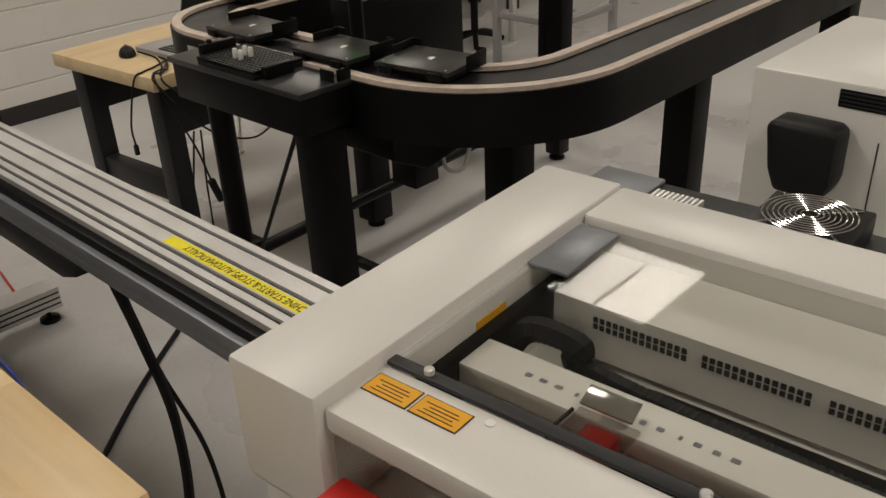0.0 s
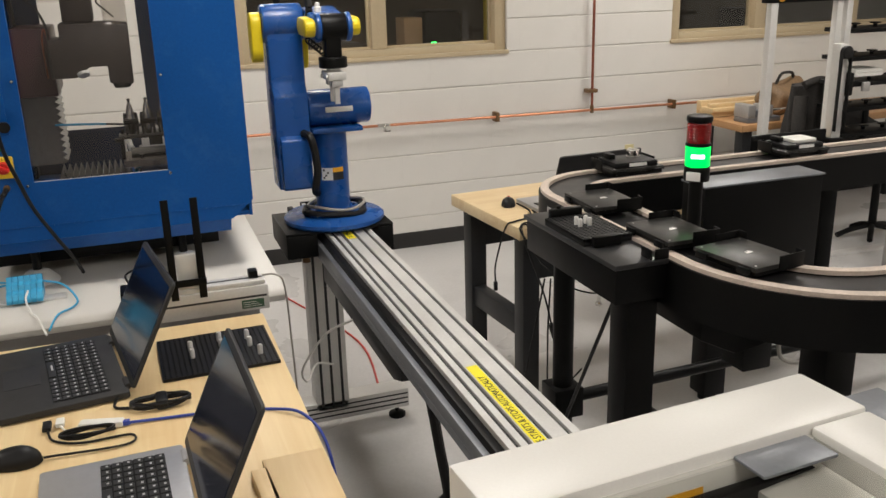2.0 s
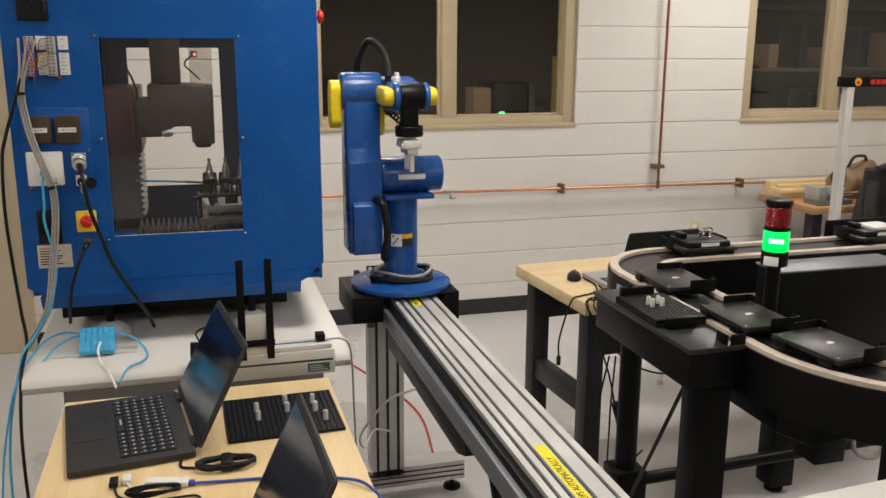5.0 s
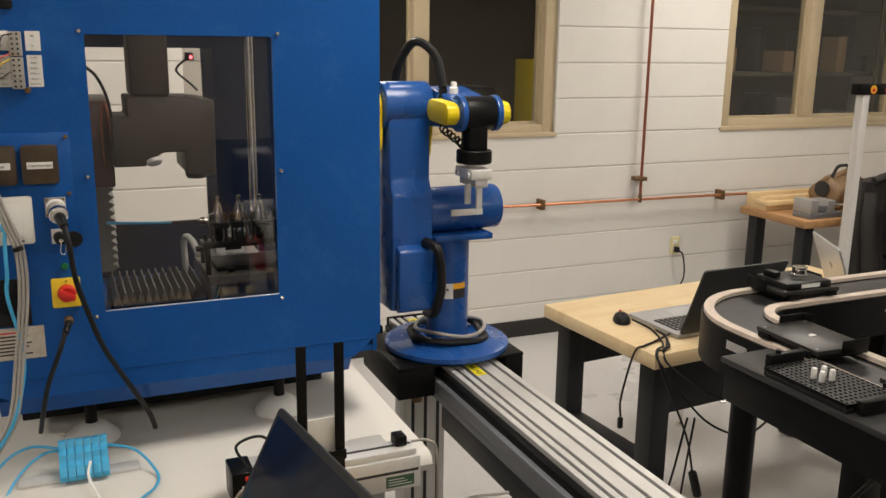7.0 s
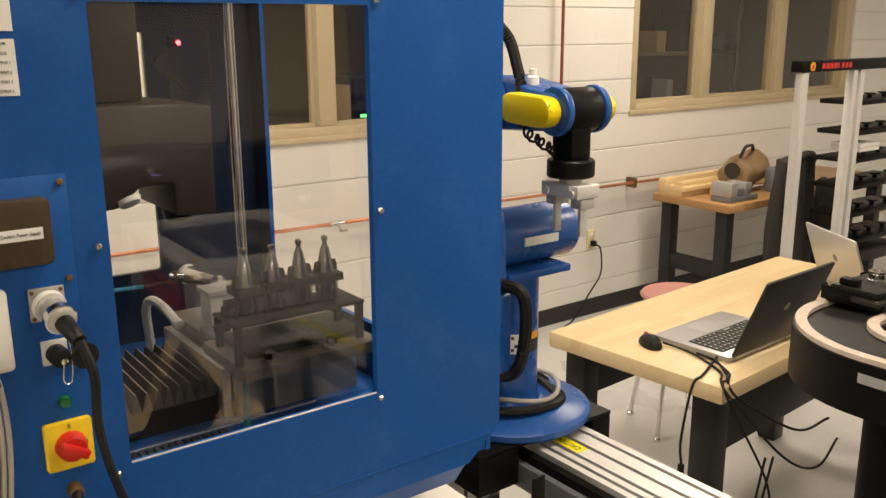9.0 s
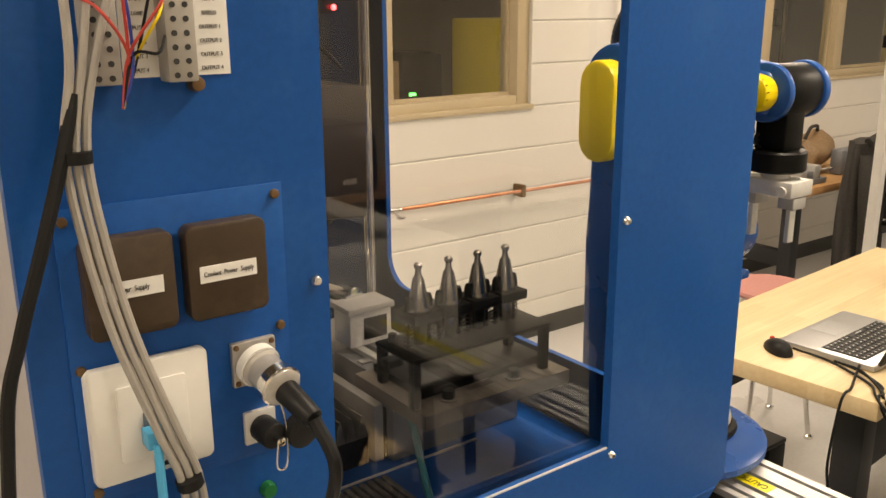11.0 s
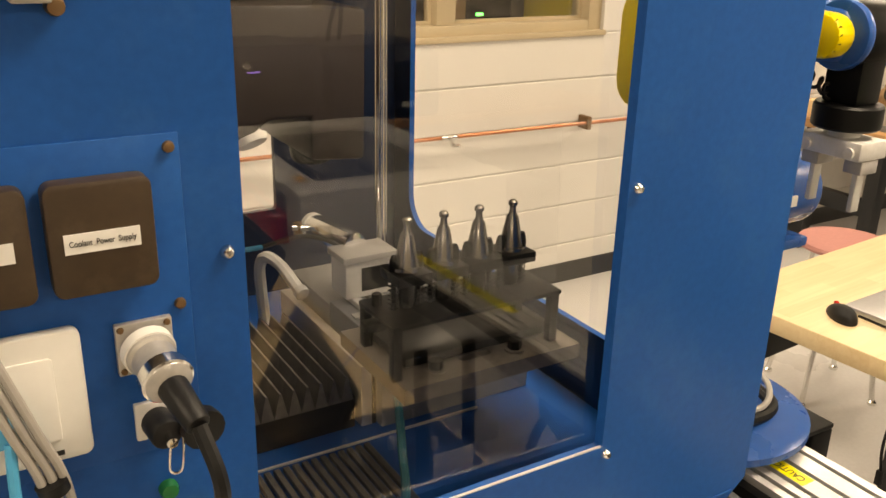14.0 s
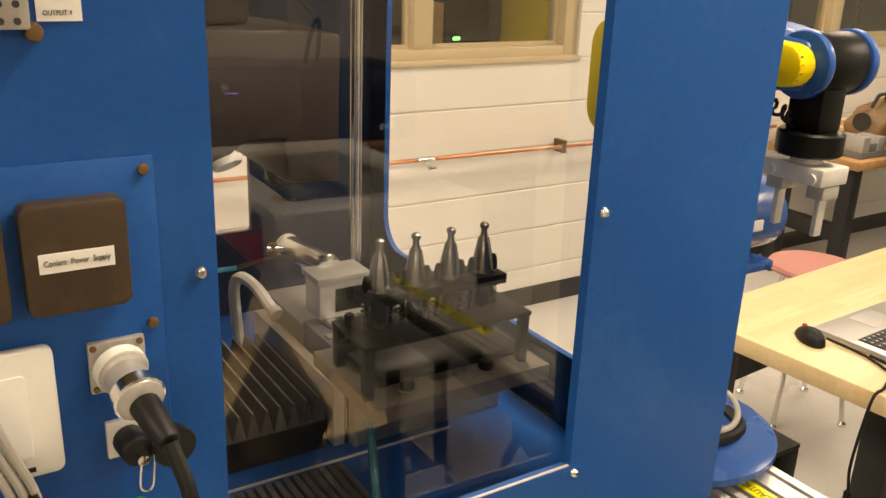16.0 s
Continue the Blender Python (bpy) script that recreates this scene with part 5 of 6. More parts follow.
part("filament", turned(box(-0.019, -0.0368, -0.006, 0.019, -0.030, 0.006, 0.003), Matrix.Translation((SX, SY, 1.2030)) @ pose(0, 0, 0, 0, 0, -35)), GREEN_CORE, sl)
part("collar", cyl((SX, SY, 1.2295), (SX, SY, 1.2375), 0.0362, seg=28, bev=0.002), BLACK, sl)
part("red_lens", cyl((SX, SY, 1.2380), (SX, SY, 1.2960), 0.034, seg=28, bev=0.003), REDLENS, sl, "red lens, unlit")
for k in range(6):
    part("lens_rib", lathe([(0.0341, 0), (0.0348, 0.001), (0.0341, 0.002)], (SX, SY, 1.246 + k * 0.0085), seg=28), REDLENS, sl)
part("cap", cyl((SX, SY, 1.2965), (SX, SY, 1.3160), 0.0365, seg=28, bev=0.005), BLACK, sl)

# ---- benches ----
def bench(name, x0, y0, x1, y1, top, mat, thick, label, leg=0.075, rung=0.28, inset=0.04, apron=0.0):
    b = thing(name, ((x0 + x1) / 2, (y0 + y1) / 2, 0), label, "workbench", "workbenches")
    part("tabletop", box(x0, y0, top - thick, x1, y1, top, 0.004), mat, b)
    for x in (x0 + inset, x1 - inset - leg):
        for y in (y0 + inset, y1 - inset - leg):
            part("leg", box(x, y, 0, x + leg, y + leg, top - thick - 0.0005, 0.003), STEELG, b)
        part("rung", box(x + 0.01, y0 + inset + leg, rung, x + leg - 0.01, y1 - inset - leg, rung + 0.09, 0.003), STEELG, b)
    if apron:
        for y in (y0 + inset + 0.012, y1 - inset - 0.018):
            part("apron", box(x0 + inset + leg, y, top - thick - apron, x1 - inset - leg, y + 0.006, top - thick - 0.0005, 0.002), STEELG, b)
    return b


maple = bench("workbench", 1.758, 3.116, 3.188, 3.738, 0.775, MAPLE, 0.05, "maple butcher-block workbench on dark grey steel legs", apron=0.19)
maple.rotation_euler = (0, 0, radians(4.6))
bench("workbench", 4.08, 4.70, 5.9, 5.25, 0.735, OLDWOOD, 0.045, "worn brown wooden workbench against the block wall")
bench("workbench", 0.045, 1.20, 0.716, 2.41, 0.84, MAPLE_Y, 0.045, "pale birch-topped table carrying two laptops", leg=0.06)


def laptop(x, y, z, turn, w, d, open_deg, deck, lid, keys_mat, label, trackpad=True):
    """Local: hinge along x at y = 0, the keyboard towards -y; then turned and set down."""
    p = thing("laptop", (0, 0, 0), label, "laptop", "laptops")
    body = part("base", slab(rounded(-w / 2, -d, w / 2, 0.006, 0.008), "z", 0.002, 0.017, 0.002), deck, p)
    part("keyboard_bed", box(-w * 0.43, -d * 0.58, 0.0172, w * 0.43, -d * 0.12, 0.0178, 0), RUBBER, p, smooth=0)
    kb = part("keyboard", bmesh.new(), keys_mat, p, "dark keyboard")
    cols, rows = 15, 6
    kw, kd = w * 0.86 / cols, d * 0.46 / rows
    key = bmesh.new()
    box(-kw * 0.42, -kd * 0.42, 0, kw * 0.42, kd * 0.42, 0.0022, 0.0006, 1, bm=key)
    q = [key.verts.new(p) for p in ((-kw * 0.2, 0, 0.00225), (kw * 0.08, 0, 0.00225), (kw * 0.08, kd * 0.22, 0.00225), (-kw * 0.2, kd * 0.22, 0.00225))]
    key.faces.new(q).material_index = 1
    me = bpy.data.meshes.new("key")
    key.to_mesh(me)
    key.free()
    me.materials.append(keys_mat)
    me.materials.append(LEGEND)
    for r in range(rows):
        for c in range(cols):
            if r == 0 and 4 <= c <= 8:
                continue
            k = new("key", me)
            k.parent = kb
            k.location = (-w * 0.43 + (c + 0.5) * kw, -d * 0.58 + (r + 0.5) * kd, 0.018)
    sp = new("key", me)
    sp.parent = kb
    sp.location, sp.scale = (-w * 0.43 + 6.5 * kw, -d * 0.58 + 0.5 * kd, 0.018), (5.2, 1, 1)
    if trackpad:
        part("trackpad", slab(rounded(-w * 0.18, -d * 0.94, w * 0.12, -d * 0.64, 0.004), "z", 0.0171, 0.0178), deck, p, smooth=0)
    part("hinge", cyl((-w * 0.42, 0.006, 0.016), (-w * 0.30, 0.006, 0.016), 0.007, seg=12), deck, p)
    part("hinge", cyl((w * 0.30, 0.006, 0.016), (w * 0.42, 0.006, 0.016), 0.007, seg=12), deck, p)
    m = Matrix.Translation((0, 0.008, 0.018)) @ pose(0, 0, 0, 90 - open_deg, 0, 0)
    ld = part("lid", turned(slab(rounded(-w / 2, 0.004, w / 2, d, 0.01), "y", 0.0, 0.008, 0.002), m), lid, p)
    part("screen", turned(box(-w / 2 + 0.012, -0.0012, 0.022, w / 2 - 0.012, -0.0002, d - 0.014, 0), m), SCREEN, ld, "dark glossy screen", 0)
    part("lid_mark", turned(cyl((0, 0.0081, d * 0.55), (0, 0.0088, d * 0.55), 0.014, seg=20), m), GREYM, ld)
    p.matrix_basis = pose(x, y, z, 0, 0, turn)
    return p


BLK_LAP = material("matt_black_laptop", (0.022, 0.022, 0.023), 0.55, vary=0.12)
SIL_LAP = material("silver_laptop", (0.55, 0.55, 0.56), 0.35, 0.6, vary=0.05)
KEYCAP = material("black_keys", (0.018, 0.018, 0.018), 0.45, vary=0.1)
laptop(0.334, 2.19, 0.8405, -82.5, 0.375, 0.258, 117, BLK_LAP, BLK_LAP, KEYCAP, "open matt black laptop on the birch table")
laptop(0.456, 1.545, 0.8405, -88, 0.36, 0.25, 115, SIL_LAP, BLK_LAP, KEYCAP, "open silver laptop with a black lid on the birch table")
laptop(2.133, 3.175, 0.7755, 183, 0.368, 0.262, 111, SIL_LAP, BLK_LAP, KEYCAP, "open silver laptop with a dark lid on the workbench")


def mouse(x, y, z, turn):
    p = thing("mouse", (0, 0, 0), "black corded computer mouse", "mouse", "computer mice")
    own = bmesh.new()
    bmesh.ops.create_uvsphere(own, u_segments=20, v_segments=12, radius=1)
    for v in own.verts:
        v.co = Vector((v.co.x * 0.030 * (1 - 0.12 * v.co.y), v.co.y * 0.055, max(0.0, v.co.z * 0.034 * (1 - 0.25 * v.co.y) + 0.002)))
    part("shell", own, BLACKP, p)
    part("wheel", cyl((-0.004, 0.03, 0.027), (0.004, 0.03, 0.027), 0.006, seg=14), RED, p)
    p.matrix_basis = pose(x, y, z, 0, 0, turn)


mouse(1.89, 3.40, 0.7755, -25)
mouse(0.145, 1.80, 0.8405, 80)

peg = pegplate("fixture_plate", 0.27, 0.24, 22, 20, ((0.28, 0.62), (0.28, 0.42), (0.55, 0.75), (0.55, 0.55), (0.8, 0.7), (0.8, 0.5), (0.62, 0.2), (0.86, 0.25)), "black perforated plate with pairs of steel pins on the birch table", 0.008)
peg.matrix_basis = pose(0.435, 2.055, 0.8405, 0, 0, 1)

# wooden offcuts
for i, (x, y, w, d, h, r) in enumerate(((0.652, 1.42, 0.115, 0.36, 0.020, 1), (0.585, 1.50, 0.03, 0.14, 0.02, 3), (0.595, 1.35, 0.03, 0.13, 0.032, 3))):
    o = part("wood_offcut", box(-w / 2, -d / 2, 0, w / 2, d / 2, h, 0.001), PINE, None, "sawn pale pine offcut lying on the table", category="offcut")
    o.matrix_basis = pose(x, y, 0.8405, 0, 0, r)

# ---- laser engraver ----
las = thing("laser_engraver", (0, 0, 0), "cream laser engraver with a clear lid over its bed", "laser engraver")
LT = 1.05
LW, LL = 0.664, 1.15            # depth and length of the body
part("side_rail", slab([(0, 1.05), (0, 0.88), (0.002, 0.875), (LW, 0.875), (LW, 1.05)], "y", -0.14, 0.0, 0.006), CREAM, las, "raised cream end cover", 30)
part("side_rail", box(0, -LL, 0.875, LW, -LL + 0.14, 1.05, 0.006), CREAM, las, "raised cream end cover")
part("front_strip", box(0.012, -LL + 0.141, 1.0, 0.112, -0.141, 1.032, 0.006), CREAM, las)
part("back_bar", box(0.545, -LL + 0.141, 0.96, LW, -0.141, 1.045, 0.006), CREAM, las)
part("cabinet", box(0.02, -LL + 0.005, 0.12, LW - 0.01, -0.004, 0.873, 0.004), CREAM, las)
part("front_window", turned(box(0.0, -LL + 0.15, 0, 0.004, -0.15, 0.12, 0.001), Matrix.Translation((0.014, 0, 0.875)) @ pose(0, 0, 0, 0, 0, 0)), LIDGLASS, las, smooth=0)
part("control_panel", box(-0.035, -0.62, 0.86, 0.013, -0.16, 0.95, 0.006), RED, las, "red front control panel")
part("panel_slot_shade", box(-0.03, -0.60, 0.9505, -0.012, -0.19, 0.952, 0.0005), SLOT_SHADE, las)
part("plinth", box(0.06, -LL + 0.06, 0.0, LW - 0.06, -0.06, 0.12, 0.003), GREYP, las)
part("bed_well", box(0.113, -LL + 0.141, 0.876, 0.544, -0.1405, 0.89, 0.001), CREAM, las)
part("bed", box(0.128, -LL + 0.17, 0.8905, 0.405, -0.335, 0.900, 0.002), BLACK, las, "black honeycomb bed")
part("well_wall", box(0.10, -0.15, 0.89, 0.545, -0.1405, 1.03, 0.001), CREAM, las)
part("well_wall", box(0.10, -LL + 0.1405, 0.89, 0.545, -LL + 0.15, 1.03, 0.001), CREAM, las)
lid = part("lid_glass", box(0.114, -LL + 0.145, 1.026, 0.544, -0.144, 1.031, 0), LIDGLASS, las, "clear glass lid", 0)
lid.visible_shadow = False
part("lid_bar", box(0.110, -LL + 0.145, 1.0315, 0.127, -0.144, 1.038, 0.002), STEELG, las, "grey lid handle bar")
for y in (-0.20, -0.52, -0.9):
    part("lid_stud", lathe([(0, 0), (0.006, 0), (0.006, 0.006), (0.004, 0.008), (0, 0.008)], (0.119, y, 1.038)), ALU, las)
part("hinge_plate", box(0.39, -0.21, 1.0315, 0.53, -0.146, 1.038, 0.003), GREYM, las, "grey steel hinge plate")
part("gantry", box(0.204, -LL + 0.16, 0.965, 0.268, -0.1725, 0.992, 0.002), CREAM, las, "pale gantry beam")
part("gantry_channel", box(0.203, -LL + 0.16, 0.945, 0.267, -0.152, 0.964, 0.002), ALU_D, las)
hd = part("laser_head", box(0.176, -0.392, 0.905, 0.2025, -0.352, 0.955, 0.004), BLACK, las, "laser head on the gantry")
part("head_clamp", box(0.142, -0.396, 0.915, 0.1755, -0.356, 0.968, 0.006), RED, hd)
part("head_body", box(0.172, -0.394, 0.9555, 0.2025, -0.352, 0.990, 0.005), RED, hd)
part("head_screw", cyl((0.139, -0.372, 0.945), (0.142, -0.372, 0.945), 0.009, seg=14), CHROME, hd)
part("head_tube", tube([(0.155, -0.35, 0.94), (0.15, -0.33, 0.965), (0.17, -0.325, 0.985), (0.20, -0.335, 1.0)], 0.0025), BLACKP, hd)
part("head_guard", box(0.145, -0.41, 0.99, 0.215, -0.335, 0.994, 0.001), GUARD, hd)
part("head_mirror", turned(box(-0.018, -0.03, 0, 0.018, 0.03, 0.003, 0.0005), Matrix.Translation((0.22, -0.37, 1.008)) @ pose(0, 0, 0, 8, 0, 10)), CHROME, hd)
part("rear_shelf", slab([(0.42, 0.985), (0.544, 0.995), (0.544, 0.975), (0.432, 0.965), (0.432, 0.90), (0.42, 0.90)], "y", -LL + 0.16, -0.152), CREAM, las, "slotted exhaust shelf", 20)
# vent openings are dark patches on the shelf front, shade put into colour
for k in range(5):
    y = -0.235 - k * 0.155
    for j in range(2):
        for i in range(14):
            part("vent_slot_shade", box(0.4185, y - i * 0.0098 - 0.0066, 0.949 + j * 0.0105, 0.4205, y - i * 0.0098, 0.957 + j * 0.0105, 0), SLOT_SHADE, las, smooth=0)
part("side_track", box(0.14, -0.172, 0.93, 0.53, -0.1515, 0.995, 0.002), BLACK, las)
part("cable_chain", tube([(0.32, -0.17, 0.95), (0.325, -0.20, 0.985), (0.325, -0.27, 0.985), (0.32, -0.31, 0.95), (0.31, -0.8, 0.93)], 0.016, seg=6, rib=0.002), BLACKP, las)
part("rear_deck", box(LW + 0.001, -LL, 0.90, LW + 0.17, -0.02, 0.985, 0.004), STEELG, las)
part("rear_lid", box(LW + 0.003, -0.135, 0.9855, LW + 0.17, -0.02, 0.992, 0.002), GREYM, las)
bm = None
for i in range(10):
    bm = box(LW + 0.004 + 0.0005 * i, -0.15 - i * 0.0085, 0.9857, LW + 0.12, -0.146 - i * 0.0085 + 0.001, 0.996, 0.0003, 1, bm=bm)
part("heat_sink", bm, ALU, las, "finned aluminium heat sink")
fx, fy = LW + 0.085, -0.40
fan = part("fan", box(fx - 0.075, fy - 0.075, 0.9855, fx + 0.075, fy + 0.075, 1.025, 0.004), BLACKP, las, "black fan with a chrome finger guard")
for i in range(8):
    r = 0.012 + i * 0.0078
    part("guard_ring", lathe([(r - 0.0012, 0), (r, 0.0012), (r + 0.0012, 0), (r, -0.0012), (r - 0.0012, 0)], (fx, fy, 1.033), seg=36), CHROME, fan)
for a in (45, 135, 225, 315):
    c, s = math.cos(radians(a)), math.sin(radians(a))
    part("guard_arm", cyl((fx + 0.012 * c, fy + 0.012 * s, 1.031), (fx + 0.085 * c, fy + 0.085 * s, 1.028), 0.0016, seg=6), CHROME, fan)
for k, y in enumerate((-0.150, -0.217)):
    l = part("warning_label", box(0.060, y - 0.064, 1.0322, 0.094, y, 1.0328, 0), INK, las, "orange laser warning label with small print", 0)
    part("label_field", box(0.0615, y - 0.0625, 1.0329, 0.0925, y - 0.0015, 1.0334, 0), ORANGE, l, smooth=0)
    for i in range(4):
        part("print_line", box(0.0665 + i * 0.0055, y - 0.055 + 0.004 * (i % 2), 1.0335, 0.0678 + i * 0.0055, y - 0.009 - 0.004 * (i % 3), 1.0338, 0), INK, l, smooth=0)
part("seal_dot", cyl((0.095, -0.30, 1.0322), (0.095, -0.30, 1.0334), 0.006, seg=14), PAPER, las)
part("orange_tag", box(0.27, -0.1512, 0.975, 0.335, -0.1502, 1.005, 0), ORANGE, las, smooth=0)
part("yellow_tag", box(0.13, -0.1512, 0.975, 0.16, -0.1502, 0.995, 0), STICKER, las, smooth=0)
for i, w in enumerate((0.012, 0.014, 0.014, 0.006, 0.012, 0.012, 0.01, 0.01, 0.012, 0.006, 0.012, 0.012, 0.014)):
    part("beam_mark", box(0.228, -0.26 - i * 0.021, 0.9923, 0.235, -0.26 - i * 0.021 + w * 0.7, 0.9928, 0), GREYM, las, smooth=0)
las.matrix_basis = pose(0.805, 1.16, 0, 0, 0, 4.1)

# extractor cabinet behind
EXF = 2.315
ex = thing("extractor_cabinet", (2.6, 0.8, 0), "cream extractor cabinet with a black pump head on its side", "cabinet")
part("body", box(EXF, 0.35, 0.04, 2.90, 1.245, 1.0, 0.008), CREAM, ex)
part("seam", box(EXF - 0.0015, 0.945, 0.05, EXF + 0.0005, 0.948, 0.88, 0), SLOT_SHADE, ex, smooth=0)
v = part("vent", box(EXF - 0.003, 0.90, 0.945, EXF + 0.0002, 1.045, 0.985, 0.001), BLACK, ex)
for i in range(4):
    part("louvre", box(EXF - 0.005, 0.902, 0.949 + i * 0.009, EXF - 0.0028, 1.043, 0.953 + i * 0.009, 0.0005), STEELG, v)
part("pump_head", slab([(1.005, 0.79), (1.02, 0.75), (1.13, 0.75), (1.15, 0.80), (1.165, 0.90), (1.15, 0.915), (1.02, 0.915), (1.005, 0.90)], "x", EXF - 0.09, EXF - 0.0005, 0.012), BLACKP, ex, "black plastic pump head")
for x in (2.38, 2.84):
    for y in (0.42, 1.18):
        part("caster", cyl((x - 0.012, y, 0.021), (x + 0.012, y, 0.021), 0.021, seg=14), RUBBER, ex)

# ---- on the machine table ----
TZ = 0.8585
tb = thing("terminal_strip", (0.1, 2.71, TZ), "light blue terminal blocks on a short steel rail", "terminal strip")
part("din_rail", box(-0.025, 2.700, TZ, 0.205, 2.735, TZ + 0.008, 0.002), ALU, tb)
for i in range(6):
    x = 0.052 + i * 0.0158
    part("block", slab([(2.680, TZ + 0.009), (2.760, TZ + 0.009), (2.762, TZ + 0.066), (2.742, TZ + 0.070), (2.738, TZ + 0.056), (2.716, TZ + 0.052), (2.712, TZ + 0.038), (2.692, TZ + 0.034), (2.680, TZ + 0.020)], "x", x, x + 0.0148, 0.001), CYAN, tb)
for i, (mt, pts) in enumerate(((CYAN, [(0.145, 2.75, 0.905), (0.20, 2.72, 0.895), (0.235, 2.66, 0.866), (0.225, 2.60, 0.865), (0.19, 2.55, 0.866), (0.17, 2.48, 0.85)]), (WHITE, [(0.11, 2.69, 0.90), (0.105, 2.655, 0.885), (0.12, 2.60, 0.866), (0.14, 2.545, 0.866), (0.165, 2.46, 0.846)]), (CYAN, [(0.06, 2.75, 0.91), (-0.01, 2.80, 0.90), (-0.07, 2.76, 0.87), (-0.12, 2.62, 0.78), (-0.15, 2.50, 0.45), (-0.06, 2.35, 0.01)]), (CYAN, [(0.07, 2.75, 0.905), (0.02, 2.78, 0.89), (-0.03, 2.72, 0.87), (-0.08, 2.60, 0.82)]))):
    part("wire", tube(pts, 0.003), mt, tb)

act = thing("linear_actuator", (0.58, 2.62, TZ), "silver electric slide with two black upright arms", "actuator")
AY0, AY1, AZ = 2.475, 2.5385, 0.826
part("body", box(0.40, AY0, AZ, 0.745, AY1, AZ + 0.070, 0.002), ALU, act)
part("mount_plate", box(0.42, AY1 + 0.0005, TZ + 0.0002, 0.72, 2.66, TZ + 0.008, 0.001), ALU, act)
part("top_rail", box(0.43, AY0 + 0.005, AZ + 0.0705, 0.738, AY1 - 0.005, AZ + 0.086, 0.004), ALU, act)
# grooves drawn as dark strips in place of their shade
part("side_groove_shade", box(0.405, AY0 - 0.0004, AZ + 0.038, 0.74, AY0 + 0.0006, AZ + 0.044, 0), SLOT_SHADE, act, smooth=0)
part("rail_groove_shade", box(0.44, AY0 + 0.028, AZ + 0.0862, 0.733, AY0 + 0.036, AZ + 0.0868, 0), SLOT_SHADE, act, smooth=0)
part("end_block", box(0.356, AY0 - 0.002, AZ + 0.034, 0.3995, AY1 + 0.01, AZ + 0.10, 0.002), BLACK, act)
part("end_foot", box(0.362, AY0 + 0.004, AZ + 0.0005, 0.3995, AY1, AZ + 0.0335, 0.002), ALU_D, act)
part("indicator", lathe([(0, 0.004), (0.004, 0.003), (0.005, 0)], (0.385, AY0 - 0.002, AZ + 0.088), (0, -1, 0), 12), RED, act, "red indicator lamp")
part("label_strip", box(0.374, AY0 - 0.0032, AZ + 0.062, 0.394, AY0 - 0.0022, AZ + 0.074, 0), PAPER, act, smooth=0)
for x, z in ((0.364, 0.052), (0.378, 0.046), (0.392, 0.052)):
    part("brass_nut", cyl((x, AY0 - 0.0022, AZ + z), (x, AY0 - 0.014, AZ + z), 0.0055, seg=6), BRASS, act)
part("fitting", cyl((0.372, AY0 + 0.0035, AZ + 0.018), (0.372, AY0 - 0.012, AZ + 0.018), 0.009, seg=12), CHROME, act)
l = part("maker_label", box(0.668, AY0 - 0.0009, AZ + 0.008, 0.730, AY0 - 0.0003, AZ + 0.033, 0), material("green_label", (0.05, 0.12, 0.07), 0.5), act, smooth=0)
for i in range(3):
    part("print_line", box(0.673, AY0 - 0.0014, AZ + 0.013 + i * 0.006, 0.724 - 0.008 * i, AY0 - 0.001, AZ + 0.0145 + i * 0.006, 0), PAPER, l, smooth=0)
part("limit_switch", box(0.697, AY0 + 0.02, AZ + 0.087, 0.722, AY1 - 0.01, AZ + 0.108, 0.002), BLACK, act)
for x in (0.494, 0.569):
    part("arm", box(x - 0.010, AY0 - 0.0065, AZ + 0.06, x + 0.010, AY0 - 0.0025, 1.168, 0.001), BLACK, act, "black flat upright arm")
part("arm_bridge", box(0.484, AY0 - 0.0110, AZ + 0.098, 0.581, AY0 - 0.0068, AZ + 0.118, 0.001), BLACK, act)
part("carrier_plate", box(0.506, AY0 + 0.005, AZ + 0.0865, 0.570, AY0 + 0.009, AZ + 0.185, 0.001), WHITE, act, "translucent white carrier plate")
part("cable", tube([(0.735, AY0 + 0.03, AZ + 0.09), (0.77, AY0 + 0.02, AZ + 0.09), (0.795, AY0 + 0.03, AZ + 0.05), (0.805, AY0 + 0.05, 0.70), (0.81, AY0 + 0.06, 0.45), (0.80, AY0 + 0.1, 0.02)], 0.003), CABLEG, act)
part("cable", tube([(0.388, AY0 - 0.03, AZ + 0.07), (0.365, AY0 - 0.05, AZ + 0.09), (0.35, AY0 - 0.03, AZ + 0.05), (0.345, AY0 - 0.06, 0.846), (0.31, AY0 - 0.08, 0.846)], 0.003), CABLEG, act)
part("cable", tube([(0.388, AY0 + 0.03, AZ + 0.10), (0.375, AY0 + 0.05, AZ + 0.135), (0.43, AY0 + 0.06, AZ + 0.14), (0.48, AY0 + 0.09, AZ + 0.06)], 0.003), BLACKP, act)

# emergency stop on the machine's side
es = thing("emergency_stop", (0.762, 2.90, 1.81), "red mushroom emergency stop on the machine's side", "emergency stop")
part("collar", cyl((0.7605, 2.90, 1.808), (0.772, 2.90, 1.808), 0.02, seg=20), STICKER, es)
part("button", lathe([(0, 0.028), (0.015, 0.026), (0.021, 0.018), (0.021, 0.012), (0.010, 0.008), (0.010, 0.0), (0, 0)], (0.7722, 2.90, 1.808), (1, 0, 0)), RED, es)

# ---- on the birch table ----
NZ = 0.8402
ch = thing("cable_bundle", (0.42, 1.94, NZ), "black charger cable wound and tied in a bundle", "cable", "cables")
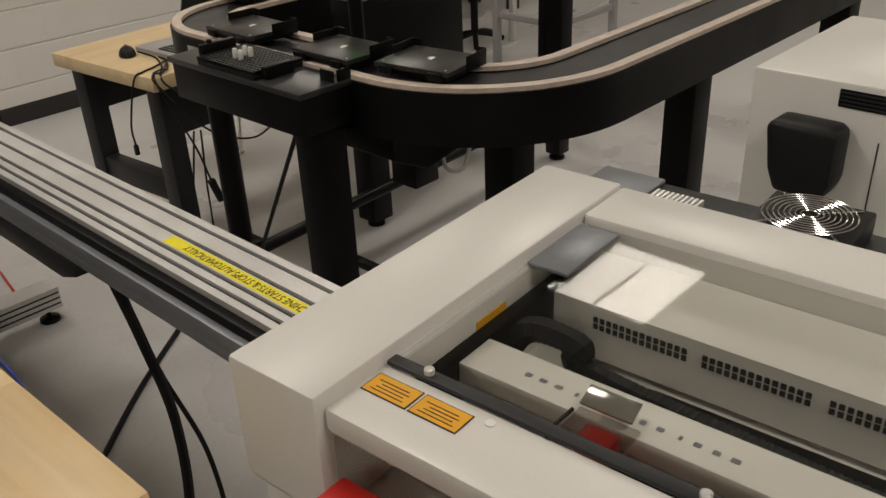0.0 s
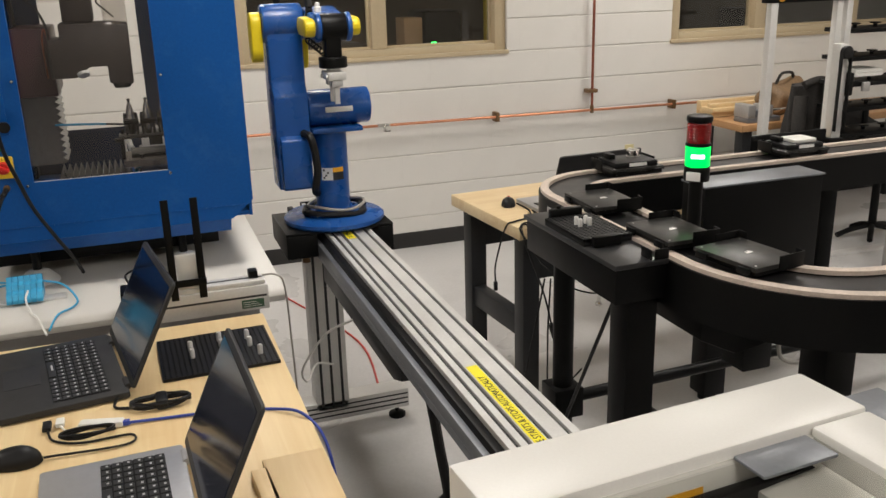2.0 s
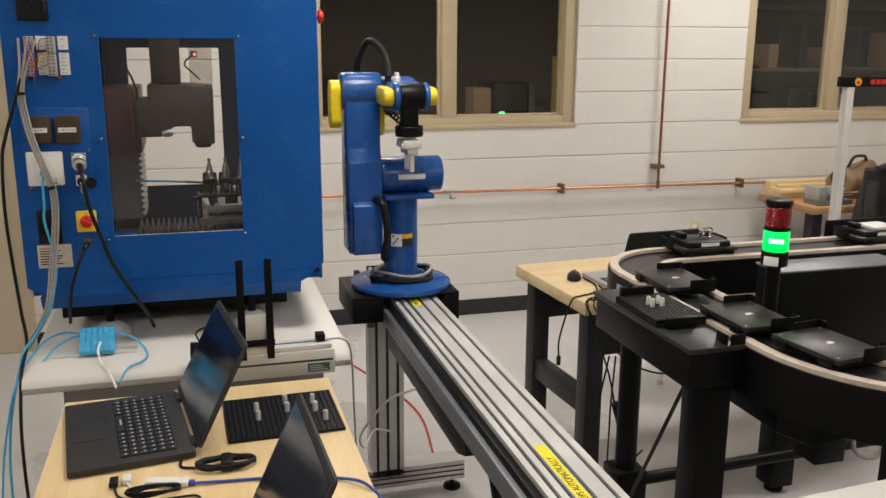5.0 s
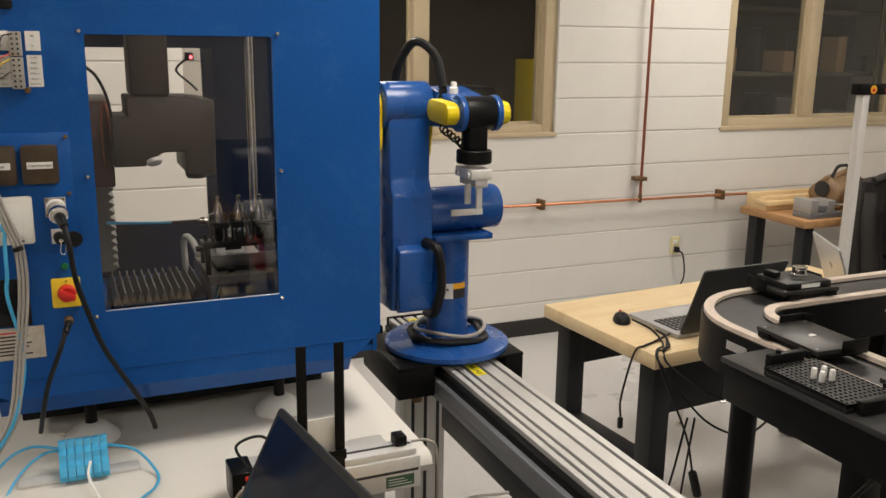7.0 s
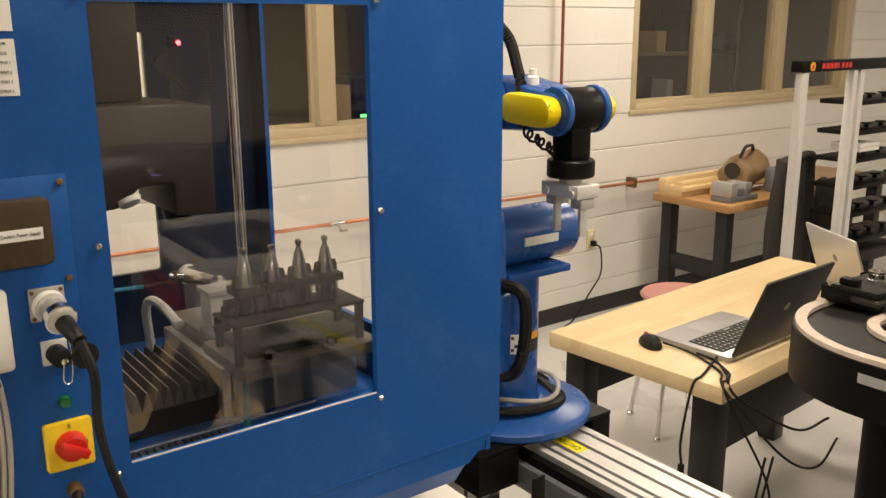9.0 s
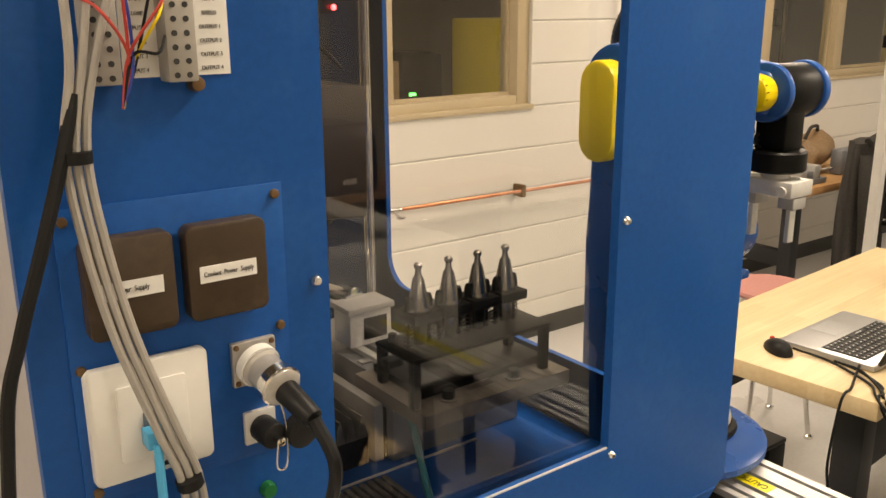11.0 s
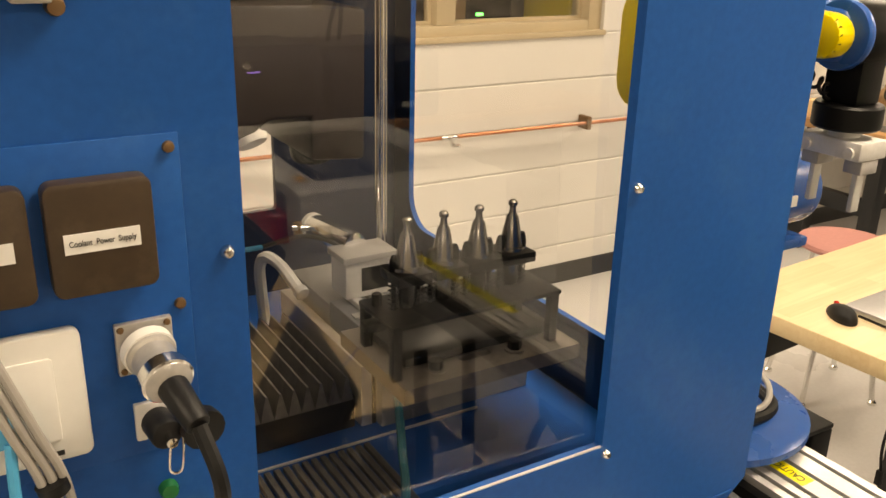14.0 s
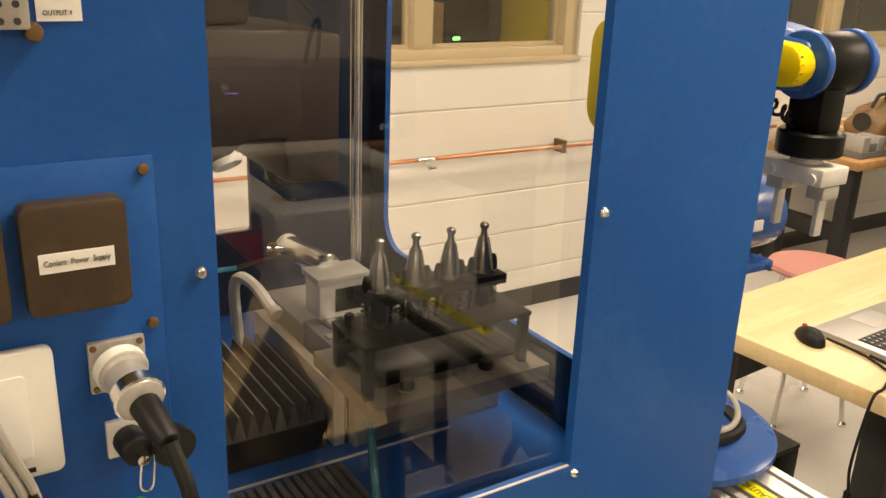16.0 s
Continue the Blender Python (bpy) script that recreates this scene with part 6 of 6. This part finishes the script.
coil = [(0.425 + 0.062 * math.cos(a * 0.5), 1.945 + 0.022 * math.sin(a * 0.5) + 0.004 * math.sin(a * 1.7), NZ + 0.006 + 0.010 * abs(math.sin(a * 0.31))) for a in range(62)]
part("winding", tube(coil, 0.0032, 3), BLACKP, ch)
part("tie", box(0.415, 1.918, NZ, 0.44, 1.972, NZ + 0.024, 0.006), BLACKP, ch)
part("tail", tube([(0.36, 1.95, NZ + 0.004), (0.33, 1.97, NZ + 0.004), (0.345, 2.03, NZ + 0.012)], 0.0032), BLACKP, ch)
ad = thing("usb_adapter", (0.29, 1.885, NZ), "white usb network adapter with a coiled black lead", "adapter")
part("adapter_body", turned(box(-0.045, -0.012, 0, 0.045, 0.012, 0.014, 0.004), Matrix.Translation((0.305, 1.895, NZ)) @ pose(0, 0, 0, 0, 0, -16)), WHITE, ad)
coil = [(0.278 + 0.052 * math.cos(a * 0.5), 1.862 + 0.016 * math.sin(a * 0.5), NZ + 0.006 + 0.008 * abs(math.sin(a * 0.37))) for a in range(50)]
part("coiled_lead", tube(coil, 0.0032, 3), BLACKP, ad)
part("usb_plug", box(0.215, 1.915, NZ + 0.003, 0.232, 1.945, NZ + 0.013, 0.002), WHITE, ad)
part("usb_plug", box(0.190, 1.905, NZ + 0.003, 0.207, 1.940, NZ + 0.013, 0.002), BLACKP, ad)
part("lead", tube([(0.225, 1.915, NZ + 0.006), (0.24, 1.89, NZ + 0.004), (0.262, 1.902, NZ + 0.006)], 0.0025), WHITE, ad)
part("lead", tube([(0.2, 1.905, NZ + 0.006), (0.215, 1.86, NZ + 0.004), (0.27, 1.83, NZ + 0.004), (0.36, 1.83, NZ + 0.004), (0.35, 1.79, NZ + 0.004), (0.20, 1.795, NZ + 0.006)], 0.0026), BLACKP, ad)
nc = thing("network_cable", (0.55, 1.82, NZ), "blue network cable running over the table edge", "cable", "cables")
part("cable", tube([(0.352, 1.88, NZ + 0.006), (0.42, 1.875, NZ + 0.004), (0.52, 1.862, NZ + 0.004), (0.64, 1.83, NZ + 0.004), (0.705, 1.77, NZ + 0.006), (0.738, 1.70, 0.79), (0.745, 1.66, 0.6), (0.72, 1.62, 0.25), (0.74, 1.6, 0.012)], 0.0033), CABLEB, nc)
part("plug", turned(box(-0.012, -0.006, 0, 0.012, 0.006, 0.010, 0.001), Matrix.Translation((0.348, 1.882, NZ + 0.001)) @ pose(0, 0, 0, 0, 0, -5)), CABLEB, nc)

# ---- on and under the maple bench ----
BZ = 0.7752
bc = thing("cable_bundle", (1.9, 3.2, BZ), "loose black cables trailing over the bench edge", "cable", "cables")
for i, pts in enumerate((
        [(1.915, 3.37, BZ + 0.012), (1.925, 3.28, BZ + 0.006), (1.90, 3.20, BZ + 0.006), (1.86, 3.12, BZ + 0.006), (1.80, 3.075, BZ + 0.008), (1.79, 3.03, 0.75), (1.88, 2.92, 0.60), (2.05, 2.92, 0.52), (2.2, 2.95, 0.55)],
        [(1.935, 3.26, BZ + 0.006), (1.92, 3.19, BZ + 0.008), (1.87, 3.10, BZ + 0.008), (1.83, 3.078, BZ + 0.008), (1.83, 3.035, 0.74), (1.94, 2.93, 0.66), (2.12, 2.94, 0.64)],
        [(1.935, 3.235, BZ + 0.006), (1.91, 3.17, BZ + 0.012), (1.84, 3.08, BZ + 0.006), (1.80, 3.07, BZ + 0.006), (1.80, 3.035, 0.72), (1.83, 2.94, 0.55), (1.86, 2.93, 0.42)],
        [(1.95, 3.20, BZ + 0.01), (1.85, 3.16, BZ + 0.005), (1.80, 3.14, BZ + 0.005), (1.762, 3.14, 0.76), (1.715, 3.13, 0.62), (1.71, 3.12, 0.55)],
        [(1.84, 2.95, 0.6), (1.80, 2.97, 0.35), (1.78, 3.05, 0.10), (1.72, 3.2, 0.008)],
        [(1.86, 2.94, 0.6), (1.88, 3.0, 0.30), (1.95, 3.1, 0.01), (2.2, 3.3, 0.006)])):
    part("cable", tube(pts, 0.0036), BLACKP, bc)
part("power_plug", cyl((1.86, 2.93, 0.42), (1.885, 2.925, 0.335), 0.014, seg=12, bev=0.003), BLACKP, bc)
part("usb_plug", box(1.703, 3.113, 0.515, 1.717, 3.127, 0.552, 0.002), BLACKP, bc)
lp = laptop(2.88, 3.33, 0.7755, 60, 0.33, 0.23, 110, SIL_LAP, SIL_LAP, KEYCAP, "open silver laptop at the bench's far end")
pb = thing("power_brick", (2.55, 3.16, BZ), "black laptop power brick with its lead", "power supply")
part("brick", box(2.50, 3.12, BZ, 2.63, 3.18, BZ + 0.032, 0.006), BLACKP, pb)
part("lead", tube([(2.50, 3.15, BZ + 0.015), (2.46, 3.13, BZ + 0.008), (2.43, 3.17, BZ + 0.006), (2.48, 3.20, BZ + 0.006), (2.42, 3.22, BZ + 0.006)], 0.004), BLACKP, pb)

st = thing("stool", (2.83, 4.03, 0), "stool with a dusty pink seat and chrome legs", "stool")
part("seat", lathe([(0, 0.585), (0.15, 0.585), (0.168, 0.592), (0.172, 0.602), (0.165, 0.612), (0.12, 0.618), (0, 0.615)], (2.85, 4.04, 0), seg=32), PINK, st)
for a in (20, 110, 200, 290):
    c, s = math.cos(radians(a)), math.sin(radians(a))
    part("leg", tube([(2.85 + 0.10 * c, 4.04 + 0.10 * s, 0.584), (2.85 + 0.15 * c, 4.04 + 0.15 * s, 0.32), (2.85 + 0.20 * c, 4.04 + 0.20 * s, 0.01)], 0.010), CHROME, st)
    part("foot", lathe([(0, 0), (0.017, 0), (0.017, 0.012), (0.01, 0.02), (0, 0.02)], (2.85 + 0.20 * c, 4.04 + 0.20 * s, 0), seg=12), CHROME, st)
part("ring", tube([(2.85 + 0.145 * math.cos(k * math.pi / 12), 4.04 + 0.145 * math.sin(k * math.pi / 12), 0.34) for k in range(25)], 0.007, 2), CHROME, st)

# ---- on the old bench by the wall ----
OZ = 0.7352
for i, (x0, y0, x1, y1, z0, z1) in enumerate(((4.10, 5.05, 5.0, 5.18, 0, 0.035), (4.09, 5.02, 4.9, 5.15, 0.0355, 0.062), (4.30, 4.92, 4.50, 5.0, 0, 0.035), (4.12, 5.19, 5.2, 5.245, 0, 0.09), (4.105, 5.06, 4.85, 5.11, 0.0625, 0.085))):
    part("timber_plank", box(x0, y0, OZ + z0, x1, y1, OZ + z1, 0.002), PINE, None, "pale sawn timber plank lying on the bench", category="plank")
vs = thing("machine_vice", (4.28, 4.81, OZ), "grey steel machine vice on the bench", "vice")
part("vice_base", box(4.15, 4.74, OZ, 4.41, 4.88, OZ + 0.032, 0.004), GREYM, vs)
part("fixed_jaw", box(4.15, 4.74, OZ + 0.0325, 4.21, 4.88, OZ + 0.115, 0.004), ALU_D, vs)
part("moving_jaw", box(4.29, 4.745, OZ + 0.0325, 4.35, 4.875, OZ + 0.105, 0.004), ALU_D, vs)
part("guide", box(4.2105, 4.75, OZ + 0.0325, 4.2895, 4.87, OZ + 0.075, 0.003), GREYM, vs)
part("screw", cyl((4.3505, 4.81, OZ + 0.06), (4.45, 4.81, OZ + 0.06), 0.014, seg=14), CHROME, vs)
part("crank", tube([(4.44, 4.81, OZ + 0.06), (4.445, 4.76, OZ + 0.075), (4.445, 4.73, OZ + 0.08)], 0.006), CHROME, vs)

bg = thing("tool_bag", (4.60, 5.02, OZ), "brown canvas tool bag with a dark handle", "bag")
bag_bm = turned(lathe([(0, -0.16), (0.07, -0.158), (0.098, -0.14), (0.11, -0.09), (0.112, -0.03), (0.105, 0.03), (0.11, 0.09), (0.098, 0.14), (0.07, 0.158), (0, 0.16)], (0, 0, 0), (1, 0.2, 0), 28), Matrix.Translation((4.63, 5.0, OZ + 0.112)))
for vert in bag_bm.verts:
    vert.co += Vector((noise.noise(vert.co * 9), noise.noise(vert.co * 9 + UP), noise.noise(vert.co * 9 - UP))) * 0.045
part("bag_body", bag_bm, BROWN, bg, smooth=70)
part("end_patch", turned(cyl((0, 0, 0), (-0.006, 0, 0), 0.05, seg=20), Matrix.Translation((4.462, 4.965, OZ + 0.135)) @ pose(0, 0, 0, 0, 0, 11)), COAT, bg)
part("handle", tube([(4.55, 4.98, OZ + 0.20), (4.58, 4.97, OZ + 0.265), (4.63, 4.97, OZ + 0.275), (4.69, 4.99, OZ + 0.262), (4.72, 5.01, OZ + 0.20)], 0.010), COAT, bg)
part("side_pocket", box(4.66, 4.80, OZ, 4.90, 4.88, OZ + 0.15, 0.02), GREYM, bg)


def drape(name, x0, x1, y, z0, z1, seed, label):
    """A hanging coat: a folded closed shell, gathered at the top."""
    own = bmesh.new()
    nx, nz = 22, 18
    rows = []
    for j in range(nz + 1):
        t = j / nz
        ring = []
        for i in range(nx * 2):
            a = 2 * math.pi * i / (nx * 2)
            w = (x1 - x0) / 2 * (0.75 + 0.25 * (1 - t) ** 0.6)
            f = noise.noise((math.cos(a) * 2.2 + seed, math.sin(a) * 2.2, t * 1.3)) * 0.045 + 0.015 * math.sin(a * 7 + t * 3)
            ring.append(own.verts.new(((x0 + x1) / 2 + (w + f) * math.cos(a), y + (0.075 + f) * math.sin(a), z0 + (z1 - z0) * t + 0.03 * noise.noise((a, t * 2, seed)))))
        rows.append(ring)
    for p, q in zip(rows, rows[1:]):
        for i in range(nx * 2):
            own.faces.new((p[i], p[(i + 1) % (nx * 2)], q[(i + 1) % (nx * 2)], q[i]))
    own.faces.new(rows[0])
    own.faces.new(rows[-1][::-1])
    return own


ck = thing("coat", (4.5, 4.55, 0.3), "dark coat hanging over a chair back", "coat")
part("coat_body", drape("coat", 4.27, 4.66, 4.55, 0.24, 0.99, 2.0, ""), COAT, ck, smooth=60)
part("sleeve", tube([(4.32, 4.47, 0.93), (4.30, 4.45, 0.75), (4.33, 4.44, 0.52), (4.36, 4.45, 0.34)], 0.042, 8, 12), COAT, ck, smooth=70)
part("collar", tube([(4.36, 4.50, 0.99), (4.44, 4.49, 1.015), (4.53, 4.50, 1.01), (4.60, 4.53, 0.98)], 0.026, 8, 10), COAT, ck, smooth=70)
chr_ = thing("chair", (4.75, 4.45, 0), "dark office chair half hidden under a coat", "chair")
part("backrest", slab([(4.70, 0.52), (5.10, 0.52), (5.13, 0.66), (4.95, 0.74), (4.76, 0.86), (4.70, 0.84)], "y", 4.52, 4.56, 0.012), COAT, chr_)
part("seat", slab(rounded(4.68, 4.06 + 0.13, 5.10, 4.50, 0.06), "z", 0.42, 0.48, 0.012), COAT, chr_)
part("back_post", box(4.86, 4.501, 0.44, 4.90, 4.519, 0.8, 0.004), BLACK, chr_)
part("stem", cyl((4.89, 4.36, 0.06), (4.89, 4.36, 0.419), 0.025, seg=16), BLACK, chr_)
for a in range(5):
    c, q = math.cos(radians(72 * a + 20)), math.sin(radians(72 * a + 20))
    part("foot_spoke", tube([(4.89, 4.36, 0.075), (4.89 + 0.14 * c, 4.36 + 0.09 * q, 0.055), (4.89 + 0.25 * c, 4.36 + 0.16 * q, 0.02)], 0.018, 4, 8), BLACK, chr_)

# ---- storage rack ----
rk = thing("storage_rack", (4.3, 4.2, 0), "aluminium storage gantry with black pallet shelves and a black name bar", "rack")
RKY = 4.13
part("post", box(3.745, RKY - 0.022, 0.02, 3.79, RKY + 0.022, 1.508, 0.003), ALU, rk)
for x in (4.19, 4.26):
    part("post", box(x, RKY - 0.02, 0.02, x + 0.04, RKY + 0.02, 1.508, 0.003), ALU, rk)
part("post", box(5.0, RKY - 0.02, 0.02, 5.04, RKY + 0.02, 1.508, 0.003), ALU, rk)
nb = part("name_bar", box(3.715, RKY - 0.030, 1.509, 5.06, RKY + 0.03, 1.562, 0.003), BLACK, rk, "black name bar with red lettering")
part("badge", cyl((3.80, RKY - 0.0302, 1.535), (3.80, RKY - 0.032, 1.535), 0.021, seg=24), ORANGE, nb)
part("badge_centre", cyl((3.80, RKY - 0.0322, 1.532), (3.80, RKY - 0.0335, 1.532), 0.010, seg=18), RED, nb)
for i, w in enumerate((0.028, 0.028, 0.028, 0.028, 0.014, 0.024, 0.024, 0.024)):
    part("letter_bar", box(3.88 + i * 0.034, RKY - 0.0312, 1.522, 3.88 + i * 0.034 + w, RKY - 0.0302, 1.548, 0), RED, nb, smooth=0)
part("base_rail", box(3.72, RKY - 0.03, 0.0, 5.06, RKY + 0.03, 0.02, 0.002), ALU, rk)
for i, z in enumerate((1.338, 1.18, 1.034, 0.889, 0.737, 0.585)):
    sh = part("shelf", box(4.36, RKY + 0.0215, z - 0.018, 5.0, RKY + 0.25, z + 0.006, 0.003), BLACK, rk)
    for k in range(4):
        x = 4.44 + k * 0.15
        part("pallet_peg", lathe([(0, 0), (0.012, 0), (0.012, 0.018), (0.03, 0.022), (0.03, 0.028), (0, 0.03)], (x, RKY + 0.10, z + 0.006), seg=14), BLACK, sh)
for z in (1.04, 1.062):
    part("part_tray", box(4.42, RKY + 0.03, z + 0.03, 4.62, RKY + 0.2, z + 0.050, 0.003), WHITE, rk)
# arm of the storage handler behind the conveyor
hn = thing("handler_column", (3.38, 3.2, 0), "aluminium handling column with a black drive belt", "handler")
part("foot_plate", box(3.24, 3.10, 0.0, 3.52, 3.32, 0.02, 0.004), BLACK, hn)
part("pedestal", box(3.34, 3.17, 0.0205, 3.42, 3.25, 0.965, 0.006), BLACK, hn)
part("column", box(3.355, 3.18, 0.966, 3.405, 3.225, 1.375, 0.003), ALU, hn, "grey aluminium post")
part("belt_pulley", cyl((3.38, 3.155, 1.34), (3.38, 3.179, 1.34), 0.028, seg=20, bev=0.003), BLACKP, hn)
for x in (3.352, 3.404):
    part("belt", box(x, 3.158, 1.0, x + 0.004, 3.176, 1.34, 0.0005), RUBBER, hn)
part("carriage", box(3.406, 3.17, 1.15, 3.44, 3.235, 1.25, 0.005), BLACK, hn)
part("gripper", box(3.441, 3.18, 1.185, 3.53, 3.225, 1.212, 0.004), BLACK, hn)
part("gripper_jaw", box(3.49, 3.165, 1.165, 3.53, 3.179, 1.205, 0.003), ALU_D, hn)
dk = part("dark_panel", box(2.94, 3.19, 0.88, 3.339, 3.205, 1.01, 0.006), BLACK, hn, "black panel behind the belt")

# grey frames standing behind the conveyor
fr = thing("steel_frame", (4.7, 3.5, 0), "grey tubular steel frame standing on the floor", "frame")
for x, y in ((4.40, 3.3), (4.95, 3.3), (4.40, 3.75), (4.95, 3.75)):
    part("upright", box(x, y, 0.02, x + 0.04, y + 0.04, 0.9, 0.003), GREYP, fr)
    part("levelling_foot", lathe([(0, 0), (0.03, 0), (0.03, 0.01), (0.01, 0.02), (0, 0.02)], (x + 0.02, y + 0.02, 0)), BLACK, fr)
for z in (0.35, 0.62, 0.86):
    part("beam", box(4.44, 3.305, z, 4.95, 3.335, z + 0.035, 0.002), GREYP, fr)
    part("beam", box(4.405, 3.34, z, 4.435, 3.75, z + 0.035, 0.002), GREYP, fr)

# ---- floor cables ----
fc = thing("floor_cable", (0.9, 2.0, 0), "black cable lying across the floor", "cable", "cables")
part("cable", tube([(0.55, 2.0, 0.008), (0.9, 2.25, 0.008), (1.3, 2.6, 0.008), (1.7, 2.9, 0.008)], 0.009), BLACKP, fc)
rc = thing("red_hose", (0.92, 5.0, 0.0), "red cable from the wall outlet down to the floor", "cable", "cables")
part("cable", tube([(0.92, WY - 0.02, 0.46), (0.95, WY - 0.06, 0.36), (0.98, WY - 0.04, 0.22), (1.0, WY - 0.2, 0.02), (1.15, 4.7, 0.006), (1.35, 4.0, 0.006), (1.3, 3.4, 0.006)], 0.005), CABLER, rc)
wc = thing("air_tube", (1.2, 2.9, 0), "clear air tube hanging under the rail", "tube")
part("tube", tube([(1.0, 2.55, 0.72), (0.95, 2.75, 0.60), (0.9, 2.95, 0.40), (0.93, 3.05, 0.30), (0.98, 3.12, 0.33), (1.05, 3.16, 0.30)], 0.004), WHITE, wc)

# ---- the dim room behind the windows ----
yc = part("locker", box(2.97, 5.90, 0, 3.35, 6.3, 1.63, 0.01), YELLOW, None, "yellow metal locker in the dim room", category="locker")
tbn = part("counter", box(0.8, 5.95, 0, 2.7, 6.7, 1.20, 0.01), DIMMED_TAN, None, "tan counter coloured dark for the dim room", category="counter")
part("carton", box(2.27, 6.0, 1.2, 2.40, 6.2, 1.42, 0.004), CARD, None, "brown cardboard box on the counter", category="box")
dm = thing("printer", (2.55, 6.1, 1.2), "black printer with green indicators on the counter", "printer")
part("body", box(2.42, 6.0, 1.2, 2.69, 6.4, 1.46, 0.03), BLACK, dm)
part("display", box(2.46, 5.995, 1.24, 2.50, 5.999, 1.255, 0), LED_G, dm, smooth=0)
sh = thing("shelving", (5.3, 6.6, 0), "loaded shelving in the dim room, coloured dark for its dimness", "shelf")
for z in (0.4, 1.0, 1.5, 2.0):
    part("shelf", box(4.2, 6.5, z, 6.6, 7.0, z + 0.03, 0.003), DIMMED_TAN, sh)
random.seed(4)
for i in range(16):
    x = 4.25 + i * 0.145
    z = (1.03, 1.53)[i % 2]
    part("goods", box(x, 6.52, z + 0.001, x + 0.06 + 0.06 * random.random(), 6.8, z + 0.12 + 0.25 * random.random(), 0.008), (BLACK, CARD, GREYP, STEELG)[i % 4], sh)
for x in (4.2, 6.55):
    part("upright", box(x, 6.48, 0, x + 0.05, 6.499, 2.3, 0.003), DIMMED_TAN, sh)

# ---- behind the camera: what the machine's window mirrors ----
rb = thing("side_counter", (2.1, -1.0, 0), "wooden-topped counter behind the laser engraver", "counter")
part("worktop", box(0.85, -1.40, 0.86, 3.40, -0.58, 0.9, 0.004), OLDWOOD, rb)
part("cabinet", box(0.90, -1.36, 0, 3.35, -0.64, 0.859, 0.004), STEELG, rb)
NAVY = material("navy_plastic", (0.006, 0.009, 0.022), 0.35)
for x0, x1, ztop, label in ((0.93, 1.60, 1.295, "large black printer with a violet light"), (1.64, 2.24, 1.275, "large black printer with a cable arching behind it")):
    bp = thing("large_printer", ((x0 + x1) / 2, -0.95, 0.9), label, "printer", "printers on the counter")
    part("body", slab([(-1.30, 0.9005), (-0.62, 0.9005), (-0.60, 0.94), (-0.60, ztop - 0.07), (-0.66, ztop), (-1.30, ztop)], "x", x0, x1, 0.02), NAVY, bp)
    part("front_panel", box(x0 + 0.28, -0.5995, 1.0, x1 - 0.05, -0.594, 1.16, 0.004), BLACKP, bp)
    if x0 < 1:
        part("dial", lathe([(0, 0.03), (0.018, 0.026), (0.022, 0)], (1.214, -0.60, 1.205), (0, 1, 0.3)), CHROME, bp)
        part("light_bar", box(1.222, -0.5995, 1.178, 1.290, -0.596, 1.184, 0), LED_P, bp, smooth=0)
    else:
        part("cable", tube([(1.78, -1.0, 1.26), (1.80, -0.95, 1.42), (1.84, -0.95, 1.50), (1.87, -1.0, 1.42), (1.87, -1.05, 1.26)], 0.011), BLACKP, bp)
        part("data_label", box(2.02, -0.5995, 0.96, 2.10, -0.597, 0.99, 0), PAPER, bp, smooth=0)

# ---- the wall's blocks ----
BW, JOINT, GAP = 0.4064, 0.007, 0.00012
made = {}


def block(w, x, z):
    key = round(w, 4)
    if key not in made:
        own = bmesh.new()
        h, y0, y1, c, e = COURSE - JOINT, 0.0, 0.012, 0.003, 0.0001
        f = [own.verts.new(p) for p in ((e, y0, c), (w - e, y0, c), (w - e, y0, h - c), (e, y0, h - c))]
        b = [own.verts.new(p) for p in ((0, y0 + c, 0), (w, y0 + c, 0), (w, y0 + c, h), (0, y0 + c, h))]
        r = [own.verts.new(p) for p in ((0, y1, 0), (w, y1, 0), (w, y1, h), (0, y1, h))]
        own.faces.new(f)
        for p, q in ((f, b), (b, r)):
            for i in range(4):
                own.faces.new((p[i], q[i], q[(i + 1) % 4], p[(i + 1) % 4]))
        bmesh.ops.recalc_face_normals(own, faces=own.faces)
        me = bpy.data.meshes.new("block")
        own.to_mesh(me)
        own.free()
        me.materials.append(BLOCK)
        made[key] = me
    ob = new("block", made[key])
    ob.parent = wall_north
    ob.location = (x, WY, z)


def course(row, a, b):
    """One course between a and b, in running bond with cut ends."""
    x = a
    off = (row % 2) * BW / 2
    k = math.floor((a - off) / BW)
    while True:
        x0, x1 = max(a, off + k * BW), min(b, off + (k + 1) * BW)
        if x0 >= b - 0.001:
            break
        if x1 - x0 > 0.03:
            block(round(x1 - x0 - GAP, 4), x0 + GAP / 2, row * COURSE + JOINT / 2)
        k += 1


for row in range(13):
    if row < 6:
        course(row, -1.6, 7.2)
    elif row < 12:
        for a, b in ((-0.8, W1[0]), (W1[1], W2[0]), (W2[1], 7.4)):
            course(row, a, b)
    else:
        course(row, 0.6, 4.6)
